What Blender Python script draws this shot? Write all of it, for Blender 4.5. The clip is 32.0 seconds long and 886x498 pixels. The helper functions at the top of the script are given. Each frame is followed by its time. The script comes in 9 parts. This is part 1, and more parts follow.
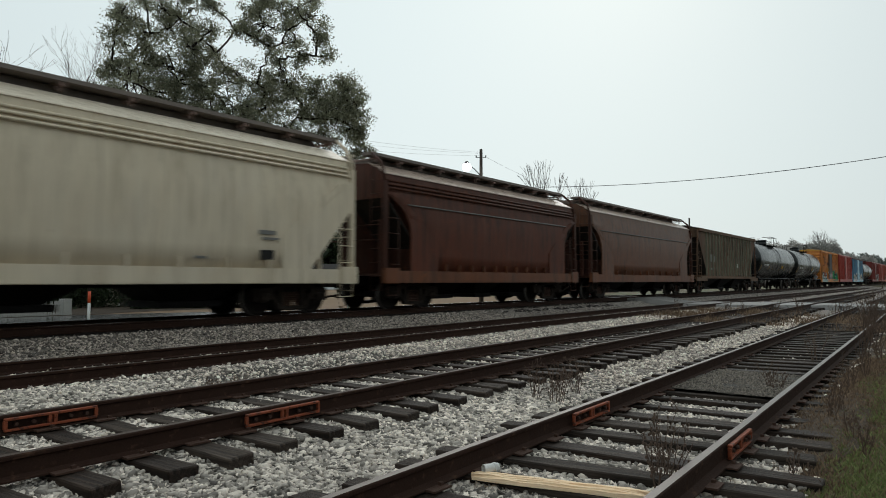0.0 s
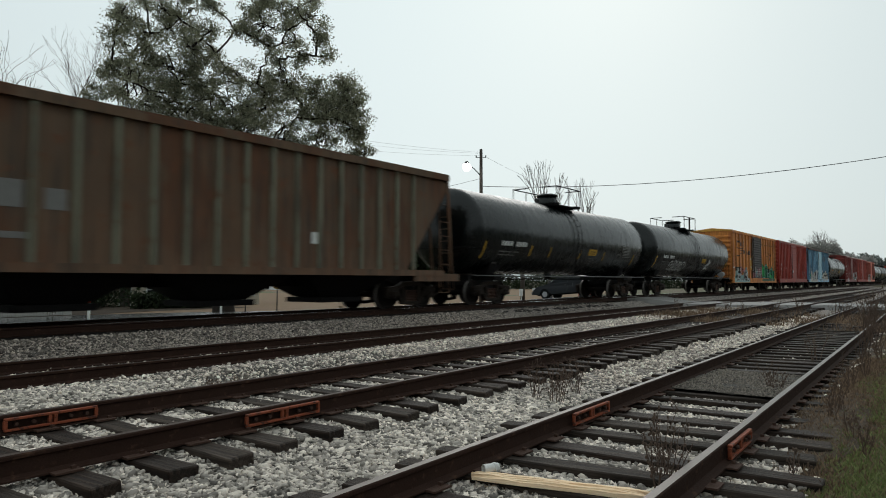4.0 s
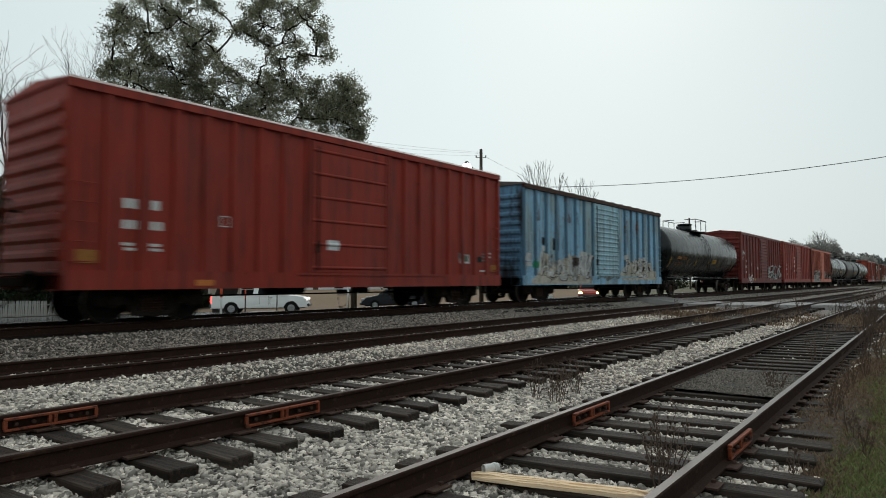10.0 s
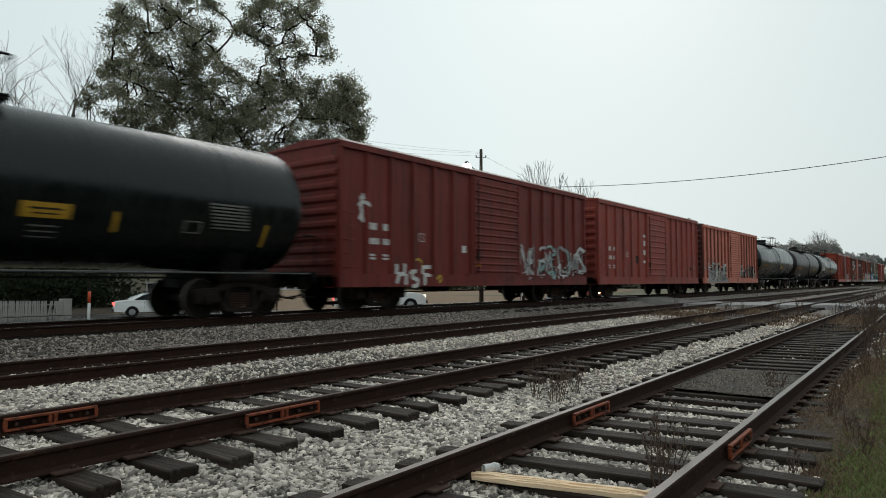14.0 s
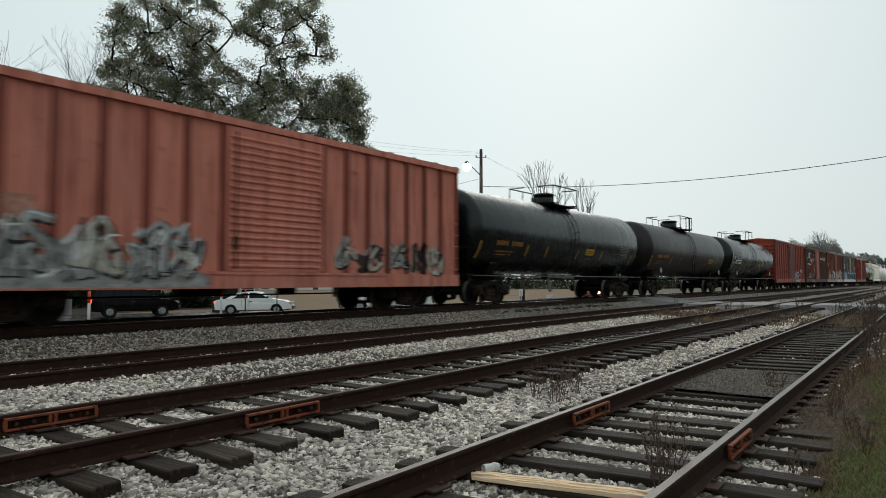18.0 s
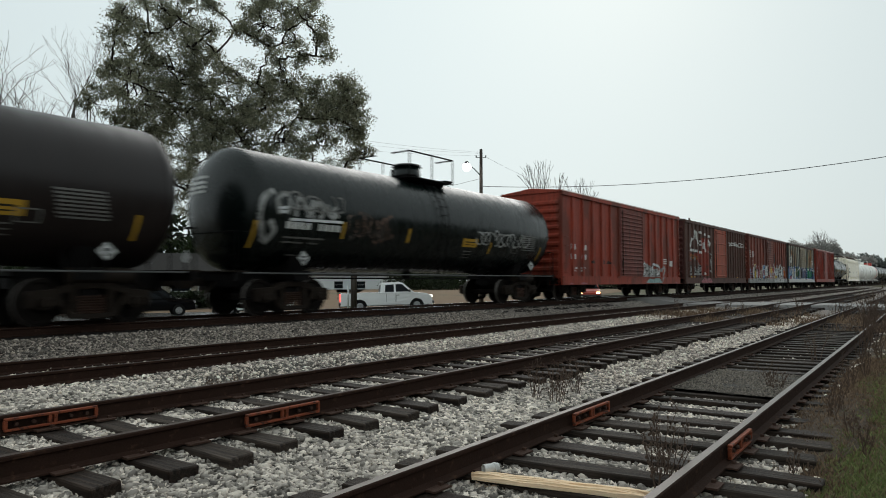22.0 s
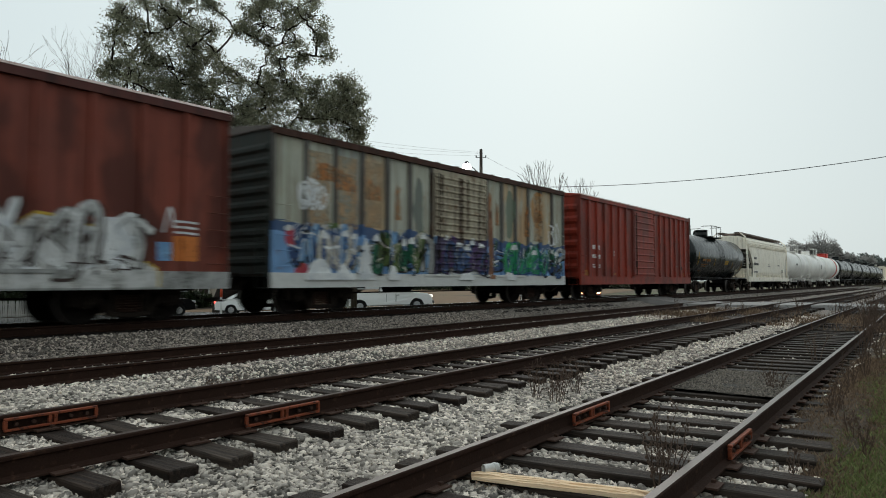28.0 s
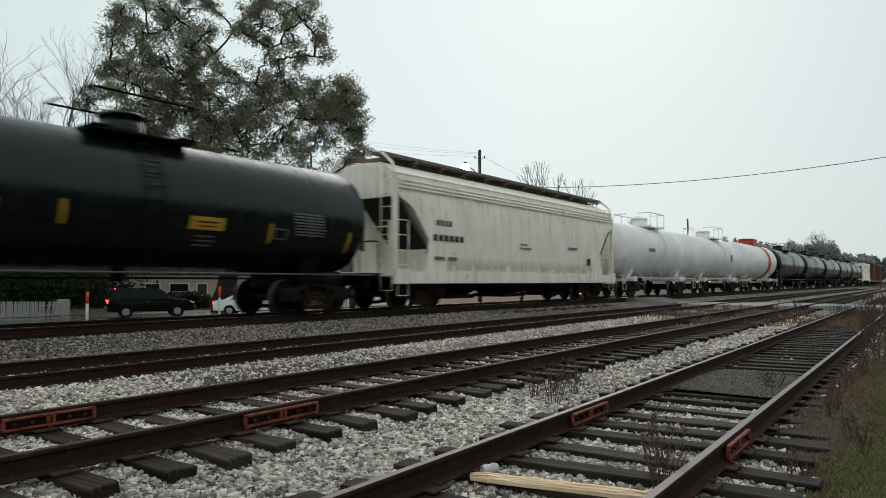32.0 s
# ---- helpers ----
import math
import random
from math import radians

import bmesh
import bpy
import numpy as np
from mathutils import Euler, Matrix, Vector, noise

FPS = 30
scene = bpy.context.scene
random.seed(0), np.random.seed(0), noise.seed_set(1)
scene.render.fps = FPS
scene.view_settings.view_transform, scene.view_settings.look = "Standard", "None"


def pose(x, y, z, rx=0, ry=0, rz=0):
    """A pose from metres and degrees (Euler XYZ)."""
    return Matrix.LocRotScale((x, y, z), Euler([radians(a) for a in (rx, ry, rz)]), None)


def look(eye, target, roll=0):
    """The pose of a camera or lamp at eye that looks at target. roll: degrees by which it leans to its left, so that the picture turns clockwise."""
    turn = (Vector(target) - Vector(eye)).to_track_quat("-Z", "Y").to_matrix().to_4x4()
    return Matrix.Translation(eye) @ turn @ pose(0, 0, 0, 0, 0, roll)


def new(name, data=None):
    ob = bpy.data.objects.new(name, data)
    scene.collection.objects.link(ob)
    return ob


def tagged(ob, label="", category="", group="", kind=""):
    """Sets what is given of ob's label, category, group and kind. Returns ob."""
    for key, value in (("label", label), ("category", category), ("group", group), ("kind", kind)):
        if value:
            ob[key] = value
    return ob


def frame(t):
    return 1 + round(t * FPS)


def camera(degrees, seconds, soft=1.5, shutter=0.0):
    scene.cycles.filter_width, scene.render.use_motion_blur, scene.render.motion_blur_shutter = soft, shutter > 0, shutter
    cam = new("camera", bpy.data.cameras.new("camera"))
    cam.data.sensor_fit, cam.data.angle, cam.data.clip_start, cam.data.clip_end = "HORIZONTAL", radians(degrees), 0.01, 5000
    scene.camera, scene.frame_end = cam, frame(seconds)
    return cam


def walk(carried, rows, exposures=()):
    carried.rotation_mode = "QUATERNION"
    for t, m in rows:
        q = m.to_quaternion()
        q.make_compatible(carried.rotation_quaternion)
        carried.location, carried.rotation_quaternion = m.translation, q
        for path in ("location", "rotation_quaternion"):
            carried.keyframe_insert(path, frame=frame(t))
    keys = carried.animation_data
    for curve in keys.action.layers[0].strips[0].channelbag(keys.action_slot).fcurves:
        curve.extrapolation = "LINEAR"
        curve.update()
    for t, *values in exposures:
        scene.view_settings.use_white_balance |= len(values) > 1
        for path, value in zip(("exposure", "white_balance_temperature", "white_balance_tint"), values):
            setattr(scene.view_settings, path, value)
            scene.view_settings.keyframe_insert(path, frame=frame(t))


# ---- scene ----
# camera: on a tripod beside the sidings, looking across them at the main line
F_PX, VP_X, VP_Y = 1175.0, 1685.0, 497.0
TILT = math.atan2(VP_Y - 441.0, F_PX)
YAW = math.atan2(VP_X - 784.0, math.hypot(F_PX, VP_Y - 441.0))
EYE = Vector((0.0, 0.0, 1.15))


def aim(turn=0.0, lift=0.0):
    """Camera pose: turn to its right and lift, both in degrees, from the usual aim."""
    a, b = YAW - radians(turn), TILT + radians(lift)
    return look(EYE, EYE + 10 * Vector((math.cos(a) * math.cos(b), math.sin(a) * math.cos(b), math.sin(b))))


cam = camera(2 * math.degrees(math.atan(784.0 / F_PX)), 32.0, soft=0.95, shutter=0.5)
walk(cam, [(0, aim()), (14, aim()), (20, aim()), (28.5, aim()), (29.5, aim(0.05, 0.02)), (31, aim(0.12, 0.06)), (32, aim(0.12, 0.05))],
     exposures=[(0, 0.0), (32, 0.0)])

# overcast daylight: a pale cloud deck over a dim clear sky, and a very soft sun
world = bpy.data.worlds.new("overcast_sky")
world.use_nodes = True
scene.world = world
wn, wl = world.node_tree.nodes, world.node_tree.links
wn.clear()
sky = wn.new("ShaderNodeTexSky")
sky.sky_type, sky.sun_disc = "NISHITA", False
sky.sun_elevation, sky.sun_rotation = radians(32), radians(68)
sky.dust_density, sky.air_density = 3.0, 1.0
bg_sky, bg_cloud, add, wout = (wn.new(k) for k in ("ShaderNodeBackground", "ShaderNodeBackground", "ShaderNodeAddShader", "ShaderNodeOutputWorld"))
bg_sky.inputs["Strength"].default_value = 0.004
bg_cloud.inputs["Color"].default_value = (0.83, 0.945, 0.955, 1)
# the deck is brightest where the sun stands behind it
wco, wdot, wmap = wn.new("ShaderNodeTexCoord"), wn.new("ShaderNodeVectorMath"), wn.new("ShaderNodeMapRange")
wdot.operation = "DOT_PRODUCT"
wdot.inputs[1].default_value = Vector((0.66, 0.60, 0.42)).normalized()
for i, v in enumerate((0.70, 1.0, 0.72, 0.88), 1):
    wmap.inputs[i].default_value = v
wl.new(wco.outputs["Generated"], wdot.inputs[0])
wl.new(wdot.outputs["Value"], wmap.inputs[0])
wl.new(wmap.outputs[0], bg_cloud.inputs["Strength"])
wl.new(sky.outputs["Color"], bg_sky.inputs["Color"])
wl.new(bg_sky.outputs[0], add.inputs[0])
wl.new(bg_cloud.outputs[0], add.inputs[1])
wl.new(add.outputs[0], wout.inputs["Surface"])
sun = new("sun", bpy.data.lights.new("sun", "SUN"))
sun.data.energy, sun.data.angle, sun.data.color = 0.65, radians(40), (1.0, 0.97, 0.93)
sun.matrix_world = look((70, 50, 55), (0, 0, 7))

# ---- materials ----


class Nodes:
    """A short way to write node trees."""

    def __init__(self, name):
        self.mat = bpy.data.materials.new(name)
        self.mat.use_nodes = True
        self.tree = self.mat.node_tree
        self.tree.nodes.clear()
        self.out = self.tree.nodes.new("ShaderNodeOutputMaterial")
        self.bsdf = self.tree.nodes.new("ShaderNodeBsdfPrincipled")
        self.tree.links.new(self.bsdf.outputs[0], self.out.inputs["Surface"])

    def put(self, socket, value):
        if isinstance(value, bpy.types.NodeSocket):
            self.tree.links.new(value, socket)
        elif isinstance(value, (tuple, list)) and len(value) == 3 and socket.type == "RGBA":
            socket.default_value = (*value, 1)
        else:
            socket.default_value = value

    def node(self, kind, *ins, **props):
        n = self.tree.nodes.new("ShaderNode" + kind)
        named = {}
        for k, v in props.items():
            if k[0].isupper():
                named[k.replace("_", " ")] = v
            elif k == "op":
                n.operation = v
            elif k == "dims":
                n.noise_dimensions = v
            elif k == "feature":
                n.feature = v
        for i, v in enumerate(ins):
            if v is not None:
                self.put(n.inputs[i], v)
        for k, v in named.items():
            self.put(n.inputs[k], v)
        return n

    def math(self, op, a, b=0.0, clamp=False):
        n = self.node("Math", a, b, op=op)
        n.use_clamp = clamp
        return n.outputs[0]

    def coords(self, scale=(1, 1, 1), which="Object"):
        tc = self.tree.nodes.new("ShaderNodeTexCoord")
        m = self.node("Mapping", tc.outputs[which])
        m.inputs["Scale"].default_value = scale
        return m.outputs[0]

    def noise(self, vec, scale, detail=4.0, rough=0.55, dist=0.0):
        return self.node("TexNoise", Vector=vec, Scale=scale, Detail=detail, Roughness=rough, Distortion=dist).outputs["Fac"]

    def step(self, value, lo, hi):
        n = self.node("MapRange", value, lo, hi, 0.0, 1.0)
        n.clamp = True
        return n.outputs[0]

    def mix(self, fac, a, b):
        n = self.tree.nodes.new("ShaderNodeMix")
        n.data_type = "RGBA"
        self.put(n.inputs[0], fac)
        self.put(n.inputs[6], a)
        self.put(n.inputs[7], b)
        return n.outputs[2]

    def scale_rgb(self, col, fac):
        n = self.node("VectorMath", op="SCALE")
        if isinstance(col, bpy.types.NodeSocket):
            self.put(n.inputs[0], col)
        else:
            n.inputs[0].default_value = col
        self.put(n.inputs["Scale"], fac)
        return n.outputs[0]

    def ramp(self, fac, stops, constant=False):
        n = self.tree.nodes.new("ShaderNodeValToRGB")
        r = n.color_ramp
        if constant:
            r.interpolation = "CONSTANT"
        while len(r.elements) < len(stops):
            r.elements.new(0.5)
        for e, (p, c) in zip(r.elements, stops):
            e.position, e.color = p, (*c, 1)
        self.put(n.inputs[0], fac)
        return n.outputs[0]

    def bump(self, height, strength=0.3, distance=0.02):
        n = self.node("Bump", Strength=strength, Distance=distance, Height=height)
        self.tree.links.new(n.outputs[0], self.bsdf.inputs["Normal"])

    def done(self, col, rough=0.6, metal=0.0, spec=None):
        self.put(self.bsdf.inputs["Base Color"], col)
        self.put(self.bsdf.inputs["Roughness"], rough)
        self.put(self.bsdf.inputs["Metallic"], metal)
        if spec is not None:
            self.put(self.bsdf.inputs["Specular IOR Level"], spec)
        return self.mat


def dull(name, rgb, rough=0.8, var=0.25, scale=3.0, bump=0.15, metal=0.0, spot=None, spot_amount=0.5, spec=0.3):
    """A plain worn surface: two scales of variation and fine relief; spot: a second colour in patches."""
    k = Nodes(name)
    v = k.coords()
    big, fine = k.noise(v, scale, 5), k.noise(v, scale * 14, 3)
    col = k.scale_rgb(rgb, k.math("ADD", 1 - var, k.math("MULTIPLY", k.math("ADD", big, fine), var)))
    if spot:
        col = k.mix(k.step(k.noise(v, scale * 2.2, 6, 0.65), 0.72 - 0.35 * spot_amount, 0.82 - 0.3 * spot_amount), col, spot)
    k.bump(fine, bump, 0.01)
    return k.done(col, rough, metal, spec if max(rgb) > 0.05 else 0.12)


def paint(name, rgb, rust=(0.10, 0.032, 0.014), rusty=0.35, fade=0.25, rough=0.55, streaks=0.25, tags=(), patches=None, bays=None, letters=(), bands=(), shapes=(), dirt=(0.05, 0.04, 0.032), tide=None):
    """Weathered car paint with streaks. tags: sprayed lettering-like blobs (x0, x1, z0, z1, palette, outline, size)."""
    k = Nodes(name)
    v = k.coords()
    big = k.noise(v, 0.7, 5, 0.6)
    col = k.scale_rgb(rgb, k.math("MULTIPLY", 1.2, k.math("ADD", 1 - fade, k.math("MULTIPLY", big, 2 * fade))))
    mean = sum(rgb) / 3 * 1.15
    col = k.mix(k.math("MULTIPLY", k.step(k.noise(k.coords((1.0, 1.0, 0.7)), 0.45, 6, 0.62), 0.50, 0.66), 0.22), col, tuple(0.45 * c + 0.55 * mean for c in rgb))
    if patches:
        col = k.mix(k.step(k.noise(k.coords((0.8, 1, 0.35)), 1.1, 3, 0.5), 0.52, 0.60), col, patches)
    if bays:
        width, palette = bays
        sep0 = k.node("SeparateXYZ", v)
        idx = k.math("FLOOR", k.math("DIVIDE", k.math("ADD", sep0.outputs[0], 7.66), width))
        wn1 = k.node("TexWhiteNoise")
        wn1.noise_dimensions = "1D"
        k.put(wn1.inputs["W"], idx)
        n = len(palette)
        tone = k.ramp(wn1.outputs["Value"], [(i / n, c) for i, c in enumerate(palette)], True)
        col = k.mix(k.step(k.noise(k.coords((1.2, 1, 0.5)), 1.4, 5, 0.6), 0.32, 0.50), col, k.scale_rgb(tone, k.math("ADD", 0.7, k.math("MULTIPLY", big, 0.6))))
    if tide:
        z_low, z_high, ink, much = tide
        rise = k.math("ADD", k.node("SeparateXYZ", v).outputs[2], k.math("MULTIPLY", k.math("SUBTRACT", k.noise(k.coords((1.6, 1, 0.5)), 1.0, 5, 0.65), 0.5), 2.6))
        col = k.mix(k.math("MULTIPLY", k.math("SUBTRACT", 1.0, k.step(rise, z_low, z_high)), much), col, k.scale_rgb(ink, k.math("ADD", 0.6, k.math("MULTIPLY", big, 0.8))))
    streak = k.noise(k.coords((5.0, 5.0, 0.30)), 1.6, 5, 0.65)
    col = k.mix(k.math("MULTIPLY", k.step(streak, 0.49, 0.66), 0.85), col, dirt)
    runs = k.noise(k.coords((3.4, 3.4, 0.24)), 2.1, 6, 0.7)
    col = k.mix(k.math("MULTIPLY", k.step(runs, 0.47, 0.70), streaks), col, rust)
    pale = k.noise(k.coords((2.6, 2.6, 0.22)), 1.3, 5, 0.65)
    col = k.mix(k.math("MULTIPLY", k.step(pale, 0.52, 0.74), 0.22), col, tuple(min(1.0, 0.05 + 1.35 * c) for c in rgb))
    sx = k.node("SeparateXYZ", v)
    x, y, z = sx.outputs
    wob = k.node("TexNoise", Vector=k.coords((1, 1, 1)), Scale=1.7, Detail=2.0)
    wv = k.node("VectorMath", v, k.scale_rgb(wob.outputs["Color"], 0.55), op="ADD").outputs[0]
    wl = k.node("VectorMath", v, k.scale_rgb(wob.outputs["Color"], 0.30), op="ADD").outputs[0]
    side = k.math("LESS_THAN", y, -0.8)
    wsep = k.node("SeparateXYZ", wv)
    for top, ink in bands:
        low = k.math("MULTIPLY", k.math("LESS_THAN", wsep.outputs[2], top + 0.27), side)
        col = k.mix(k.math("MULTIPLY", low, 0.92), col, k.scale_rgb(ink, k.math("ADD", 0.65, k.math("MULTIPLY", k.noise(v, 2.2, 4), 0.7))))
    for x0, x1, z0, z1, ink in letters:
        m = k.math("MULTIPLY", k.math("LESS_THAN", k.math("ABSOLUTE", k.math("SUBTRACT", x, (x0 + x1) / 2)), (x1 - x0) / 2),
                   k.math("LESS_THAN", k.math("ABSOLUTE", k.math("SUBTRACT", z, (z0 + z1) / 2)), (z1 - z0) / 2))
        worn = k.step(k.noise(v, 3.5, 5), 0.30, 0.50)
        col = k.mix(k.math("MULTIPLY", k.math("MULTIPLY", m, side), k.math("MULTIPLY", worn, 0.85)), col, ink)
    for x0, x1, z0, z1, palette, outline, size in tags:
        sep = k.node("SeparateXYZ", wv)
        wx, _, wz = sep.outputs
        m = k.math("MULTIPLY", k.math("GREATER_THAN", wx, x0 + 0.27), k.math("LESS_THAN", wx, x1 + 0.27))
        m = k.math("MULTIPLY", m, k.math("MULTIPLY", k.math("GREATER_THAN", wz, z0 + 0.27), k.math("LESS_THAN", wz, z1 + 0.27)))
        m = k.math("MULTIPLY", m, side)
        flat = k.node("Mapping", wl)
        flat.inputs["Scale"].default_value = (1.5 / size, 0.0, 1.0 / size)
        cell = k.node("TexVoronoi", Vector=flat.outputs[0], Scale=1.0)
        next_cell = k.node("TexVoronoi", Vector=flat.outputs[0], Scale=1.0, feature="F2")
        cell.distance = next_cell.distance = "CHEBYCHEV"
        blob = cell.outputs["Distance"]
        gap = k.math("SUBTRACT", next_cell.outputs["Distance"], blob)
        pick = k.node("SeparateXYZ", cell.outputs["Color"]).outputs[0]
        n = len(palette)
        fill = k.ramp(pick, [(i / n, c) for i, c in enumerate(palette)], True)
        inner = k.mix(k.math("LESS_THAN", gap, 0.13), fill, outline)
        wave = k.node("TexWave", Vector=flat.outputs[0], Scale=0.8, Distortion=5.0, Detail=1.0)
        inner = k.mix(k.math("MULTIPLY", k.math("GREATER_THAN", wave.outputs["Fac"], 0.84), k.math("GREATER_THAN", blob, 0.15)), inner, outline)
        inner = k.mix(k.math("MULTIPLY", k.math("LESS_THAN", wave.outputs["Fac"], 0.10), k.math("GREATER_THAN", gap, 0.2)), inner, palette[0])
        wear = k.math("MULTIPLY", m, k.step(k.noise(v, 9, 4), 0.24, 0.36))
        col = k.mix(k.math("MULTIPLY", wear, 0.93), col, inner)
    lsep = k.node("SeparateXYZ", wl)
    for cx, cz, rx, rz, ink in shapes:
        ex = k.math("DIVIDE", k.math("SUBTRACT", lsep.outputs[0], cx + 0.15), rx)
        ez = k.math("DIVIDE", k.math("SUBTRACT", lsep.outputs[2], cz + 0.15), rz)
        m = k.math("LESS_THAN", k.math("ADD", k.math("MULTIPLY", ex, ex), k.math("MULTIPLY", ez, ez)), 1.0)
        col = k.mix(k.math("MULTIPLY", k.math("MULTIPLY", m, side), 0.9), col, ink)
    spot = k.noise(v, 2.6, 7, 0.7)
    col = k.mix(k.math("MULTIPLY", k.step(spot, 0.66 - 0.14 * rusty, 0.74 - 0.10 * rusty), 0.85), col, rust)
    fine = k.noise(v, 30, 3)
    k.bump(k.math("ADD", fine, k.math("MULTIPLY", spot, 2.0)), 0.12, 0.01)
    return k.done(col, k.math("ADD", rough - 0.08, k.math("MULTIPLY", spot, 0.25)), 0.0, 0.2)


def tank_paint(name, rgb, rough=0.22, dust=(0.06, 0.065, 0.062), dusty=0.10):
    k = Nodes(name)
    v = k.coords()
    big = k.noise(v, 0.55, 5, 0.6)
    streak = k.noise(k.coords((4.5, 1.2, 1.2)), 0.7, 5, 0.65)
    col = k.scale_rgb(rgb, k.math("ADD", 0.6, k.math("MULTIPLY", big, 0.8)))
    col = k.mix(k.math("MULTIPLY", k.step(streak, 0.45, 0.8), dusty), col, dust)
    fine = k.noise(v, 25, 3)
    k.bump(k.math("ADD", fine, big), 0.06, 0.01)
    return k.done(col, k.math("ADD", rough, k.math("MULTIPLY", k.step(streak, 0.4, 0.8), 0.18)), 0.0, 0.34)


def spray(name, rgb, second=None, worn=0.30):
    """Sprayed or stencilled paint, uneven in tone and worn through to what it covers."""
    k = Nodes(name)
    v = k.coords()
    big, fine, mid = k.noise(v, 1.6, 5, 0.6), k.noise(v, 14, 4, 0.6), k.noise(k.coords((3.2, 3.2, 1.0)), 1.7, 6, 0.7)
    col = k.scale_rgb(rgb, k.math("ADD", 0.55, k.math("MULTIPLY", k.math("ADD", big, fine), 0.45)))
    if second:
        col = k.mix(k.step(k.noise(v, 2.6, 4, 0.6), 0.46, 0.60), col, second)
    k.done(col, 0.6, 0.0, 0.25)
    bare = k.node("BsdfTransparent")
    keep = k.math("SUBTRACT", 1.0, k.math("MULTIPLY", k.step(k.math("ADD", k.math("MULTIPLY", mid, 0.6), k.math("MULTIPLY", fine, 0.4)), 0.60 - 0.28 * worn, 0.70 - 0.20 * worn), 0.85))
    both = k.node("MixShader", keep, bare.outputs[0], k.bsdf.outputs[0])
    k.tree.links.new(both.outputs[0], k.out.inputs["Surface"])
    return k.mat


def glow(name, rgb, strength):
    k = Nodes(name)
    k.put(k.bsdf.inputs["Emission Color"], rgb)
    k.bsdf.inputs["Emission Strength"].default_value = strength
    return k.done(rgb, 0.3)


def stone_material(name, dark, light, tint):
    k = Nodes(name)
    geo = k.tree.nodes.new("ShaderNodeNewGeometry")
    r = geo.outputs["Random Per Island"]
    v = k.coords()
    col = k.ramp(r, [(0.0, dark), (0.42, tint), (0.82, light), (1.0, tuple(min(1, c * 1.3) for c in light))])
    patch = k.noise(v, 0.35, 4, 0.6)
    col = k.scale_rgb(col, k.math("ADD", 0.55, k.math("MULTIPLY", patch, 0.9)))
    fine = k.noise(v, 60, 4)
    col = k.scale_rgb(col, k.math("ADD", 0.75, k.math("MULTIPLY", fine, 0.5)))
    k.bump(fine, 0.3, 0.01)
    return k.done(col, 0.85)


def bed_material(name, dark, light, cell):
    """Ballast too far or too deep to be single stones: cells with dark joints."""
    k = Nodes(name)
    v = k.coords()
    vor = k.node("TexVoronoi", Vector=v, Scale=cell)
    edge = k.node("TexVoronoi", Vector=v, Scale=cell, feature="DISTANCE_TO_EDGE")
    pick = k.node("SeparateXYZ", vor.outputs["Color"]).outputs[0]
    col = k.ramp(pick, [(0, dark), (0.5, tuple((a + b) / 2 for a, b in zip(dark, light))), (1, light)])
    patch = k.noise(v, 0.35, 4, 0.6)
    col = k.scale_rgb(col, k.math("ADD", 0.55, k.math("MULTIPLY", patch, 0.8)))
    col = k.mix(k.step(edge.outputs["Distance"], 0.0, 0.13), (0.040, 0.034, 0.029), col)
    k.bump(k.step(edge.outputs["Distance"], 0.0, 0.35), 0.9, 0.03)
    return k.done(col, 0.9)


def soil_material(name):
    k = Nodes(name)
    v = k.coords()
    a, b, c = k.noise(v, 0.25, 6, 0.65), k.noise(v, 2.0, 6, 0.65), k.noise(v, 22, 4, 0.6)
    col = k.mix(k.step(b, 0.35, 0.68), (0.085, 0.060, 0.040), (0.150, 0.112, 0.074))
    col = k.mix(k.step(a, 0.44, 0.58), col, (0.085, 0.098, 0.040))
    col = k.scale_rgb(col, k.math("ADD", 0.5, c))
    k.bump(k.math("ADD", b, c), 0.8, 0.05)
    return k.done(col, 0.95)


def asphalt_material(name, rgb, wet=0.42):
    k = Nodes(name)
    v = k.coords()
    a, c = k.noise(v, 0.5, 5), k.noise(v, 45, 3)
    wheel = k.noise(k.coords((0.08, 2.2, 1)), 1.0, 4)
    col = k.scale_rgb(rgb, k.math("ADD", 0.45, k.math("MULTIPLY", k.math("ADD", a, k.math("ADD", c, wheel)), 0.38)))
    crack = k.node("TexVoronoi", Vector=k.coords((0.45, 0.45, 0.45)), Scale=1.0, feature="DISTANCE_TO_EDGE").outputs["Distance"]
    col = k.mix(k.step(crack, 0.004, 0.012), (0.02, 0.02, 0.02), col)
    k.bump(c, 0.3, 0.01)
    return k.done(col, k.math("ADD", wet, k.math("MULTIPLY", a, 0.25)), 0.0, 0.5)


def wood_material(name, rgb, pale, axis=(18, 1.2, 18), rough=0.85, bump=0.5, low=0.55):
    k = Nodes(name)
    v = k.coords(axis)
    g, h = k.noise(v, 1.5, 6, 0.65, 0.6), k.noise(k.coords(), 5, 5)
    info = k.tree.nodes.new("ShaderNodeObjectInfo")
    col = k.mix(k.step(g, 0.42, 0.75), rgb, pale)
    col = k.scale_rgb(col, k.math("ADD", low, k.math("MULTIPLY", k.math("ADD", h, info.outputs["Random"]), 1 - low)))
    k.bump(g, bump, 0.03)
    return k.done(col, rough, 0.0, 0.12)


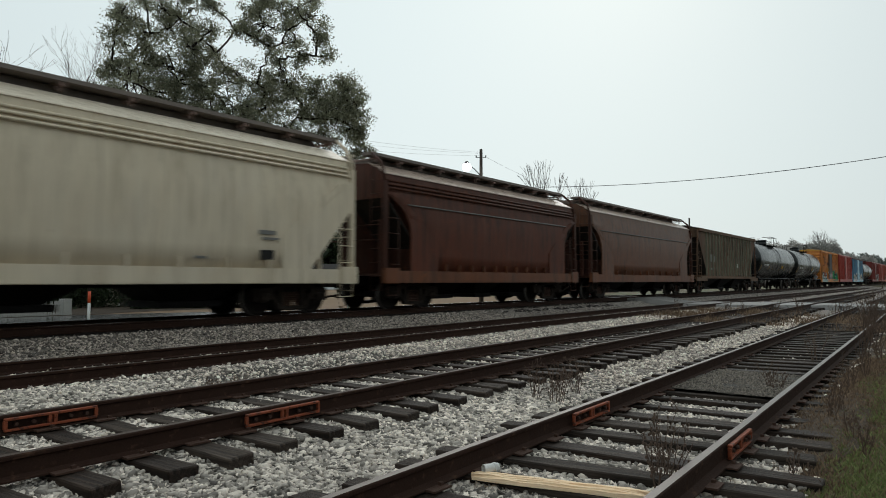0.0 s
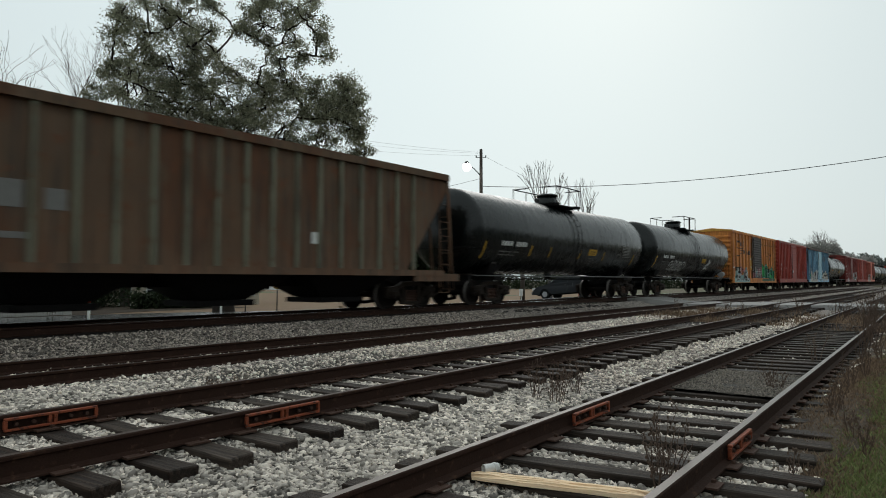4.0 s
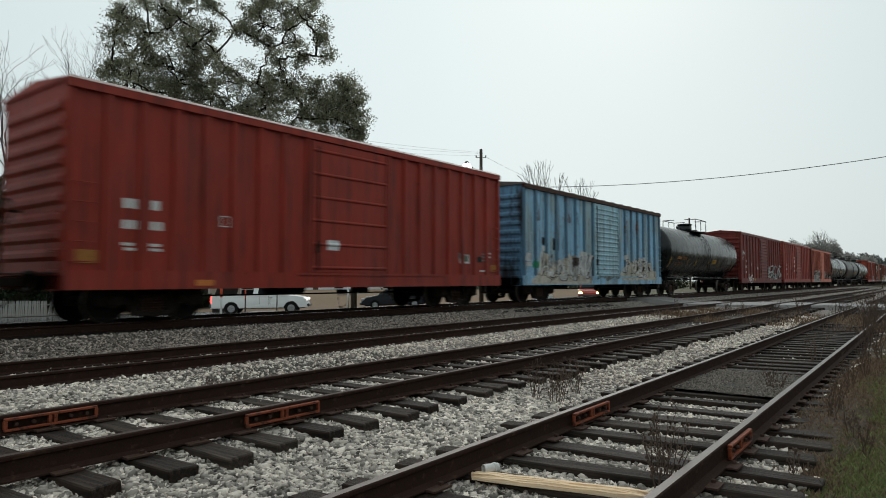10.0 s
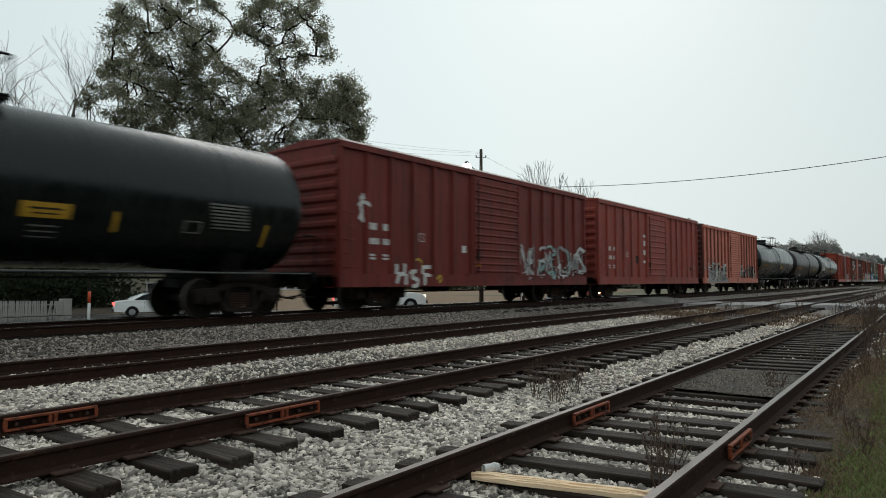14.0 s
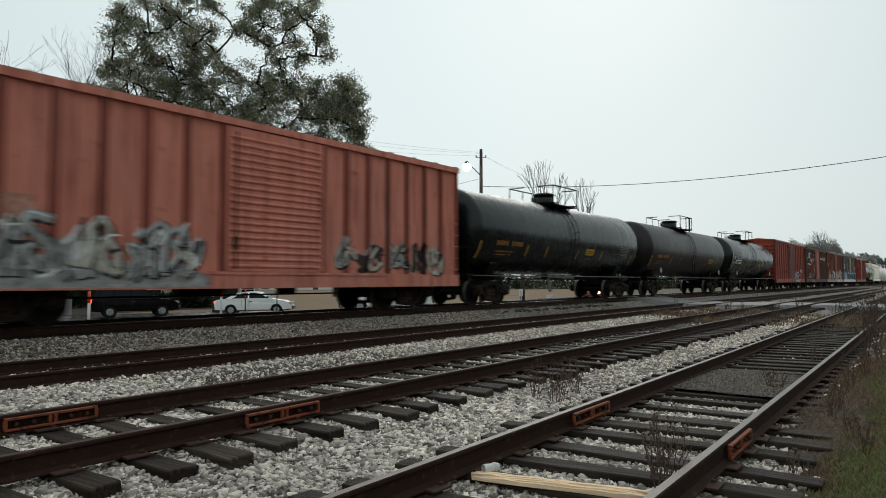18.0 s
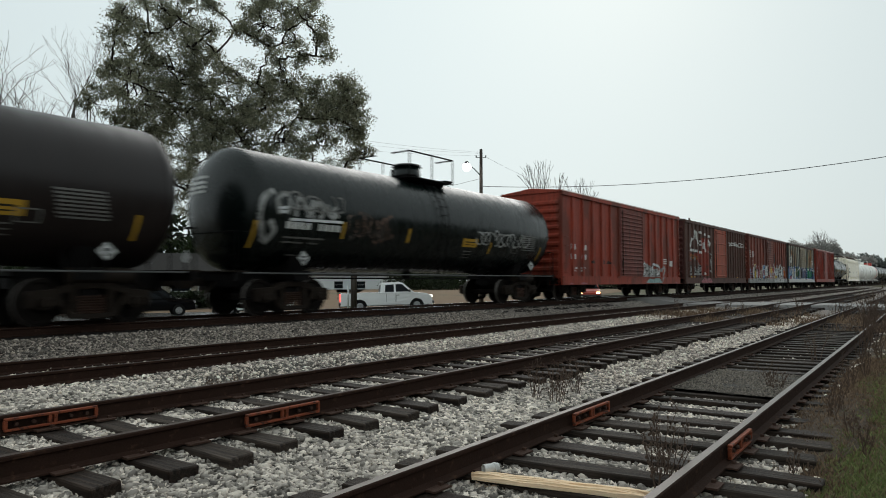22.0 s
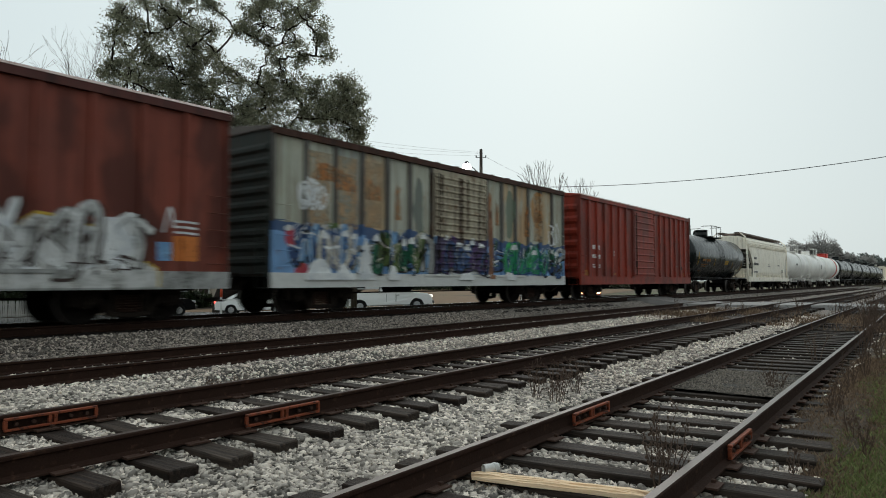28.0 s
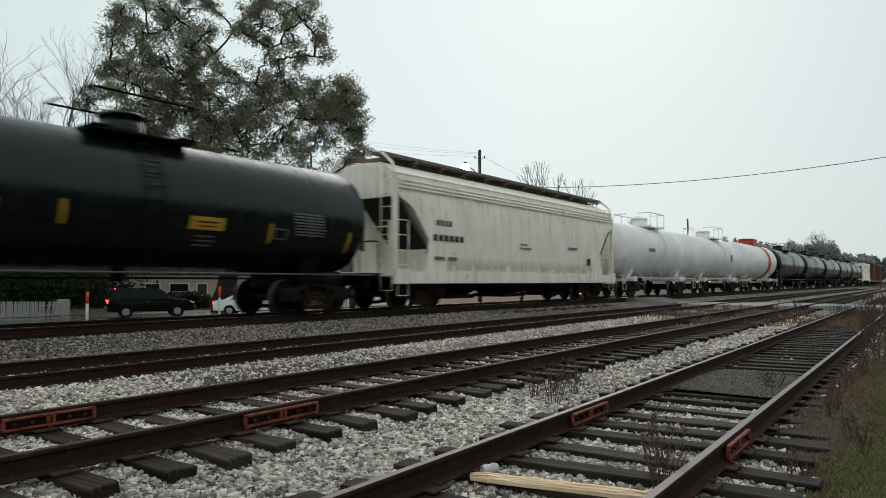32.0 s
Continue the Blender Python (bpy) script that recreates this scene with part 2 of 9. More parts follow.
M = {}
M["rail_side"] = dull("rail_rust", (0.033, 0.0165, 0.0115), 0.8, 0.5, 5, 0.4, 0.0, (0.078, 0.041, 0.026), 0.4)
M["rail_top"] = dull("rail_head_steel", (0.135, 0.115, 0.103), 0.42, 0.4, 4, 0.1, 0.55, (0.10, 0.07, 0.05), 0.3)
M["rail_dull"] = dull("rail_head_rusty", (0.052, 0.033, 0.025), 0.55, 0.3, 4, 0.1, 0.3, (0.05, 0.03, 0.02), 0.4)
M["bright_rail"] = dull("rail_head_polished", (0.5, 0.5, 0.52), 0.22, 0.2, 4, 0.05, 0.9)
M["tie"] = wood_material("creosoted_wood", (0.012, 0.0080, 0.0062), (0.056, 0.038, 0.028), rough=0.62)
M["tie_grey"] = wood_material("weathered_tie", (0.020, 0.015, 0.012), (0.080, 0.060, 0.047), rough=0.7)
M["plank"] = wood_material("fresh_split_wood", (0.93, 0.66, 0.42), (1.0, 0.82, 0.60), (30, 1.5, 30), 0.7, 0.6, 0.95)
M["orange"] = dull("orange_paint", (0.245, 0.058, 0.024), 0.65, 0.5, 8, 0.3, 0.0, (0.05, 0.018, 0.011), 0.62)
M["bolt"] = dull("rusty_steel", (0.06, 0.03, 0.02), 0.8, 0.4, 20, 0.4)
M["stone"] = stone_material("ballast_stone", (0.070, 0.061, 0.052), (0.73, 0.645, 0.560), (0.385, 0.342, 0.298))
# far stones paled: sky light on their tops is in the colour
M["pale_stone"] = stone_material("sky_paled_ballast_stone", (0.150, 0.128, 0.110), (0.86, 0.740, 0.640), (0.56, 0.480, 0.415))
# near bed colour darkened as the shade in gaps between stones
M["gap_shade_bed"] = bed_material("gap_shade_ballast_bed", (0.055, 0.048, 0.041), (0.22, 0.195, 0.168), 30.0)
# stone colours lowered to give the train's shade beside the main line
M["shaded_stone"] = stone_material("train_shaded_stone", (0.045, 0.038, 0.032), (0.37, 0.310, 0.27), (0.18, 0.152, 0.132))
M["fine_stone"] = stone_material("fine_dark_stone", (0.050, 0.042, 0.034), (0.21, 0.178, 0.145), (0.12, 0.102, 0.084))
M["bed"] = bed_material("ballast_bed", (0.16, 0.136, 0.119), (0.57, 0.486, 0.425), 25.0)
M["soil"] = soil_material("verge_soil")
M["fines"] = bed_material("stone_dust", (0.075, 0.070, 0.060), (0.15, 0.14, 0.125), 75.0)
M["asphalt"] = asphalt_material("wet_road_asphalt", (0.060, 0.058, 0.056), 0.10)
M["shoulder_stone"] = stone_material("shoulder_stone", (0.038, 0.031, 0.026), (0.42, 0.355, 0.30), (0.165, 0.138, 0.118))
M["crossing"] = asphalt_material("crossing_concrete", (0.175, 0.165, 0.155))
# oily dirt; its dark colour also holds the train's shadow
M["oily"] = dull("oily_shaded_track_dirt", (0.014, 0.011, 0.009), 0.9, 0.5, 6, 0.9, 0.0, (0.06, 0.055, 0.05), 0.3)
M["lawn"] = dull("dry_lawn", (0.185, 0.118, 0.066), 0.95, 0.35, 1.2, 0.6, 0.0, (0.15, 0.14, 0.06), 0.3)
M["roof_edge"] = dull("sky_glint_roof_edge", (0.38, 0.27, 0.24), 0.45, 0.5, 2.5, 0.2, 0.0, (0.20, 0.075, 0.055), 0.45, 0.5)
# greasy steel, its colour lowered further for the shade under the cars
M["steel_dark"] = dull("greasy_shaded_truck_steel", (0.020, 0.0145, 0.011), 0.75, 0.5, 6, 0.4, 0.0, (0.050, 0.030, 0.019), 0.35)
M["wheel"] = dull("greasy_shaded_wheel_steel", (0.013, 0.010, 0.0085), 0.8, 0.5, 8, 0.2, 0.0, (0.028, 0.018, 0.012), 0.3)
M["walk"] = dull("weathered_roof_walk", (0.155, 0.128, 0.112), 0.6, 0.4, 3, 0.2, 0.0, (0.10, 0.070, 0.055), 0.4)
M["bracket"] = dull("rusty_bracket_paint", (0.20, 0.135, 0.115), 0.7, 0.4, 6, 0.2)
M["tread"] = dull("wheel_tread", (0.10, 0.09, 0.082), 0.5, 0.3, 8, 0.1, 0.6)
M["pale_metal"] = dull("pale_grey_metal", (0.34, 0.34, 0.34), 0.5, 0.35, 6, 0.2)
M["worn_rail"] = dull("worn_handrail_paint", (0.10, 0.10, 0.10), 0.45, 0.4, 3, 0.1)
M["under"] = dull("underframe_black", (0.007, 0.006, 0.006), 0.75, 0.4, 5, 0.3)
M["white_mark"] = dull("white_stencil", (0.62, 0.62, 0.60), 0.6, 0.35, 7, 0.1, 0.0, (0.25, 0.2, 0.17), 0.2)
M["yellow_mark"] = dull("yellow_stencil", (0.46, 0.26, 0.025), 0.6, 0.3, 7, 0.1, 0.0, (0.2, 0.12, 0.04), 0.15)
M["orange_mark"] = dull("orange_stencil", (0.34, 0.14, 0.03), 0.6, 0.35, 7, 0.1, 0.0, (0.08, 0.05, 0.03), 0.4)
M["grey_mark"] = dull("faded_stencil", (0.16, 0.155, 0.145), 0.6, 0.4, 7, 0.1)
M["green_grey_mark"] = dull("green_grey_stencil", (0.12, 0.15, 0.12), 0.6, 0.3, 7, 0.1)
M["black_mark"] = dull("black_stencil", (0.018, 0.017, 0.017), 0.55, 0.4, 7, 0.1)
M["green_mark"] = spray("green_spray", (0.025, 0.24, 0.12), (0.015, 0.15, 0.08))
M["chrome_spray"] = spray("silver_spray", (0.58, 0.58, 0.57), (0.40, 0.40, 0.39))
M["ash_spray"] = spray("grey_spray", (0.36, 0.36, 0.35), (0.22, 0.22, 0.21))
M["mint_spray"] = spray("pale_green_spray", (0.30, 0.45, 0.43), (0.22, 0.36, 0.38))
M["sky_spray"] = spray("light_blue_spray", (0.22, 0.40, 0.62), (0.14, 0.28, 0.50))
M["pink_spray"] = spray("faded_pink_spray", (0.42, 0.15, 0.17), (0.30, 0.12, 0.13))
M["yellow_spray"] = spray("yellow_spray", (0.58, 0.40, 0.06))
M["bone_spray"] = spray("bone_white_spray", (0.54, 0.50, 0.43), (0.36, 0.33, 0.27))
M["snow_spray"] = spray("white_spray", (0.72, 0.73, 0.73), (0.58, 0.60, 0.62), 0.1)
M["brown_spray"] = spray("dark_brown_spray", (0.050, 0.032, 0.028))
M["black_spray"] = spray("black_spray", (0.018, 0.017, 0.017), None, 0.15)
M["maroon_spray"] = spray("maroon_overspray", (0.085, 0.022, 0.020))
M["orange_spray"] = spray("orange_spray", (0.62, 0.20, 0.05))
M["rust_spray"] = spray("rust_stain", (0.20, 0.12, 0.09), (0.12, 0.10, 0.09), 0.7)
M["peach_spray"] = spray("peeling_tan_patch", (0.42, 0.27, 0.15), (0.40, 0.33, 0.23), 0.6)
M["tan_spray"] = spray("orange_rust_patch", (0.42, 0.17, 0.055), (0.34, 0.20, 0.10), 0.6)
M["rust_streak_spray"] = spray("dark_rust_streak", (0.050, 0.028, 0.017), (0.09, 0.05, 0.03), 0.55)
M["trunk_spray"] = spray("brown_spray", (0.17, 0.075, 0.04), (0.28, 0.13, 0.07), 0.2)
M["faded_spray"] = spray("bleached_patch", (0.52, 0.28, 0.21), None, 0.6)
M["navy_spray"] = spray("navy_spray", (0.035, 0.065, 0.16), (0.06, 0.12, 0.26))
M["purple_spray"] = spray("purple_spray", (0.09, 0.045, 0.15))
M["olive_spray"] = spray("olive_green_spray", (0.11, 0.16, 0.055), (0.06, 0.09, 0.03))
M["deep_green_spray"] = spray("deep_green_spray", (0.02, 0.11, 0.06))
M["bright_green_spray"] = spray("bright_green_spray", (0.05, 0.38, 0.12), (0.03, 0.24, 0.09))
M["red_mark"] = spray("red_spray", (0.48, 0.03, 0.02), (0.30, 0.03, 0.02))

# ---- building helpers ----
MAIN_Y, MAIN_Z = 14.7, 0.27


def add_box(bm, c, s, m=None, taper=1.0):
    """A box at c of size s; taper shrinks its top; m is put before."""
    vs = []
    for z in (-0.5, 0.5):
        f = taper if z > 0 else 1.0
        for x, y in ((-0.5, -0.5), (0.5, -0.5), (0.5, 0.5), (-0.5, 0.5)):
            p = Vector((c[0] + x * s[0] * f, c[1] + y * s[1] * f, c[2] + z * s[2]))
            vs.append(bm.verts.new(m @ p if m else p))
    for q in ((3, 2, 1, 0), (4, 5, 6, 7), (0, 1, 5, 4), (1, 2, 6, 5), (2, 3, 7, 6), (3, 0, 4, 7)):
        bm.faces.new([vs[i] for i in q])
    return vs


def add_tube(bm, pts, radii, seg=8, caps=True, smooth=True):
    """A tube through pts with a radius at each."""
    pts = [Vector(p) for p in pts]
    if not isinstance(radii, (list, tuple)):
        radii = [radii] * len(pts)
    rings, ref = [], None
    for i, p in enumerate(pts):
        d = (pts[min(i + 1, len(pts) - 1)] - pts[max(i - 1, 0)])
        if d.length < 1e-6:
            d = Vector((0, 0, 1))
        d.normalize()
        if ref is None or abs(ref.dot(d)) > 0.95:
            ref = Vector((0, 0, 1)) if abs(d.z) < 0.9 else Vector((1, 0, 0))
        u = d.cross(ref).normalized()
        w = d.cross(u)
        rings.append([bm.verts.new(p + radii[i] * (math.cos(a) * u + math.sin(a) * w)) for a in (2 * math.pi * k / seg for k in range(seg))])
    for a, b in zip(rings, rings[1:]):
        for k in range(seg):
            f = bm.faces.new((a[k], a[(k + 1) % seg], b[(k + 1) % seg], b[k]))
            f.smooth = smooth
    if caps:
        bm.faces.new(rings[0][::-1])
        bm.faces.new(rings[-1])
    return rings


def add_prism(bm, outline, a, b, axis="x"):
    """A flat outline (pairs) pushed along an axis from a to b."""
    def at(p, d):
        return {"x": (d, p[0], p[1]), "y": (p[0], d, p[1]), "z": (p[0], p[1], d)}[axis]
    lo, hi = [bm.verts.new(at(p, a)) for p in outline], [bm.verts.new(at(p, b)) for p in outline]
    n = len(outline)
    for i in range(n):
        bm.faces.new((lo[i], lo[(i + 1) % n], hi[(i + 1) % n], hi[i]))
    bm.faces.new(lo[::-1])
    bm.faces.new(hi)


def bevel_all(bm, width, segments=1):
    bmesh.ops.bevel(bm, geom=list(bm.edges), offset=width, segments=segments, affect="EDGES", profile=0.6)


def mesh_from(name, bm, mats, smooth=False):
    bmesh.ops.recalc_face_normals(bm, faces=bm.faces)
    me = bpy.data.meshes.new(name)
    if smooth:
        for f in bm.faces:
            f.smooth = True
    bm.to_mesh(me)
    bm.free()
    for m in (mats if isinstance(mats, (list, tuple)) else (mats,)):
        me.materials.append(m)
    return me


def part(name, bm, material, parent, label="", smooth=False, m=None):
    """One mesh object from a bmesh (or a ready mesh), under its thing or part."""
    me = bm if isinstance(bm, bpy.types.Mesh) else mesh_from(name, bm, material, smooth)
    ob = new(name, me)
    ob.parent = parent
    if m is not None:
        ob.matrix_basis = m
    if label:
        ob["label"] = label
    return ob


def thing(name, label, category, group="", m=None):
    ob = tagged(new(name), label, category, group)
    ob.empty_display_size = 0.3
    if m is not None:
        ob.matrix_basis = m
    return ob


def boxes(*items):
    bm = bmesh.new()
    for c, s in items:
        add_box(bm, c, s)
    return bm


def raw_mesh(name, verts, faces, mat):
    """A mesh from numpy arrays (all faces alike in corner count)."""
    me = bpy.data.meshes.new(name)
    n = faces.shape[1]
    me.vertices.add(len(verts))
    me.vertices.foreach_set("co", verts.astype(np.float32).ravel())
    me.loops.add(faces.size)
    me.loops.foreach_set("vertex_index", faces.astype(np.int32).ravel())
    me.polygons.add(len(faces))
    me.polygons.foreach_set("loop_start", (np.arange(len(faces)) * n).astype(np.int32))
    me.update(calc_edges=True)
    me.materials.append(mat)
    return me


STREET = ((-90, 41.3, -1.06), (14, 41.3, -1.06), (20, 41.0, -1.05), (24, 39.2, -1.03), (27.5, 36.0, -0.99), (30.9, 32.3, -0.93))
ROAD = ((30.9, 32.3, -0.93), (34.2, 29.2, -0.80), (36.4, 26.2, -0.55), (37.4, 22.5, -0.22), (37.4, 19, 0.08), (37.1, 16.4, 0.24), (37.1, 13.2, 0.255), (37.3, 11.6, 0.02), (38.2, 8.9, -0.012), (40.0, 6.2, -0.012), (41.6, 2.8, -0.105), (43, -4, -0.13), (60, -36, -0.14))


def road_near(x, y):
    """Distance to the street's centre line and its height there."""
    x, y = np.asarray(x, float), np.asarray(y, float)
    best, height = np.full(x.shape, 1e9), np.zeros(x.shape)
    for (ax, ay, az), (bx, by, bz) in [*zip(STREET, STREET[1:]), *zip(ROAD, ROAD[1:])]:
        ux, uy = bx - ax, by - ay
        k = np.clip(((x - ax) * ux + (y - ay) * uy) / (ux * ux + uy * uy), 0, 1)
        d = np.hypot(x - ax - k * ux, y - ay - k * uy)
        nearer = d < best
        best, height = np.where(nearer, d, best), np.where(nearer, az + k * (bz - az), height)
    return best, height


def ground_z(x, y):
    """Height of the ground: low sidings, the raised main line, and the street climbing to the crossing."""
    x, y = np.asarray(x, float), np.asarray(y, float)
    t = y - 0.0195 * np.clip(x, -20, 80) * np.clip(1 - np.abs(y - 4.5) / 10.2, 0, 1)
    z = np.interp(t, GZ_Y, GZ_Z)
    verge = np.clip((x - 7.0) / 3.0, 0, 1) * np.clip((1.20 + 0.0233 * x - y) / 0.25, 0, 1)
    z = z + verge * np.clip(-0.225 - z, 0, 1)
    far = np.interp(x, (42, 60), (0.0, 1.0)) * np.clip((y - 16.5) / 3, 0, 1)
    z = z * (1 - far) + np.where(y > 16.5, np.maximum(z, -0.42), z) * far
    d, h = road_near(x, y)
    w = np.clip((5.8 - d) / 2.0, 0, 1) * np.where(y > 16.8, 1.0, 0.0)
    return z * (1 - w) + (h - 0.09) * w


GZ_Y = (-60, -3, 0.2, 1.0, 3.4, 4.1, 4.7, 6.8, 7.7, 8.25, 8.75, 10.9, 12.1, 13.1, 16.3, 17.2, 18.0, 22, 27, 30.2, 60)
GZ_Z = (-0.15, -0.17, -0.27, -0.345, -0.345, -0.30, -0.24, -0.22, -0.25, -0.165, -0.17, -0.19, -0.14, 0.07, 0.07, -0.08, -0.20, -0.45, -0.82, -1.0, -1.1)

# ---- ground, ballast, roads ----


def sheet(name, xs, ys, mat, lift=0.0, height=None, label="", rough=0.0):
    """A ground sheet over a grid of lines."""
    gx, gy = np.meshgrid(np.array(xs, float), np.array(ys, float), indexing="ij")
    gz = (height or ground_z)(gx, gy) + lift
    if rough:
        gz = gz + rough * (np.sin(gx * 3.1 + gy * 1.7) * np.sin(gy * 4.3 - gx * 0.9) + 0.6 * np.sin(gx * 9.7 + 2 * np.sin(gy * 7.1)) * np.sin(gy * 8.3))
    verts = np.stack([gx, gy, gz], -1).reshape(-1, 3)
    nx, ny = gx.shape
    i = np.arange(nx * ny).reshape(nx, ny)
    faces = np.stack([i[:-1, :-1], i[1:, :-1], i[1:, 1:], i[:-1, 1:]], -1).reshape(-1, 4)
    ob = new(name, raw_mesh(name, verts, faces, mat))
    return tagged(ob, label, name.split("_")[0], kind="structure")


def lines(*spans):
    out = []
    for a, b, step in spans:
        out += list(np.arange(a, b - 1e-6, step))
    return out + [spans[-1][1]]


sheet("ground", lines((-400, -20, 38), (-20, 30, 0.5), (30, 60, 1.0), (60, 120, 5), (120, 1800, 84)),
      lines((-900, -40, 43), (-40, -4, 3), (-4, 26, 0.3), (26, 60, 1.0), (60, 1260, 60)), M["soil"], -0.03,
      label="flat ground of bare soil, leaf litter and thin grass", rough=0.012)
def verge_line(x):
    """Where the ballast gives way to the grassy verge."""
    return 0.80 + 0.13 * np.clip(x - 6.0, 0, 6) + 0.023 * np.clip(x - 12, 0, 99)


def bed_z(x, y):
    return ground_z(x, y) - 0.09 * np.clip((verge_line(x) + 0.35 + 0.2 * np.sin(x * 2.1) * np.sin(x * 0.9) - y) / 0.7, 0, 1)


sheet("ballast_bed", lines((-14, 9, 0.25)), lines((0.9, 17.0, 0.12)), M["gap_shade_bed"], 0.0, bed_z, label="grey crushed stone ballast, darkened for the shade between its stones", rough=0.012)
sheet("ballast_bed", lines((9, 30, 0.25), (30, 160, 2.0)), lines((0.9, 17.0, 0.12)), M["bed"], 0.0, bed_z, label="grey crushed stone ballast under the tracks", rough=0.012)


def street(name, mat, half, label, line, lift=0.0, far=None):
    """A strip of road along a line of (x, y, z); far: its width on the side away from the tracks."""
    far = far or half
    pts = []
    for (ax, ay, az), (bx, by, bz) in zip(line, line[1:]):
        n = max(1, int(math.hypot(bx - ax, by - ay) / 1.5))
        pts += [Vector((ax + (bx - ax) * i / n, ay + (by - ay) * i / n, az + (bz - az) * i / n)) for i in range(n)]
    pts.append(Vector(line[-1]))
    bm = bmesh.new()
    rows = []
    for i, p in enumerate(pts):
        d = pts[min(i + 2, len(pts) - 1)] - pts[max(i - 2, 0)]
        side = Vector((-d.y, d.x, 0)).normalized()
        cols = [-half, -half * 0.5, 0, far * 0.5, far]
        top = [bm.verts.new(p + side * c + Vector((0, 0, lift + 0.03 - 0.03 * abs(c) / max(half, far)))) for c in cols]
        rows.append([bm.verts.new(p + side * -half * 1.12 + Vector((0, 0, lift - 0.45)))] + top + [bm.verts.new(p + side * far * 1.12 + Vector((0, 0, lift - 0.45)))])
    for a, b in zip(rows, rows[1:]):
        for k in range(len(a) - 1):
            bm.faces.new((a[k], a[k + 1], b[k + 1], b[k]))
    return tagged(new(name, mesh_from(name, bm, mat)), label, "road", kind="structure")


street("road", M["asphalt"], 3.3, "wet grey asphalt street beside the railway, bending towards the crossing", STREET)
street("road_approach", M["asphalt"], 3.4, "short asphalt approach climbing to the level crossing", ROAD[:6], 0.012)
street("road_crossing", M["crossing"], 2.6, "pale worn concrete level crossing over the tracks", ROAD[5:], -0.055)


def lawn():
    """Grass from the street's far kerb out past the houses."""
    offs = np.array([3.35, 4, 6, 9, 13, 18, 25, 34, 46, 62, 80])
    rows = []
    line = (*STREET, *ROAD[1:4])
    for (ax, ay, _), (bx, by, _) in zip(line, line[1:]):
        for i in range(14):
            d = Vector((bx - ax, by - ay)).normalized()
            rows.append((ax + (bx - ax) * i / 14, ay + (by - ay) * i / 14, -d.y, d.x))
    r = np.array(rows)
    gx, gy = r[:, :1] + r[:, 2:3] * offs, r[:, 1:2] + r[:, 3:4] * offs
    gz = ground_z(gx, gy) + 0.02
    n, m = gx.shape
    i = np.arange(n * m).reshape(n, m)
    f = np.stack([i[:-1, :-1], i[1:, :-1], i[1:, 1:], i[:-1, 1:]], -1).reshape(-1, 4)
    tagged(new("lawn", raw_mesh("lawn", np.stack([gx, gy, gz], -1).reshape(-1, 3), f, M["lawn"])), "dry brown winter lawn with thin green patches", "lawn", kind="structure")


lawn()
# dark brown sheet added for the oak's shade on the lawn
M["litter"] = dull("oak_shade_ground", (0.048, 0.036, 0.026), 0.95, 0.5, 2.5, 0.8, 0.0, (0.085, 0.062, 0.040), 0.3)
sheet("leaf_litter", lines((-14, 33.5, 0.5)), lines((45.2, 68, 0.5)), M["litter"], 0.045, label="dark ground sheet that gives the oak's shade by its colour", rough=0.015)
sheet("ballast_fines", lines((8.75, 11.0, 0.2)), lines((1.62, 3.0, 0.12)), M["fines"], 0.095, label="patch of dark stone dust between the rails", rough=0.012)


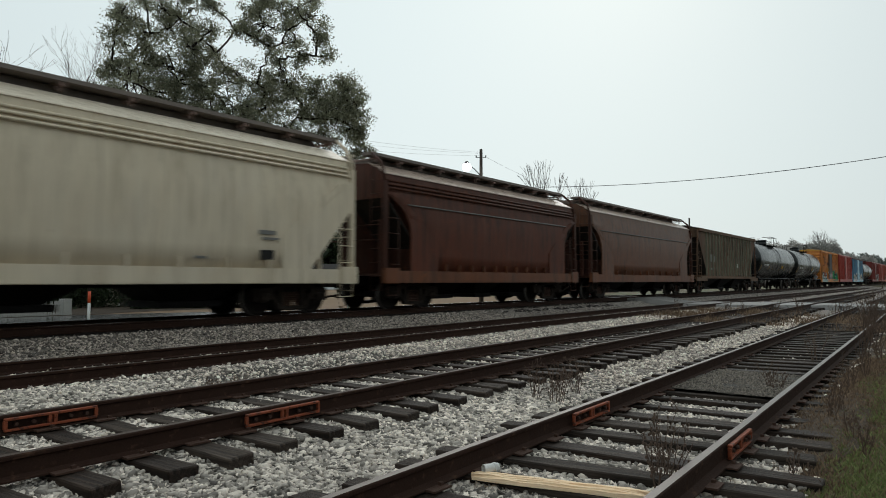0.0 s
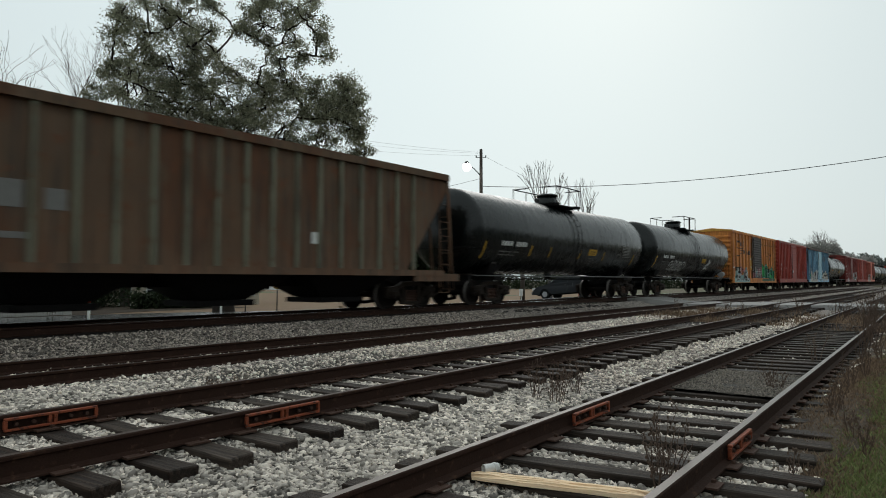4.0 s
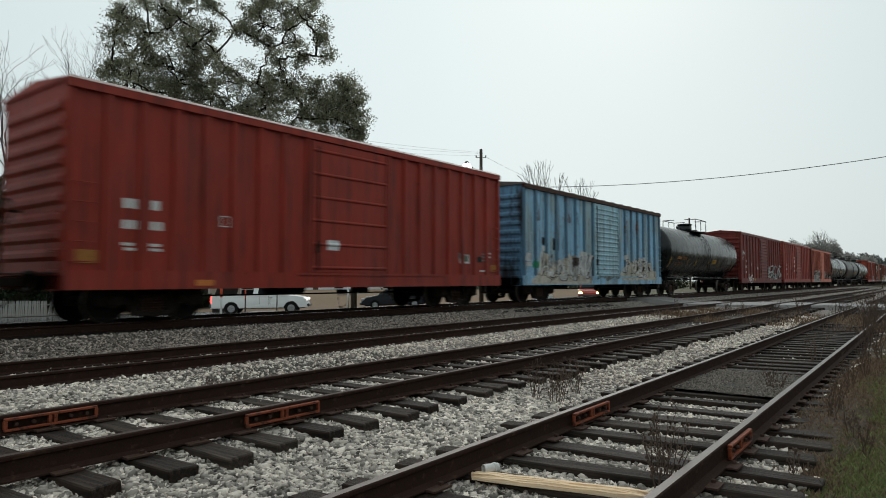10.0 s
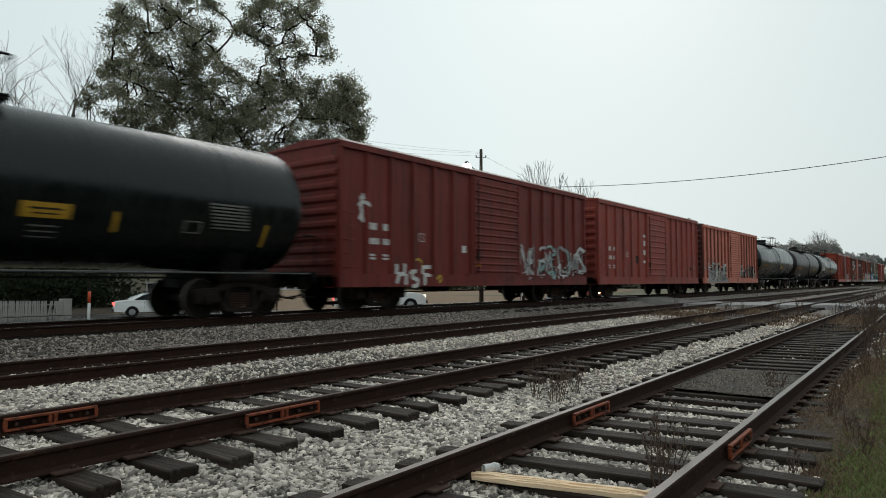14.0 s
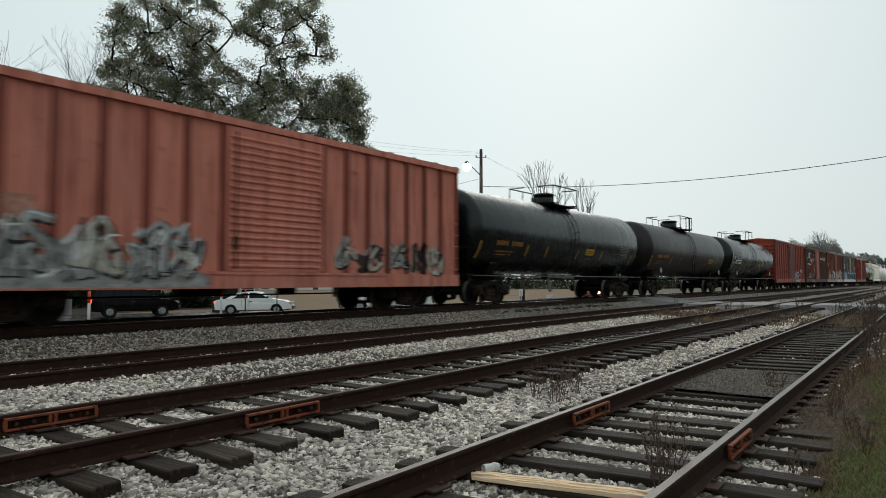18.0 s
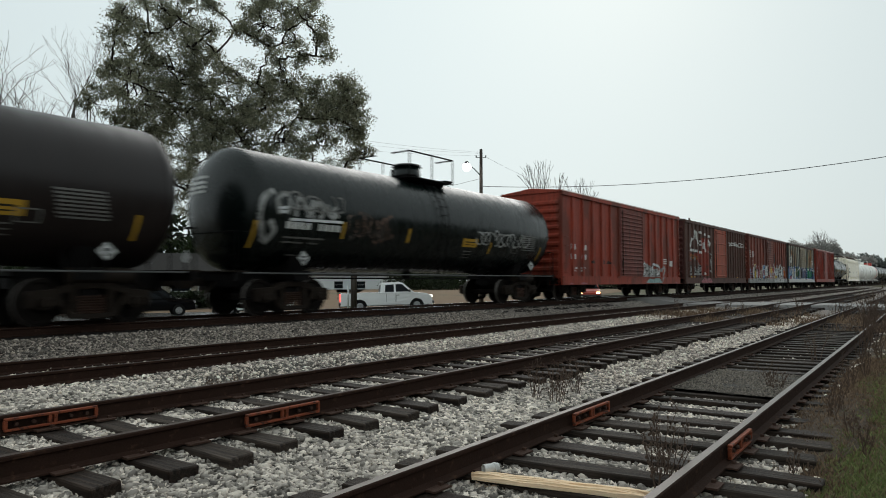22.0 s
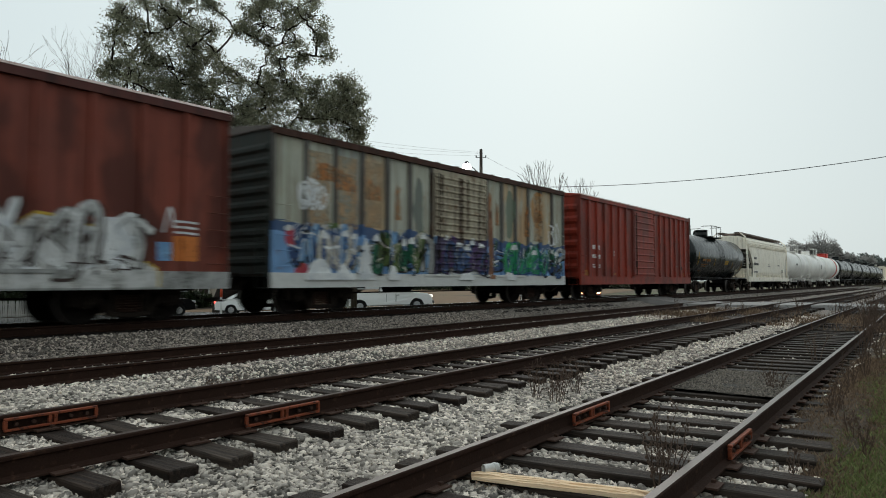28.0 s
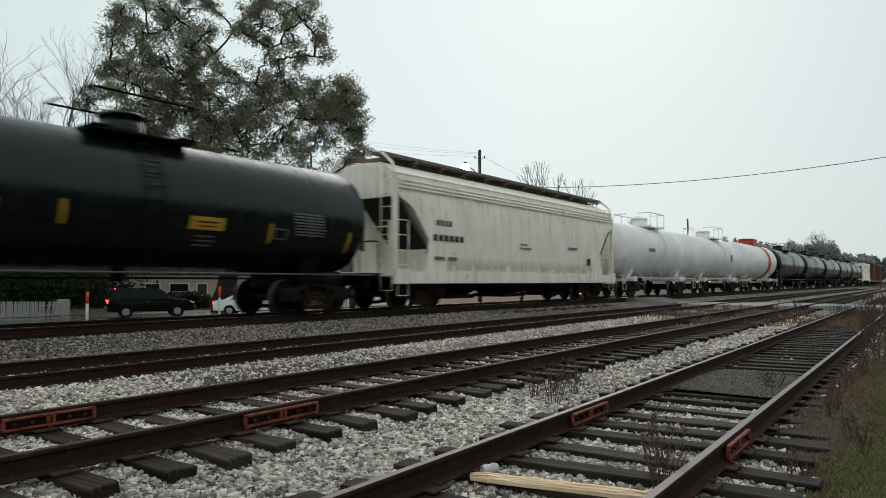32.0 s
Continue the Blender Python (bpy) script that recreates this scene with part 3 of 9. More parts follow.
def stones(name, count, size, region, keep, faces_kind, seed, label, mat="stone"):
    """Loose ballast stones over a region (x0, x1, y0, y1), kept where keep(x, y) says."""
    rng = np.random.default_rng(seed)
    x0, x1, y0, y1 = region
    px, py = rng.uniform(x0, x1, count), rng.uniform(y0, y1, count)
    ok = keep(px, py)
    px, py = px[ok], py[ok]
    n = len(px)
    bm = bmesh.new()
    if faces_kind == "round":
        bmesh.ops.create_icosphere(bm, subdivisions=1, radius=1.0)
    elif faces_kind == "block":
        bmesh.ops.create_cube(bm, size=1.5)
    elif faces_kind == "shard":
        p = [bm.verts.new(c) for c in ((1.45, 0.25, -0.1), (-1.30, 0.35, 0.15), (0.35, 1.15, -0.2), (-0.3, -1.1, -0.15), (0.45, -0.25, 1.0), (-0.35, 0.15, -1.0), (-0.55, -0.15, 0.95))]
        for f in ((0, 2, 4), (2, 6, 4), (2, 1, 6), (1, 3, 6), (3, 4, 6), (3, 0, 4), (2, 0, 5), (1, 2, 5), (3, 1, 5), (0, 3, 5)):
            bm.faces.new([p[i] for i in f])
        bm.verts.index_update()
    else:
        p = [bm.verts.new(c) for c in ((1.15, 0.1, 0), (-1.15, 0, 0.1), (0.1, 1.15, 0), (0, -1.15, -0.1), (0.2, 0.1, 1.1), (0, 0, -1.1))]
        for a, b in ((0, 2), (2, 1), (1, 3), (3, 0)):
            bm.faces.new((p[a], p[b], p[4]))
            bm.faces.new((p[b], p[a], p[5]))
        bm.verts.index_update()
    bm.verts.ensure_lookup_table()
    base = np.array([v.co[:] for v in bm.verts])
    tri = np.array([[v.index for v in f.verts] for f in bm.faces])
    bm.free()
    k = len(base)
    s = np.clip(rng.lognormal(0, 0.28, (n, 1, 1)), 0.5, 1.6) * size
    shape = base[None] * (1 + rng.normal(0, 0.27, (n, k, 1))) * rng.uniform(0.5, 1.25, (n, 1, 3)) * np.array([1.2, 1.0, 0.72])
    a, b = rng.uniform(0, 2 * np.pi, n), rng.normal(0, 0.45, n)
    ca, sa, cb, sb = np.cos(a), np.sin(a), np.cos(b), np.sin(b)
    zero, one = np.zeros(n), np.ones(n)
    rz = np.stack([np.stack([ca, -sa, zero], -1), np.stack([sa, ca, zero], -1), np.stack([zero, zero, one], -1)], -2)
    rx = np.stack([np.stack([one, zero, zero], -1), np.stack([zero, cb, -sb], -1), np.stack([zero, sb, cb], -1)], -2)
    v = np.einsum("nij,nkj->nki", rz @ rx, shape * s)
    pz = ground_z(px, py) + s[:, 0, 0] * rng.uniform(-0.15, 0.60, n)
    v += np.stack([px, py, pz], -1)[:, None]
    f = (tri[None] + (np.arange(n) * k)[:, None, None]).reshape(-1, tri.shape[1])
    ob = new(name, raw_mesh(name, v.reshape(-1, 3), f, M[mat]))
    return tagged(ob, label, "gravel", kind="stuff")


def near_keep(x, y):
    d = np.hypot(x, y)
    ang = np.arctan2(y, x)
    return (y > verge_line(x) + 0.34 + 0.10 * np.sin(x * 3.3) * np.sin(x * 1.3) + np.random.default_rng(6).normal(0, 0.13, len(x))) & (d > 2.2) & (d < 9.5) & (ang < 1.27) & (ang > 0.04) & ~((x > 8.75) & (x < 11.0) & (y < 3.1) & (y > 1.6))


def far_keep(x, y):
    d = np.hypot(x, y)
    ang = np.arctan2(y, x)
    return (y > 1.45 + 0.023 * x + 0.2 * np.sin(x * 2.3) + np.random.default_rng(7).normal(0, 0.25, len(x))) & (d >= 9.5) & (ang < 1.27) & (x < 30.4) & ~((x > 8.75) & (x < 11.0) & (y < 3.1) & (y > 1.6)) & ~((y > 12.40) & (y < 16.4) & (np.random.default_rng(3).random(len(x)) < 0.72)) & ~((np.abs(y - 9.82 - 0.014 * x) < 0.95) & (np.random.default_rng(4).random(len(x)) < 0.6))


stones("ballast_stones", 210000, 0.0205, (0.3, 9.5, 0.6, 9.6), near_keep, "shard", 11, "loose pale grey crushed stones, thumb to fist sized")
stones("ballast_stones", 113000, 0.0215, (1.0, 30.4, 1.0, 11.8), far_keep, "chip", 12, "loose grey crushed stones between the tracks", "pale_stone")
stones("ballast_stones", 55000, 0.0215, (1.0, 30.4, 11.3, 16.9), far_keep, "chip", 14, "crushed stones beside the main line, darkened for the train's shade", "shaded_stone")

stones("ballast_stones", 46000, 0.0225, (1.0, 20.0, 10.9, 13.35), lambda x, y: (np.arctan2(y, x) < 1.27), "chip", 15, "brown-grey crushed stones on the main line's shoulder", "shoulder_stone")

stones("fine_gravel", 16000, 0.0085, (8.75, 11.0, 1.66, 2.96), lambda x, y: x > 0, "cube", 13, "fine dark gravel packed between the rails", "fine_stone").location = (0, 0, 0.10)

M["verge_dirt"] = dull("damp_verge_dirt", (0.075, 0.054, 0.038), 0.95, 0.6, 9.0, 1.0, 0.0, (0.17, 0.14, 0.11), 0.45)


def spill_z(x, y):
    """Dirt and litter washed from the verge over the ends of the ties, ragged towards the rail."""
    foot = 1.20 + 0.0233 * x
    ragged = 0.022 * np.sin(x * 5.3 + 2 * np.sin(y * 4.1)) * np.sin(y * 6.7 + x) + 0.016 * np.sin(x * 13.1 + y * 3) * np.sin(y * 17.3)
    bank = -0.315 + 0.075 * np.clip((foot - y) / 0.55, 0, 1) + ragged
    bank = bank - 0.12 * np.clip((7.4 - x) / 1.6, 0, 1) - 0.16 * np.clip((0.80 - y) / 0.3, 0, 1)
    return np.where(y > foot, -0.60, bank)


def verge_top(x, y):
    """Height of the bare ground or of the dirt that lies over it."""
    return np.maximum(ground_z(x, y), np.where((x > 5.8) & (x < 34) & (y > 0.2), spill_z(x, y), -9.0))


sheet("verge_dirt", lines((5.8, 16, 0.10), (16, 34, 0.3)), lines((0.2, 2.1, 0.07)), M["verge_dirt"], 0.0, spill_z, label="damp brown dirt and litter washed over the tie ends")

# ---- tracks ----
RAIL_H = 0.17


def rail_outline():
    half = [(0.068, 0.0), (0.068, 0.012), (0.012, 0.032), (0.010, 0.125), (0.034, 0.140), (0.035, 0.160), (0.028, 0.170)]
    return half + [(-y, z) for y, z in reversed(half)]


def rail_mesh(name, x0, x1, top):
    bm = bmesh.new()
    o = rail_outline()
    n = max(2, int((x1 - x0) / 6))
    rings = [[bm.verts.new((x0 + (x1 - x0) * i / n, y, z - RAIL_H)) for y, z in o] for i in range(n + 1)]
    k = len(o)
    for a, b in zip(rings, rings[1:]):
        for j in range(k):
            f = bm.faces.new((a[j], b[j], b[(j + 1) % k], a[(j + 1) % k]))
            if j in (k // 2 - 1,):
                f.material_index = 1
    bm.faces.new(rings[0])
    bm.faces.new(rings[-1][::-1])
    return mesh_from(name, bm, (M["rail_side"], top))


def tie_mesh(seed, length=2.76):
    r = random.Random(seed)
    bm = bmesh.new()
    add_box(bm, (0, 0, -0.085), (0.225 + r.uniform(-0.015, 0.015), length, 0.17))
    bmesh.ops.subdivide_edges(bm, edges=[e for e in bm.edges if abs(e.verts[0].co.y - e.verts[1].co.y) > 1], cuts=4)
    for v in bm.verts:
        v.co += Vector((r.uniform(-0.012, 0.012), r.uniform(-0.02, 0.02), r.uniform(-0.012, 0.004)))
    bevel_all(bm, 0.010)
    return bm


TIE_MESHES = [mesh_from("tie", tie_mesh(s), M["tie"] if s % 3 else M["tie_grey"]) for s in range(6)]
PLATE = mesh_from("tie_plate", boxes(((0, 0, 0.006), (0.19, 0.30, 0.014)), ((0, 0.09, 0.02), (0.03, 0.03, 0.03)), ((0.05, -0.09, 0.02), (0.03, 0.03, 0.03)),
                                     ((-0.05, 0.09, 0.022), (0.03, 0.03, 0.034))), M["bolt"])


def track(label, y0, slope, z, x0, x1, near_x, top, spacing, seed, plates=True, skew=0.0):
    root = tagged(new("railway_track"), label, "track", "railway tracks", "structure")
    root.matrix_basis = pose(0, y0, z, 0, 0, math.degrees(math.atan(slope)))
    me = rail_mesh("rail", x0, x1, top)
    for side in (-0.7525, 0.7525):
        part("rail", me, None, root, m=pose(0, side, 0))
    r = random.Random(seed)
    x, far = x0, bmesh.new()
    while x < x1:
        m = pose(x + r.uniform(-0.05, 0.05), r.uniform(-0.07, 0.07), -RAIL_H + r.uniform(-0.014, -0.002), 0, r.uniform(-1, 1), skew + r.uniform(-2.2, 2.2))
        if near_x[0] <= x <= near_x[1]:
            part("tie", r.choice(TIE_MESHES), None, root, m=m)
            if plates and x < 14:
                for side in (-0.7525, 0.7525):
                    part("tie_plate", PLATE, None, root, m=pose(x, side, -RAIL_H))
        elif x < 75:
            add_box(far, (0, 0, -0.085), (0.225, 2.6, 0.17), m)
        x += spacing + r.uniform(-0.05, 0.05)
    part("far_ties", far, M["tie"], root)["kind"] = "stuff"
    return root


def oily_z(y0, slope, z):
    return lambda x, y: np.interp(y - y0 - slope * np.asarray(x), (-2.3, -1.6, -1.0, 1.0, 1.6, 2.3), (z - 0.17, z - 0.05, z, z, z - 0.05, z - 0.17))


for name_o, yo, so, zo, reach in (("siding", 9.82, 0.014, -0.182, 1.05), ("main", MAIN_Y, 0.0, 0.100, 2.2)):
    gx = np.array(lines((-12, 30, 0.25)))
    gy = np.array(lines((-reach, reach, 0.15)))
    vx, vy = np.meshgrid(gx, gy, indexing="ij")
    vz = oily_z(0, 0, zo)(vx, vy) + 0.016 * np.sin(vx * 7.3 + 3 * np.sin(vy * 5)) * np.sin(vy * 9 + vx) - 0.05 * (np.abs(vy) > reach - 0.2)
    ids = np.arange(vx.size).reshape(vx.shape)
    me = raw_mesh("track_dirt", np.stack([vx, vy + yo + so * vx, vz], -1).reshape(-1, 3), np.stack([ids[:-1, :-1], ids[1:, :-1], ids[1:, 1:], ids[:-1, 1:]], -1).reshape(-1, 4), M["oily"])
    tagged(new("track_dirt", me), "dark oily dirt packed round the track, with train shade in its colour", "dirt", kind="structure")

TRACKS = {}
TRACKS["near"] = track("rusty siding track on dark wooden ties, one tie freshly split", 2.09, 0.0233, -0.10, -8, 120, (0.5, 31), M["rail_top"], 0.56, 1, skew=5.5)
TRACKS["middle"] = track("rusty siding track on dark wooden ties in pale ballast", 5.71, 0.0175, 0.0, -9, 120, (0, 31), M["rail_dull"], 0.50, 2, skew=2.0)
TRACKS["far"] = track("rusty siding track sunk in ballast and oil-dark dirt", 9.82, 0.014, 0.0, -12, 130, (1, 26), M["rail_dull"], 0.55, 3, False)
TRACKS["main"] = track("main line track with polished rails on a raised bed", MAIN_Y, 0.0, MAIN_Z, -60, 620, (4, 9), M["bright_rail"], 0.5, 4, False)


def rail_bar(track_name, x, side, face, length=0.92):
    """An orange steel skeleton bar with openings, clamped to a rail's side."""
    root = tagged(new("rail_brace"), "orange painted steel brace frame clamped along a rail", "brace", "rail braces")
    t = TRACKS[track_name]
    root.matrix_basis = t.matrix_basis @ pose(x, side + face * 0.055, -0.085)
    bm = bmesh.new()
    for z in (-0.046, 0.046):
        add_box(bm, (0, 0, z), (length, 0.035, 0.022))
    bevel_all(bm, 0.004)
    part("flange", bm, M["orange"], root)
    for dx in (-0.49, -0.03, 0.03, 0.49):
        bm = boxes(((dx * length, 0, 0), (0.032, 0.03, 0.072)))
        bevel_all(bm, 0.004)
        part("upright", bm, M["orange"], root)
    for dx in (-0.38, -0.2, 0.2, 0.38):
        bm = bmesh.new()
        add_tube(bm, [(dx * length, -face * 0.02, 0), (dx * length, face * 0.02, 0)], 0.016, 6)
        part("bolt", bm, M["bolt"], root)


rail_bar("middle", 4.05, -0.7525, -1, 0.86)
rail_bar("middle", 2.67, 0.7525, -1, 0.78)
rail_bar("near", 6.33, 0.7525, -1, 0.86)
rail_bar("near", 5.86, -0.7525, -1, 0.74)


def split_plank():
    r = random.Random(5)
    bm = bmesh.new()
    strips = 7
    for i in range(strips):
        x = -0.07 + 0.14 * (i + 0.5) / strips
        y0, y1 = -0.61 - r.uniform(-0.05, 0.05), 0.61 + r.uniform(-0.07, 0.05)
        n = 10
        rows = []
        for j in range(n + 1):
            y = y0 + (y1 - y0) * j / n
            thin = 0.35 if j in (0, n) else 1.0
            dx, dz = r.uniform(-0.004, 0.004), 0.018 * math.sin(math.pi * (i + 0.5) / strips) + r.uniform(-0.005, 0.006)
            rows.append([bm.verts.new((x + dx + sx * 0.0105 * thin, y, z)) for sx, z in ((-1, -0.025), (1, -0.025), (1, dz * thin), (-1, dz * thin))])
        for p, q in zip(rows, rows[1:]):
            for k in range(4):
                bm.faces.new((p[k], p[(k + 1) % 4], q[(k + 1) % 4], q[k]))
        bm.faces.new(rows[0][::-1])
        bm.faces.new(rows[-1])
    ob = new("split_plank", mesh_from("split_plank", bm, M["plank"]))
    ob.matrix_basis = TRACKS["near"].matrix_basis @ pose(4.18, 0.0, -0.150, -0.5, 0, 12)
    tagged(ob, "freshly split pale timber lying between the rails", "plank")
    bm = bmesh.new()
    add_tube(bm, [(0, 0, 0), (0.02, 0.12, 0.0)], 0.034, 14, False)
    add_tube(bm, [(0, 0, 0), (0.02, 0.12, 0.0)], 0.026, 14, False)
    add_tube(bm, [(0.004, 0.02, 0), (0.008, 0.04, 0.0)], 0.039, 14)
    can = new("pipe_end", mesh_from("pipe_end", bm, M["white_mark"], True))
    can.matrix_basis = TRACKS["near"].matrix_basis @ pose(4.22, 0.52, -0.13, 0, 0, 70)
    tagged(can, "short white plastic pipe end lying by the rail", "pipe")


split_plank()

# ---- the train ----
SPEED, WHEEL_R = 10.823, 0.46
MOVING = []      # (car, x of its middle at the start)
WHEELSETS = {-0.88: [], 0.88: []}


def truck_meshes():
    bm = bmesh.new()
    add_tube(bm, [(0, -0.95, 0), (0, 0.95, 0)], 0.085, 10)
    for s in (-1, 1):
        rings = []
        for y, r in ((0.668 * s, 0.20), (0.675 * s, 0.43), (0.655 * s, 0.49), (0.690 * s, 0.49), (0.695 * s, 0.462), (0.80 * s, 0.455), (0.80 * s, 0.40), (0.76 * s, 0.36), (0.76 * s, 0.20), (0.82 * s, 0.12)):
            rings.append([bm.verts.new((r * math.cos(a), y, r * math.sin(a))) for a in (2 * math.pi * k / 24 for k in range(24))])
        for i, (a, b) in enumerate(zip(rings, rings[1:])):
            for k in range(24):
                f = bm.faces.new((a[k], a[(k + 1) % 24], b[(k + 1) % 24], b[k]))
                f.material_index = 1 if i in (4,) else 0
                f.smooth = i == 4
        bm.faces.new(rings[0])
        bm.faces.new(rings[-1])
        for k in range(5):
            a = 2 * math.pi * k / 5
            add_box(bm, (0.25 * math.cos(a), 0.77 * s, 0.25 * math.sin(a)), (0.07, 0.03, 0.07))
    wheel = mesh_from("wheelset", bm, (M["wheel"], M["tread"]))
    # cast side frame: arched top member, two diagonals, columns round the springs, pedestals over the axle boxes
    bm = bmesh.new()
    for s in (-1, 1):
        bars_ = (((1.20, 0.60), (1.16, 0.68), (0.66, 0.72), (0.64, 0.61)), ((0.66, 0.72), (0.42, 0.84), (0.34, 0.70), (0.64, 0.61)), ((0.42, 0.84), (0.0, 0.86), (0.0, 0.73), (0.34, 0.70)),
                 ((0.74, 0.62), (0.64, 0.61), (0.40, 0.22), (0.46, 0.15)), ((0.46, 0.15), (0.40, 0.24), (0.0, 0.22), (0.0, 0.11)), ((0.42, 0.72), (0.31, 0.72), (0.31, 0.20), (0.42, 0.20)),
                 ((1.20, 0.62), (1.06, 0.62), (1.08, 0.36), (1.18, 0.36)), ((0.72, 0.62), (0.60, 0.62), (0.64, 0.40), (0.72, 0.38)))
        for quad in bars_:
            add_prism(bm, [(s * x, z) for x, z in quad], -0.10, 0.07, "y")
    bevel_edges = [e for e in bm.edges if e.calc_length() > 0.10]
    bmesh.ops.bevel(bm, geom=bevel_edges, offset=0.014, segments=1, affect="EDGES")
    for x in (-0.88, 0.88):
        add_box(bm, (x, -0.02, 0.58), (0.34, 0.20, 0.10))
        add_tube(bm, [(x, -0.13, 0.46), (x, 0.10, 0.46)], 0.14, 14)
        add_tube(bm, [(x, -0.17, 0.46), (x, -0.13, 0.46)], [0.085, 0.11], 10)
        for k in range(3):
            a = 2.1 * k + 0.5
            add_box(bm, (x + 0.06 * math.cos(a), -0.175, 0.46 + 0.06 * math.sin(a)), (0.03, 0.02, 0.03))
    for x in (-0.20, 0.20):
        add_box(bm, (x, -0.11, 0.78), (0.10, 0.03, 0.06))
    frame_me = mesh_from("side_frame", bm, M["steel_dark"])
    bm = bmesh.new()
    add_tube(bm, [(0.058 * math.cos(1.05 * q), -0.02 + 0.058 * math.sin(1.05 * q), 0.21 + 0.0088 * q) for q in range(44)], 0.019, 5)
    spring = mesh_from("spring", bm, M["bolt"])
    bm = boxes(((0, 0, 0.60), (0.42, 2.0, 0.24)), ((0, 0, 0.76), (0.5, 0.5, 0.10)), ((-0.42, 0, 0.42), (0.14, 1.6, 0.14)), ((0.42, 0, 0.42), (0.14, 1.6, 0.14)))
    bevel_all(bm, 0.012)
    bolster = mesh_from("truck", bm, M["under"])
    return wheel, frame_me, spring, bolster


WHEEL_ME, FRAME_ME, SPRING_ME, BOLSTER_ME = truck_meshes()


def coupler_mesh():
    bm = boxes(((-0.30, 0, 0.85), (0.75, 0.16, 0.20)), ((-0.72, 0.02, 0.85), (0.24, 0.34, 0.32)), ((-0.84, 0.12, 0.85), (0.14, 0.10, 0.26)), ((0.05, 0, 0.86), (0.16, 0.42, 0.44)))
    bevel_all(bm, 0.02)
    add_tube(bm, [(0.0, -0.5, 0.9), (-0.25, -0.52, 0.62), (-0.6, -0.36, 0.38), (-0.9, -0.2, 0.45)], 0.028, 6)
    return mesh_from("coupler", bm, M["steel_dark"])


COUPLER_ME = coupler_mesh()


def running_gear(car, length, inset=2.05):
    """Two trucks and two couplers."""
    for x in (-length / 2 + inset, length / 2 - inset):
        t = part("truck", BOLSTER_ME, None, car, "dark greasy cast steel truck, with under-car shade in its colour", m=pose(x, 0, 0))
        part("side_frame", FRAME_ME, None, t, m=pose(0, -1.0, 0))
        part("side_frame", FRAME_ME, None, t, m=pose(0, 1.0, 0, 0, 0, 180))
        for dx in (-0.18, 0.0, 0.18):
            part("spring", SPRING_ME, None, t, m=pose(dx, -1.0, 0))
        for dx in WHEELSETS:
            WHEELSETS[dx].append(part("wheelset", WHEEL_ME, None, t, m=pose(dx, 0, WHEEL_R)))
    part("coupler", COUPLER_ME, None, car, m=pose(-length / 2 - 0.02, 0, 0))
    part("coupler", COUPLER_ME, None, car, m=pose(length / 2 + 0.02, 0, 0, 0, 0, 180))


def start_car(name, label, category, front, rear):
    car = thing(name, label, category, "cars of the freight train")
    MOVING.append((car, (front + rear) / 2))
    return car, rear - front


def bars(car, y, items):
    """Stencilled marks: flat bars (x, z, w, h, material, name) just proud of a surface at y."""
    for i, (x, z, w, h, mat, name) in enumerate(items):
        part(name, boxes(((x, y - 0.0008 * (i % 8), z), (w, 0.006, h))), M[mat], car)


def ribbon(bm, pts, width, place):
    """A flat stroke through pts, rounded, put on a surface by place(x, z)."""
    fine = []
    n = len(pts)
    for i in range(n - 1):
        p0, p1, p2, p3 = (Vector(pts[min(max(j, 0), n - 1)]) for j in (i - 1, i, i + 1, i + 2))
        for s in range(5):
            t = s / 5
            fine.append(0.5 * (2 * p1 + (p2 - p0) * t + (2 * p0 - 5 * p1 + 4 * p2 - p3) * t * t + (3 * p1 - p0 - 3 * p2 + p3) * t * t * t))
    fine.append(Vector(pts[-1]))
    last = None
    for i, p in enumerate(fine):
        d = fine[min(i + 1, len(fine) - 1)] - fine[max(i - 1, 0)]
        nrm = Vector((-d.y, d.x)).normalized() * width / 2
        now = [bm.verts.new(place(*(p + nrm))), bm.verts.new(place(*(p - nrm)))]
        if last:
            bm.faces.new((last[0], last[1], now[1], now[0]))
        last = now


SIDE = {}        # by boxcar: its side sheet, posts, door and door ribs


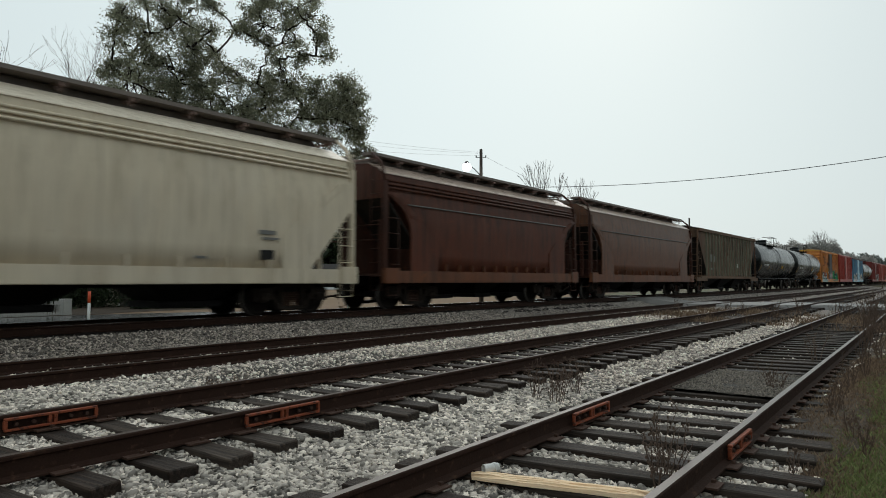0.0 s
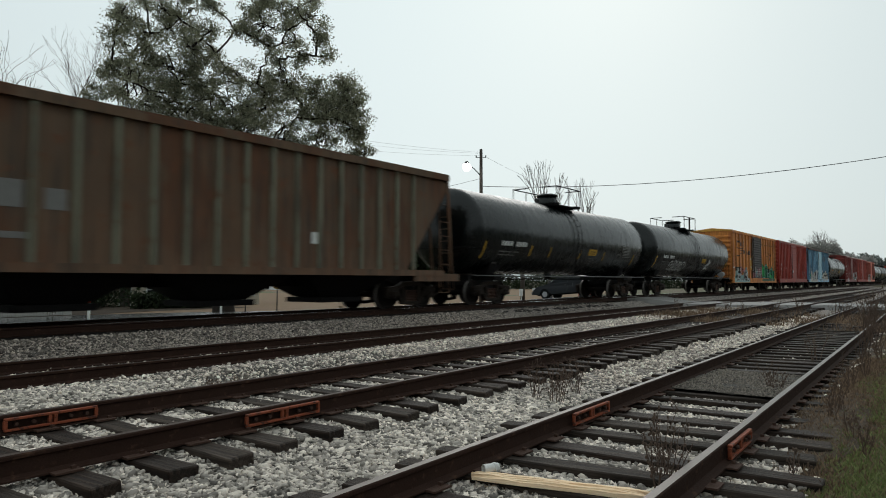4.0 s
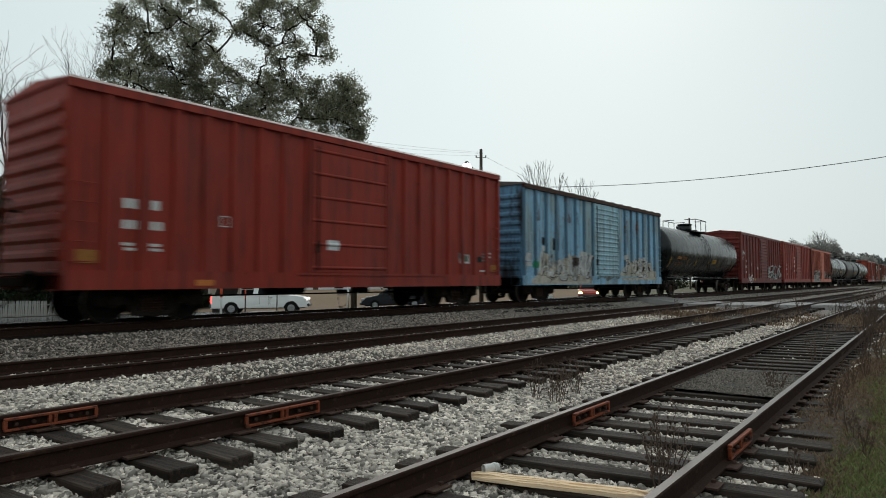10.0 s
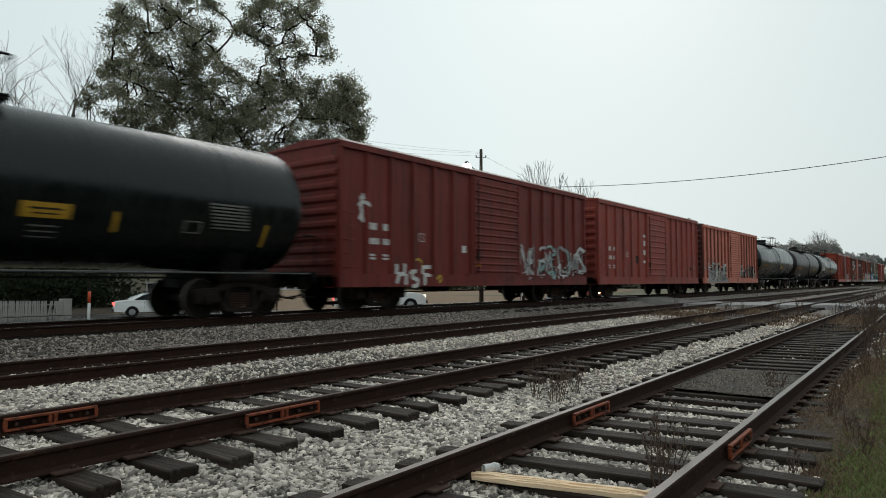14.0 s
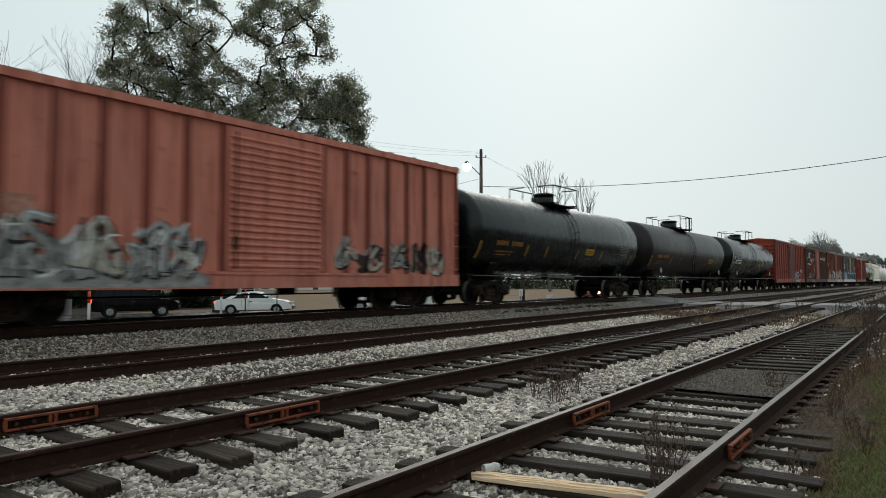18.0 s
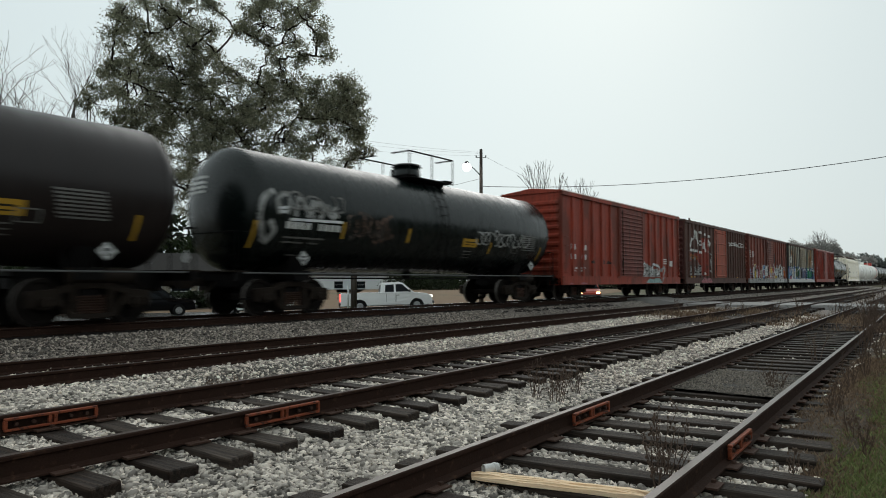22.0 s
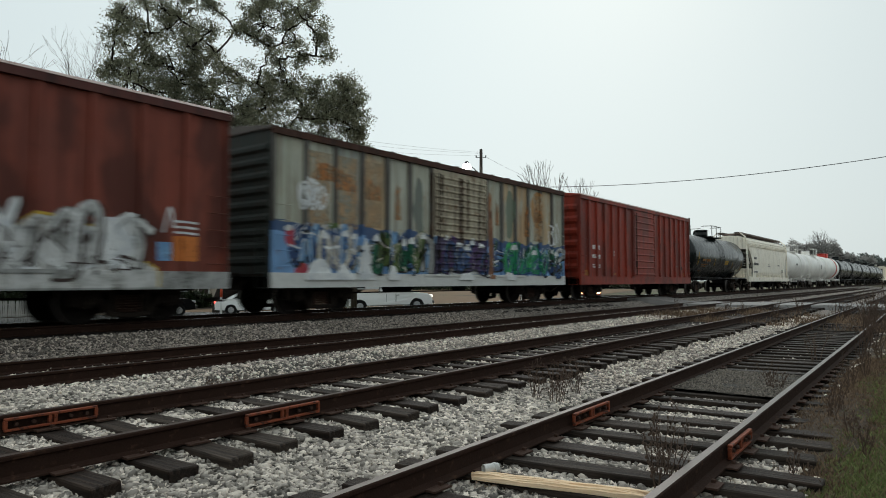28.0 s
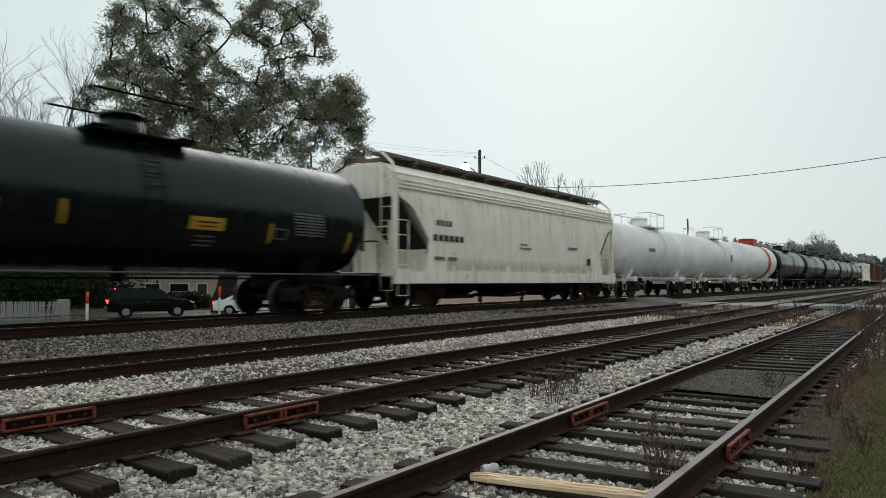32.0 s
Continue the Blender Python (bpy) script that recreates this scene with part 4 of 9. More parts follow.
def on_side(car, name, bm, mat, lift=0.0):
    """Lays a flat shape, drawn in x and z, over a boxcar's near side as a coat of paint: it follows posts, door ribs and sill."""
    ys, posts, d0, d1, ribs, h = SIDE[car.name]
    xs, zs = [v.co.x for v in bm.verts], [v.co.z for v in bm.verts]
    lo, hi, zlo, zhi = min(xs), max(xs), min(zs), max(zs)
    cuts = [c for x, w in posts for c in (x - w / 2, x - w / 2 + 0.02, x + w / 2 - 0.02, x + w / 2)] + [d0 + 0.015, d0 + 0.025, d1 - 0.025, d1 - 0.015, d0 + 0.09, d1 - 0.09]
    flat = [(c, 0) for c in cuts if lo < c < hi] + [(c, 1) for c in (1.08, 1.086) if zlo < c < zhi]
    if lo < d1 and hi > d0:
        flat += [(c, 1) for z in ribs for c in (z - h, z - 0.012, z + 0.012, z + h) if zlo < c < zhi]
    for c, up in flat:
        bmesh.ops.bisect_plane(bm, geom=[*bm.verts, *bm.edges, *bm.faces], plane_co=(0, 0, c) if up else (c, 0, 0), plane_no=(0, 0, 1) if up else (1, 0, 0))
    for v in bm.verts:
        x, z, d = v.co.x, v.co.z, 0.0
        for px, w in posts:
            d = max(d, 0.083 * min(1.0, (w / 2 - abs(x - px)) / 0.02))
        if d0 + 0.02 < x < d1 - 0.02:
            d = max(d, 0.070)
            if x < d0 + 0.092 or x > d1 - 0.092:
                d = 0.101
            for zr in ribs:
                d = max(d, 0.068 + 0.037 * min(1.0, (h - abs(z - zr)) / (h - 0.012)))
        if z < 1.083:
            d = max(d, 0.095)
        v.co.y = -(ys + d + 0.005 + lift)
    return part(name, bm, M[mat], car)


def strokes(car, name, lines_, width, mat, tank=None):
    """Painted strokes on a car's near side, one mesh for each; tank: (radius, axis height)."""
    for k, pts in enumerate(lines_):
        lift = 0.0015 * (k % 3)

        def place(x, z):
            if tank:
                c = max(-0.95, min(0.95, (z - tank[1]) / tank[0]))
                return (x, -(tank[0] + 0.010 + lift) * math.sqrt(1 - c * c), z)
            return (x, 0, z)
        bm = bmesh.new()
        ribbon(bm, pts, width, place)
        if tank:
            part(name, bm, M[mat], car)
        else:
            on_side(car, name, bm, mat, lift)


def scribble(x0, x1, z0, z1, count, seed):
    """Overlapping loops and hooks that fill a box."""
    r = random.Random(seed)
    out, w, h = [], (x1 - x0) / count, z1 - z0
    for i in range(count):
        x, a = x0 + w * (i + 0.5), r.uniform(0, 6.28)
        turn, n = r.choice((-1, 1)) * r.uniform(0.75, 1.15), r.randrange(5, 8)
        out.append([(x + 0.98 * w * r.uniform(0.6, 1.0) * math.cos(a + turn * j), z0 + h * (0.5 + 0.5 * r.uniform(0.55, 1.0) * math.sin(a + turn * j))) for j in range(n)])
    return out


FORMS = (((0.05, 0.0), (0.12, 0.75), (0.5, 1.0), (0.88, 0.75), (0.95, 0.0)), ((0.95, 0.85), (0.4, 1.0), (0.08, 0.72), (0.75, 0.38), (0.8, 0.05), (0.05, 0.05)), ((0.2, 1.0), (0.08, 0.1), (0.5, 0.0), (0.9, 0.3)),
         ((0.5, 1.0), (0.05, 0.6), (0.25, 0.02), (0.85, 0.12), (0.92, 0.7), (0.5, 1.0)), ((0.05, 0.1), (0.25, 0.95), (0.6, 0.2), (0.95, 1.0)), ((0.1, 0.55), (0.9, 0.7), (0.55, 0.35), (0.95, 0.0)),
         ((0.1, 0.9), (0.5, 0.45), (0.9, 0.95), (0.55, 0.4), (0.45, 0.0)))


def cloud(x0, x1, z0, z1, seed, lumps=9):
    """A flat patch with a lumpy upper edge."""
    r = random.Random(seed)
    bm = bmesh.new()
    n = lumps * 4
    tops, phase = [r.uniform(0.55, 1.0) for _ in range(lumps + 1)], r.uniform(0, 3)
    row = []
    for i in range(n + 1):
        k = i / n * lumps
        j = min(int(k), lumps - 1)
        f = 0.5 - 0.5 * math.cos(math.pi * (k - j))
        top = (tops[j] * (1 - f) + tops[j + 1] * f) * (0.90 + 0.10 * abs(math.sin(k * 2.6 + phase))) * min(1.0, 0.35 + 3.0 * min(i, n - i) / n)
        x = x0 + (x1 - x0) * i / n
        row.append((bm.verts.new((x, 0, z0)), bm.verts.new((x, 0, z0 + (z1 - z0) * top))))
    for a, b in zip(row, row[1:]):
        bm.faces.new((a[0], b[0], b[1], a[1]))
    return bm


def boxes_flat(x0, x1, z0, z1):
    bm = bmesh.new()
    bm.faces.new([bm.verts.new(p) for p in ((x0, 0, z0), (x1, 0, z0), (x1, 0, z1), (x0, 0, z1))])
    return bm


def wildstyle(car, x0, x1, z0, z1, count, seed, fills, outline="black_spray", width=0.24, edge=0.06, shine="snow_spray", back=None, cap=None, forms=2, lift=0.002):
    """Sprayed piece: a lumpy ground, tangled fat forms with dark edges, splinters and light strokes between them and, if cap is given, pale caps on top."""
    r = random.Random(seed)
    if back:
        on_side(car, "sprayed_ground", cloud(x0 - 0.15, x1 + 0.15, z0 - 0.05, z1 + 0.12, seed + 1), back)
    w, h = (x1 - x0) / count, z1 - z0

    def lay(pts, wide, mat, name):
        nonlocal lift
        bm = bmesh.new()
        ribbon(bm, pts, wide, lambda x, z: (x, 0, max(z0 - 0.1, z)))
        lift += 0.0003
        on_side(car, name, bm, mat, lift)

    for i in range(count):
        for j in range(forms):
            ink = fills[(i + j) % len(fills)] if r.random() < 0.6 else r.choice(fills)
            form = r.choice(FORMS)
            sx, sz, ox, oz, lean = w * r.uniform(0.55, 1.2), h * r.uniform(0.45, 1.05), x0 + w * (i + r.uniform(-0.2, 0.4)), z0 + h * r.uniform(0.0, 0.30), r.uniform(-0.3, 0.5) * w
            flip = r.random() < 0.4
            pts = [(ox + sx * (1 - x if flip else x) + lean * z + r.uniform(-0.06, 0.06), min(z1 + 0.1, oz + sz * z + r.uniform(-0.06, 0.06))) for x, z in form]
            fat = width * r.uniform(0.6, 1.2)
            lay([(x + 0.03, z - 0.03) for x, z in pts], fat + edge, outline, "sprayed_outline")
            lay(pts, fat, ink, "sprayed_letter")
            if shine and r.random() < 0.7:
                lay([(x - 0.22 * fat, z + 0.20 * fat) for x, z in pts[:3]], fat * 0.17, shine, "sprayed_highlight")
        for j in range(2):
            x, z, a, n = x0 + w * (i + r.random()), z0 + h * r.uniform(0.05, 0.95), r.uniform(0, 3.14), r.uniform(0.10, 0.26)
            lay([(x - n * math.cos(a), z - n * math.sin(a)), (x + r.uniform(-0.05, 0.05), z + r.uniform(-0.05, 0.05)), (x + n * math.cos(a), z + n * math.sin(a))], r.uniform(0.03, 0.08), outline if j else (shine or fills[0]), "sprayed_splinter")
        if cap and r.random() < 0.55:
            cx, top = x0 + w * (i + r.uniform(0.1, 0.9)), z1 + r.uniform(-0.25, 0.08)
            on_side(car, "sprayed_cap", cloud(cx - r.uniform(0.2, 0.5) * w, cx + r.uniform(0.2, 0.5) * w, top - r.uniform(0.12, 0.2), top + 0.08, seed + 7 * i, 3), cap, lift + 0.001)


def ladder(car, x, y, z0, z1, mat, wide=0.42, step=0.36, end=False, lean=0.0):
    bm = bmesh.new()
    n = int((z1 - z0) / step)
    for s in (-1, 1):
        a = (x, y + s * wide / 2, z0) if end else (x + s * wide / 2, y, z0)
        b = (x + lean, y + s * wide / 2, z1) if end else (x + s * wide / 2, y + lean, z1)
        add_tube(bm, [a, b], 0.016, 5)
    for i in range(n + 1):
        z = z0 + (z1 - z0) * i / max(1, n)
        f = lean * i / max(1, n)
        if end:
            add_tube(bm, [(x + f, y - wide / 2, z), (x + f, y + wide / 2, z)], 0.013, 5)
        else:
            add_tube(bm, [(x - wide / 2, y + f, z), (x + wide / 2, y + f, z)], 0.013, 5)
    part("ladder", bm, mat, car)


def boxcar(label, front, rear, body_mat, roof_mat=None, door=(0.0, 3.05), door_mat=None, door_ribs=12, door_kind="flat", posts=5, height=4.71, sill=0.70,
           marks=(), end_mat=None, post_mat=None, end_ribs=9, fish=0.0, sill_mat=None, chord_mat=None):
    car, length = start_car("boxcar", label, "boxcar", front, rear)
    half, w = length / 2, 3.10
    ys = w / 2 - 0.085                       # side sheet
    door_mat, end_mat, roof_mat, post_mat = door_mat or body_mat, end_mat or body_mat, roof_mat or body_mat, post_mat or body_mat
    part("body", boxes(((0, 0, (1.0 + height) / 2), (length - 0.16, 2 * ys, height - 1.0))), body_mat, car)
    # sills and top chords, both sides
    for s in (-1, 1):
        bm = boxes(((0, s * (ys + 0.045), (sill + 1.08) / 2), (length, 0.10, 1.08 - sill)))
        if fish:
            add_prism(bm, [(-half + 3.2, sill), (half - 3.2, sill), (half - 4.4, sill - fish), (-half + 4.4, sill - fish)], s * (ys + 0.02), s * (ys + 0.08), "y")
        part("side_sill", bm, sill_mat or body_mat, car)
        bm = boxes(((0, s * (ys + 0.05), height - 0.07), (length, 0.12, 0.16)))
        part("top_chord", bm, chord_mat or body_mat, car)
        if roof_mat is body_mat:
            bm = bmesh.new()
            add_prism(bm, [(s * (ys + 0.118), height + 0.008), (s * (ys + 0.118), height + 0.016), (s * (ys + 0.03), height + 0.085), (s * (ys + 0.03), height + 0.012)], -half + 0.02, half - 0.02, "x")
            part("roof_edge", bm, M["roof_edge"], car, "pale roof edge with the sky's glint in its colour")
    # posts, evenly between the ends and the door
    d0, d1 = door[0] - door[1] / 2, door[0] + door[1] / 2
    xs = [-half + 0.07 + (d0 + half - 0.14) * i / (posts + 1) for i in range(posts + 2)]
    xs += [d1 + 0.07 + (half - d1 - 0.14) * i / (posts + 1) for i in range(posts + 2)]
    SIDE[car.name] = (ys, [(x, 0.11 if i in (0, posts + 1, posts + 2, 2 * posts + 3) else 0.16) for i, x in enumerate(xs)], d0, d1,
                      [1.22 + (height - 0.42 - 1.22) * i / max(1, door_ribs - 1) for i in range(door_ribs)], 0.055 if door_kind == "slats" else 0.05)
    for s in (-1, 1):
        for i, x in enumerate(xs):
            corner = i in (0, posts + 1, posts + 2, 2 * posts + 3)
            bm = bmesh.new()
            wd = 0.11 if corner else 0.16
            o = [(x - wd / 2, 0), (x - wd / 2 + 0.02, 0.085), (x + wd / 2 - 0.02, 0.085), (x + wd / 2, 0)]
            add_prism(bm, [(a, s * (ys - 0.002 + b)) for a, b in o], 1.0, height - 0.10, "z")
            part("post", bm, post_mat, car)
    # doors
    for s in (-1, 1):
        y = s * (ys + 0.035)
        dm = bmesh.new()
        add_box(dm, (door[0], y, (1.10 + height - 0.18) / 2), (door[1] - 0.04, 0.07, height - 0.18 - 1.10))
        d = part("door", dm, door_mat, car)
        zs = [1.22 + (height - 0.42 - 1.22) * i / max(1, door_ribs - 1) for i in range(door_ribs)]
        for z in zs:
            rm = bmesh.new()
            h = 0.055 if door_kind == "slats" else 0.05
            add_prism(rm, [(s * (ys + 0.068), z - h), (s * (ys + 0.105), z - 0.012), (s * (ys + 0.105), z + 0.012), (s * (ys + 0.068), z + h)], d0 + 0.10, d1 - 0.10, "x")
            part("rib", rm, door_mat, d)
        for x in (d0 + 0.05, d1 - 0.05):
            part("door_edge", boxes(((x, s * (ys + 0.075), (1.10 + height - 0.18) / 2), (0.08, 0.05, height - 0.20 - 1.12))), door_mat, d)
        lb = bmesh.new()
        add_tube(lb, [(d0 + 0.24, s * (ys + 0.13), 1.15), (d0 + 0.24, s * (ys + 0.13), height - 0.3)], 0.022, 6)
        add_box(lb, (d0 + 0.24, s * (ys + 0.13), 1.75), (0.10, 0.05, 0.30))
        part("lock_bar", lb, M["steel_dark"], d)
        part("door_track", boxes(((door[0] + door[1] * 0.35, s * (ys + 0.09), 1.055), (door[1] * 2.0, 0.07, 0.07))), sill_mat or body_mat, car)
    # corrugated ends
    for s in (-1, 1):
        em = boxes(((s * (half - 0.07), 0, (0.98 + height) / 2), (0.06, 2 * ys + 0.05, height - 0.98)))
        step, em_ribs = (height - 1.5) / end_ribs, []
        for i in range(end_ribs):
            z = 1.2 + step * (i + 0.5)
            h = step * 0.36
            o = [(0, z - h), (0.075, z - h * 0.35), (0.075, z + h * 0.35), (0, z + h)]
            em_ribs.append([(s * (half - 0.045 + a), b) for a, b in o])
        add_prism(em, [(-ys, height), (ys, height), (0, height + 0.17)], s * (half - 0.10), s * (half - 0.045), "x")
        wall = part("end_wall", em, end_mat, car)
        for o in em_ribs:
            rb = bmesh.new()
            add_prism(rb, o, -ys + 0.10, ys - 0.10, "y")
            part("rib", rb, end_mat, wall)
        ladder(car, s * (half + 0.04), -1.18, 0.7, height - 0.15 if s > 0 else 2.2, M["steel_dark"] if s > 0 else end_mat, end=True)
        gm = boxes(((s * (half + 0.09), 0, 1.02), (0.22, 2.5, 0.03)))
        part("end_platform", gm, M["steel_dark"], car)
        sm = bmesh.new()
        add_tube(sm, [(s * (half - 0.1), -ys - 0.06, 0.85), (s * (half - 0.1), -ys - 0.06, 0.42), (s * (half - 0.5), -ys - 0.06, 0.42), (s * (half - 0.5), -ys - 0.06, 0.85)], 0.02, 5)
        part("step", sm, M["steel_dark"], car)
        for i in range(5):
            rm = bmesh.new()
            z = 1.25 + 0.38 * i
            x0 = s * (half - 0.12)
            add_tube(rm, [(x0, -ys - 0.085, z), (x0, -ys - 0.13, z), (x0 - s * 0.42, -ys - 0.13, z), (x0 - s * 0.42, -ys - 0.085, z)], 0.013, 5)
            part("grab_iron", rm, body_mat, car)
    wm = bmesh.new()
    add_tube(wm, [(-half - 0.22, 0.55 + 0.26 * math.cos(a), 2.3 + 0.26 * math.sin(a)) for a in (2 * math.pi * k / 16 for k in range(17))], 0.018, 5, False)
    add_tube(wm, [(-half + 0.02, 0.55, 2.3), (-half - 0.22, 0.55, 2.3)], 0.03, 6)
    add_tube(wm, [(-half - 0.22, 0.55, 2.04), (-half - 0.22, 0.55, 2.56)], 0.014, 5)
    part("brake_wheel", wm, M["steel_dark"], car)
    # roof: low ridge with cross ribs
    rm = bmesh.new()
    o = [(-w / 2 - 0.015, height - 0.02), (-w / 2 - 0.015, height + 0.02), (0, height + 0.19), (w / 2 + 0.015, height + 0.02), (w / 2 + 0.015, height - 0.02)]
    add_prism(rm, o, -half - 0.03, half + 0.03, "x")
    part("roof", rm, roof_mat, car)
    n = 14
    for i in range(n + 1):
        x = -half + 0.1 + (length - 0.2) * i / n
        rm = bmesh.new()
        for s in (-1, 1):
            p0, p1 = Vector((x, s * (w / 2), height + 0.03)), Vector((x, 0, height + 0.20))
            add_tube(rm, [p0, p1], 0.035, 5)
        part("roof_rib", rm, roof_mat, car)
    # underframe
    um = boxes(((0, 0, 0.86), (length - 0.3, 0.62, 0.34)))
    for i in range(7):
        x = -half + 3.4 + (length - 6.8) * i / 6
        add_box(um, (x, 0, 0.93), (0.16, 2 * ys, 0.16))
    for s in (-1, 1):
        add_box(um, (s * (half - 2.05), 0, 0.92), (0.5, 2 * ys, 0.22))
    part("underframe", um, M["under"], car)
    bm = bmesh.new()
    add_tube(bm, [(-1.2, 0.7, 0.72), (0.1, 0.7, 0.72)], 0.22, 12)
    add_box(bm, (1.1, -0.75, 0.72), (0.42, 0.3, 0.34))
    add_tube(bm, [(-half + 2.4, -0.35, 0.52), (half - 2.4, -0.35, 0.52)], 0.022, 5)
    part("brake_gear", bm, M["under"], car)
    bars(car, -ys - 0.006, marks)
    running_gear(car, length)
    return car


def tank_car(label, front, rear, mat, radius=1.58, axis_z=2.72, marks=(), stripes=((-7.3, 1.98, 0.7), (-4.0, 2.05, 0.46), (-2.4, 2.06, 0.46), (0.4, 2.04, 0.44), (2.95, 2.05, 0.44), (6.6, 1.95, 0.60)), platform="rails", name="tank_car", band=None, dome=None, rail_mat=None, dome_mat=None, waist=0.0, placards=False):
    car, length = start_car(name, label, "tank car", front, rear)
    half = length / 2
    rail_mat = rail_mat or M["under"]
    bm = bmesh.new()
    prof = [(-half + 0.62 * (1 - math.sqrt(max(0.0, 1 - (q / 12.0) ** 2))), radius * q / 12.0) for q in (0, 3, 5, 7, 8.5, 9.7, 10.6, 11.2, 11.6, 11.85, 12)]
    mid = [(-half * 0.5, radius), (-0.02, radius - waist), (0.02, radius - waist), (half * 0.5, radius)]
    prof = prof + mid + [(-x, r) for x, r in reversed(prof)]
    seg = 48
    rings = []
    for x, r in prof:
        if r < 1e-6:
            rings.append([bm.verts.new((x, 0, axis_z))])
        else:
            rings.append([bm.verts.new((x, r * math.cos(a), axis_z + r * math.sin(a))) for a in (2 * math.pi * k / seg for k in range(seg))])
    for a, b in zip(rings, rings[1:]):
        for k in range(seg):
            j = (k + 1) % seg
            f = bm.faces.new((a[0], b[k], b[j])) if len(a) == 1 else bm.faces.new((a[k], b[0], a[j])) if len(b) == 1 else bm.faces.new((a[k], b[k], b[j], a[j]))
            f.smooth = True
    part("tank", bm, mat, car)
    # weld seams as thin rings
    for x in (-half + 0.64, -half * 0.55, -half * 0.12, half * 0.3, half * 0.68, half - 0.64):
        bm = bmesh.new()
        add_tube(bm, [(x - 0.02, 0, axis_z), (x + 0.02, 0, axis_z)], radius + 0.006, 40, False)
        part("weld_seam", bm, mat, car)
    # sill, saddles, end platforms
    for s in (-1, 1):
        bm = boxes(((s * (half - 1.55), 0, 0.90), (3.1, 0.56, 0.36)), ((s * (half - 2.05), 0, 1.02), (0.55, 2.5, 0.24)), ((s * (half + 0.1), 0, 0.99), (0.10, 2.9, 0.22)))
        add_prism(bm, [(-0.80, 0.95), (0.80, 0.95), (1.06, 1.56), (0.86, 1.42), (0.5, 1.24), (-0.5, 1.24), (-0.86, 1.42), (-1.06, 1.56)], s * (half - 2.3), s * (half - 1.8), "x")
        part("bolster_saddle", bm, M["under"] if rail_mat == M["under"] else rail_mat, car)
        bm = bmesh.new()
        for y in (-1.42, 1.42):
            add_tube(bm, [(s * (half + 0.12), y, 0.45), (s * (half + 0.12), y, 2.05), (s * (half - 0.3), y, 2.05)], 0.018, 5)
        add_tube(bm, [(s * (half + 0.12), -1.42, 2.05), (s * (half + 0.12), 1.42, 2.05)], 0.018, 5)
        add_tube(bm, [(s * (half + 0.12), -1.42, 0.45), (s * (half - 0.3), -1.42, 0.45), (s * (half - 0.3), -1.42, 1.0)], 0.018, 5)
        part("end_railing", bm, rail_mat, car)
        bm = boxes(((s * (half + 0.02), 0, 1.10), (0.5, 2.9, 0.03)))
        part("end_platform", bm, M["steel_dark"], car)
    for y in (-1.47, 1.47):
        bm = bmesh.new()
        add_tube(bm, [(-half + 0.1, y, 1.06), (half - 0.1, y, 1.06)], 0.022, 6)
        for i in range(5):
            x = (-half + 2.6) + (length - 5.2) * i / 4
            stay = bmesh.new()
            add_tube(stay, [(x, y, 1.06), (x, y * 0.80, axis_z - radius * 0.80)], 0.016, 5)
            part("handrail_stay", stay, rail_mat, car)
        part("side_handrail", bm, M["worn_rail"] if rail_mat == M["under"] else rail_mat, car)
    # top fittings
    top = axis_z + radius
    bm = bmesh.new()
    add_tube(bm, [(0, 0, top - 0.15), (0, 0, top + 0.44)], [0.48, 0.46], 20)
    add_tube(bm, [(0, 0, top + 0.44), (0, 0, top + 0.52)], [0.52, 0.44], 20)
    add_box(bm, (0.0, 0.35, top + 0.28), (0.5, 0.3, 0.2))
    part("manway", bm, dome_mat or mat, car)
    if platform == "rails":
        bm = boxes(((0, -0.85, top - 0.10), (2.3, 0.55, 0.035)), ((0, 0.85, top - 0.10), (2.3, 0.55, 0.035)), ((-0.95, 0, top - 0.03), (0.4, 2.2, 0.035)), ((0.95, 0, top - 0.03), (0.4, 2.2, 0.035)))
        for x in (-1.0, 1.0):
            for y in (-0.8, 0.8):
                add_tube(bm, [(x, y, top - 0.1), (x, y * 0.85, top - 0.42)], 0.03, 5)
        part("walkway", bm, rail_mat, car)
        for s in (-1, 1):
            bm = bmesh.new()
            add_tube(bm, [(-1.15, s * 0.35, top + 0.72), (-1.15, s * 1.1, top + 0.72), (1.15, s * 1.1, top + 0.72), (1.15, s * 0.35, top + 0.72)], 0.026, 6)
            for x in (-1.15, 0, 1.15):
                add_tube(bm, [(x, s * 1.1, top - 0.1), (x, s * 1.1, top + 0.72)], 0.022, 6)
            part("railing", bm, rail_mat, car)
        bm = bmesh.new()
        for i in range(9):
            a = math.pi * (0.60 + 0.058 * i)
            add_tube(bm, [(-0.2, (radius + 0.09) * math.cos(a), axis_z + (radius + 0.09) * math.sin(a)), (0.2, (radius + 0.09) * math.cos(a), axis_z + (radius + 0.09) * math.sin(a))], 0.014, 5)
        for x in (-0.2, 0.2):
            add_tube(bm, [(x, (radius + 0.09) * math.cos(a), axis_z + (radius + 0.09) * math.sin(a)) for a in (math.pi * (0.58 + 0.035 * i) for i in range(16))] + [(x, -1.47, 1.06)], 0.016, 5)
        part("ladder", bm, rail_mat, car)
    if band:
        bm = bmesh.new()
        add_tube(bm, [(band[0], 0, axis_z), (band[1], 0, axis_z)], radius + 0.016, 48, False)
        part("painted_band", bm, band[2], car)
    if dome:
        bm = boxes(((dome[0], 0, top + 0.22), (1.5, 1.3, 0.62)))
        bevel_all(bm, 0.08, 2)
        part("valve_housing", bm, dome[1], car)
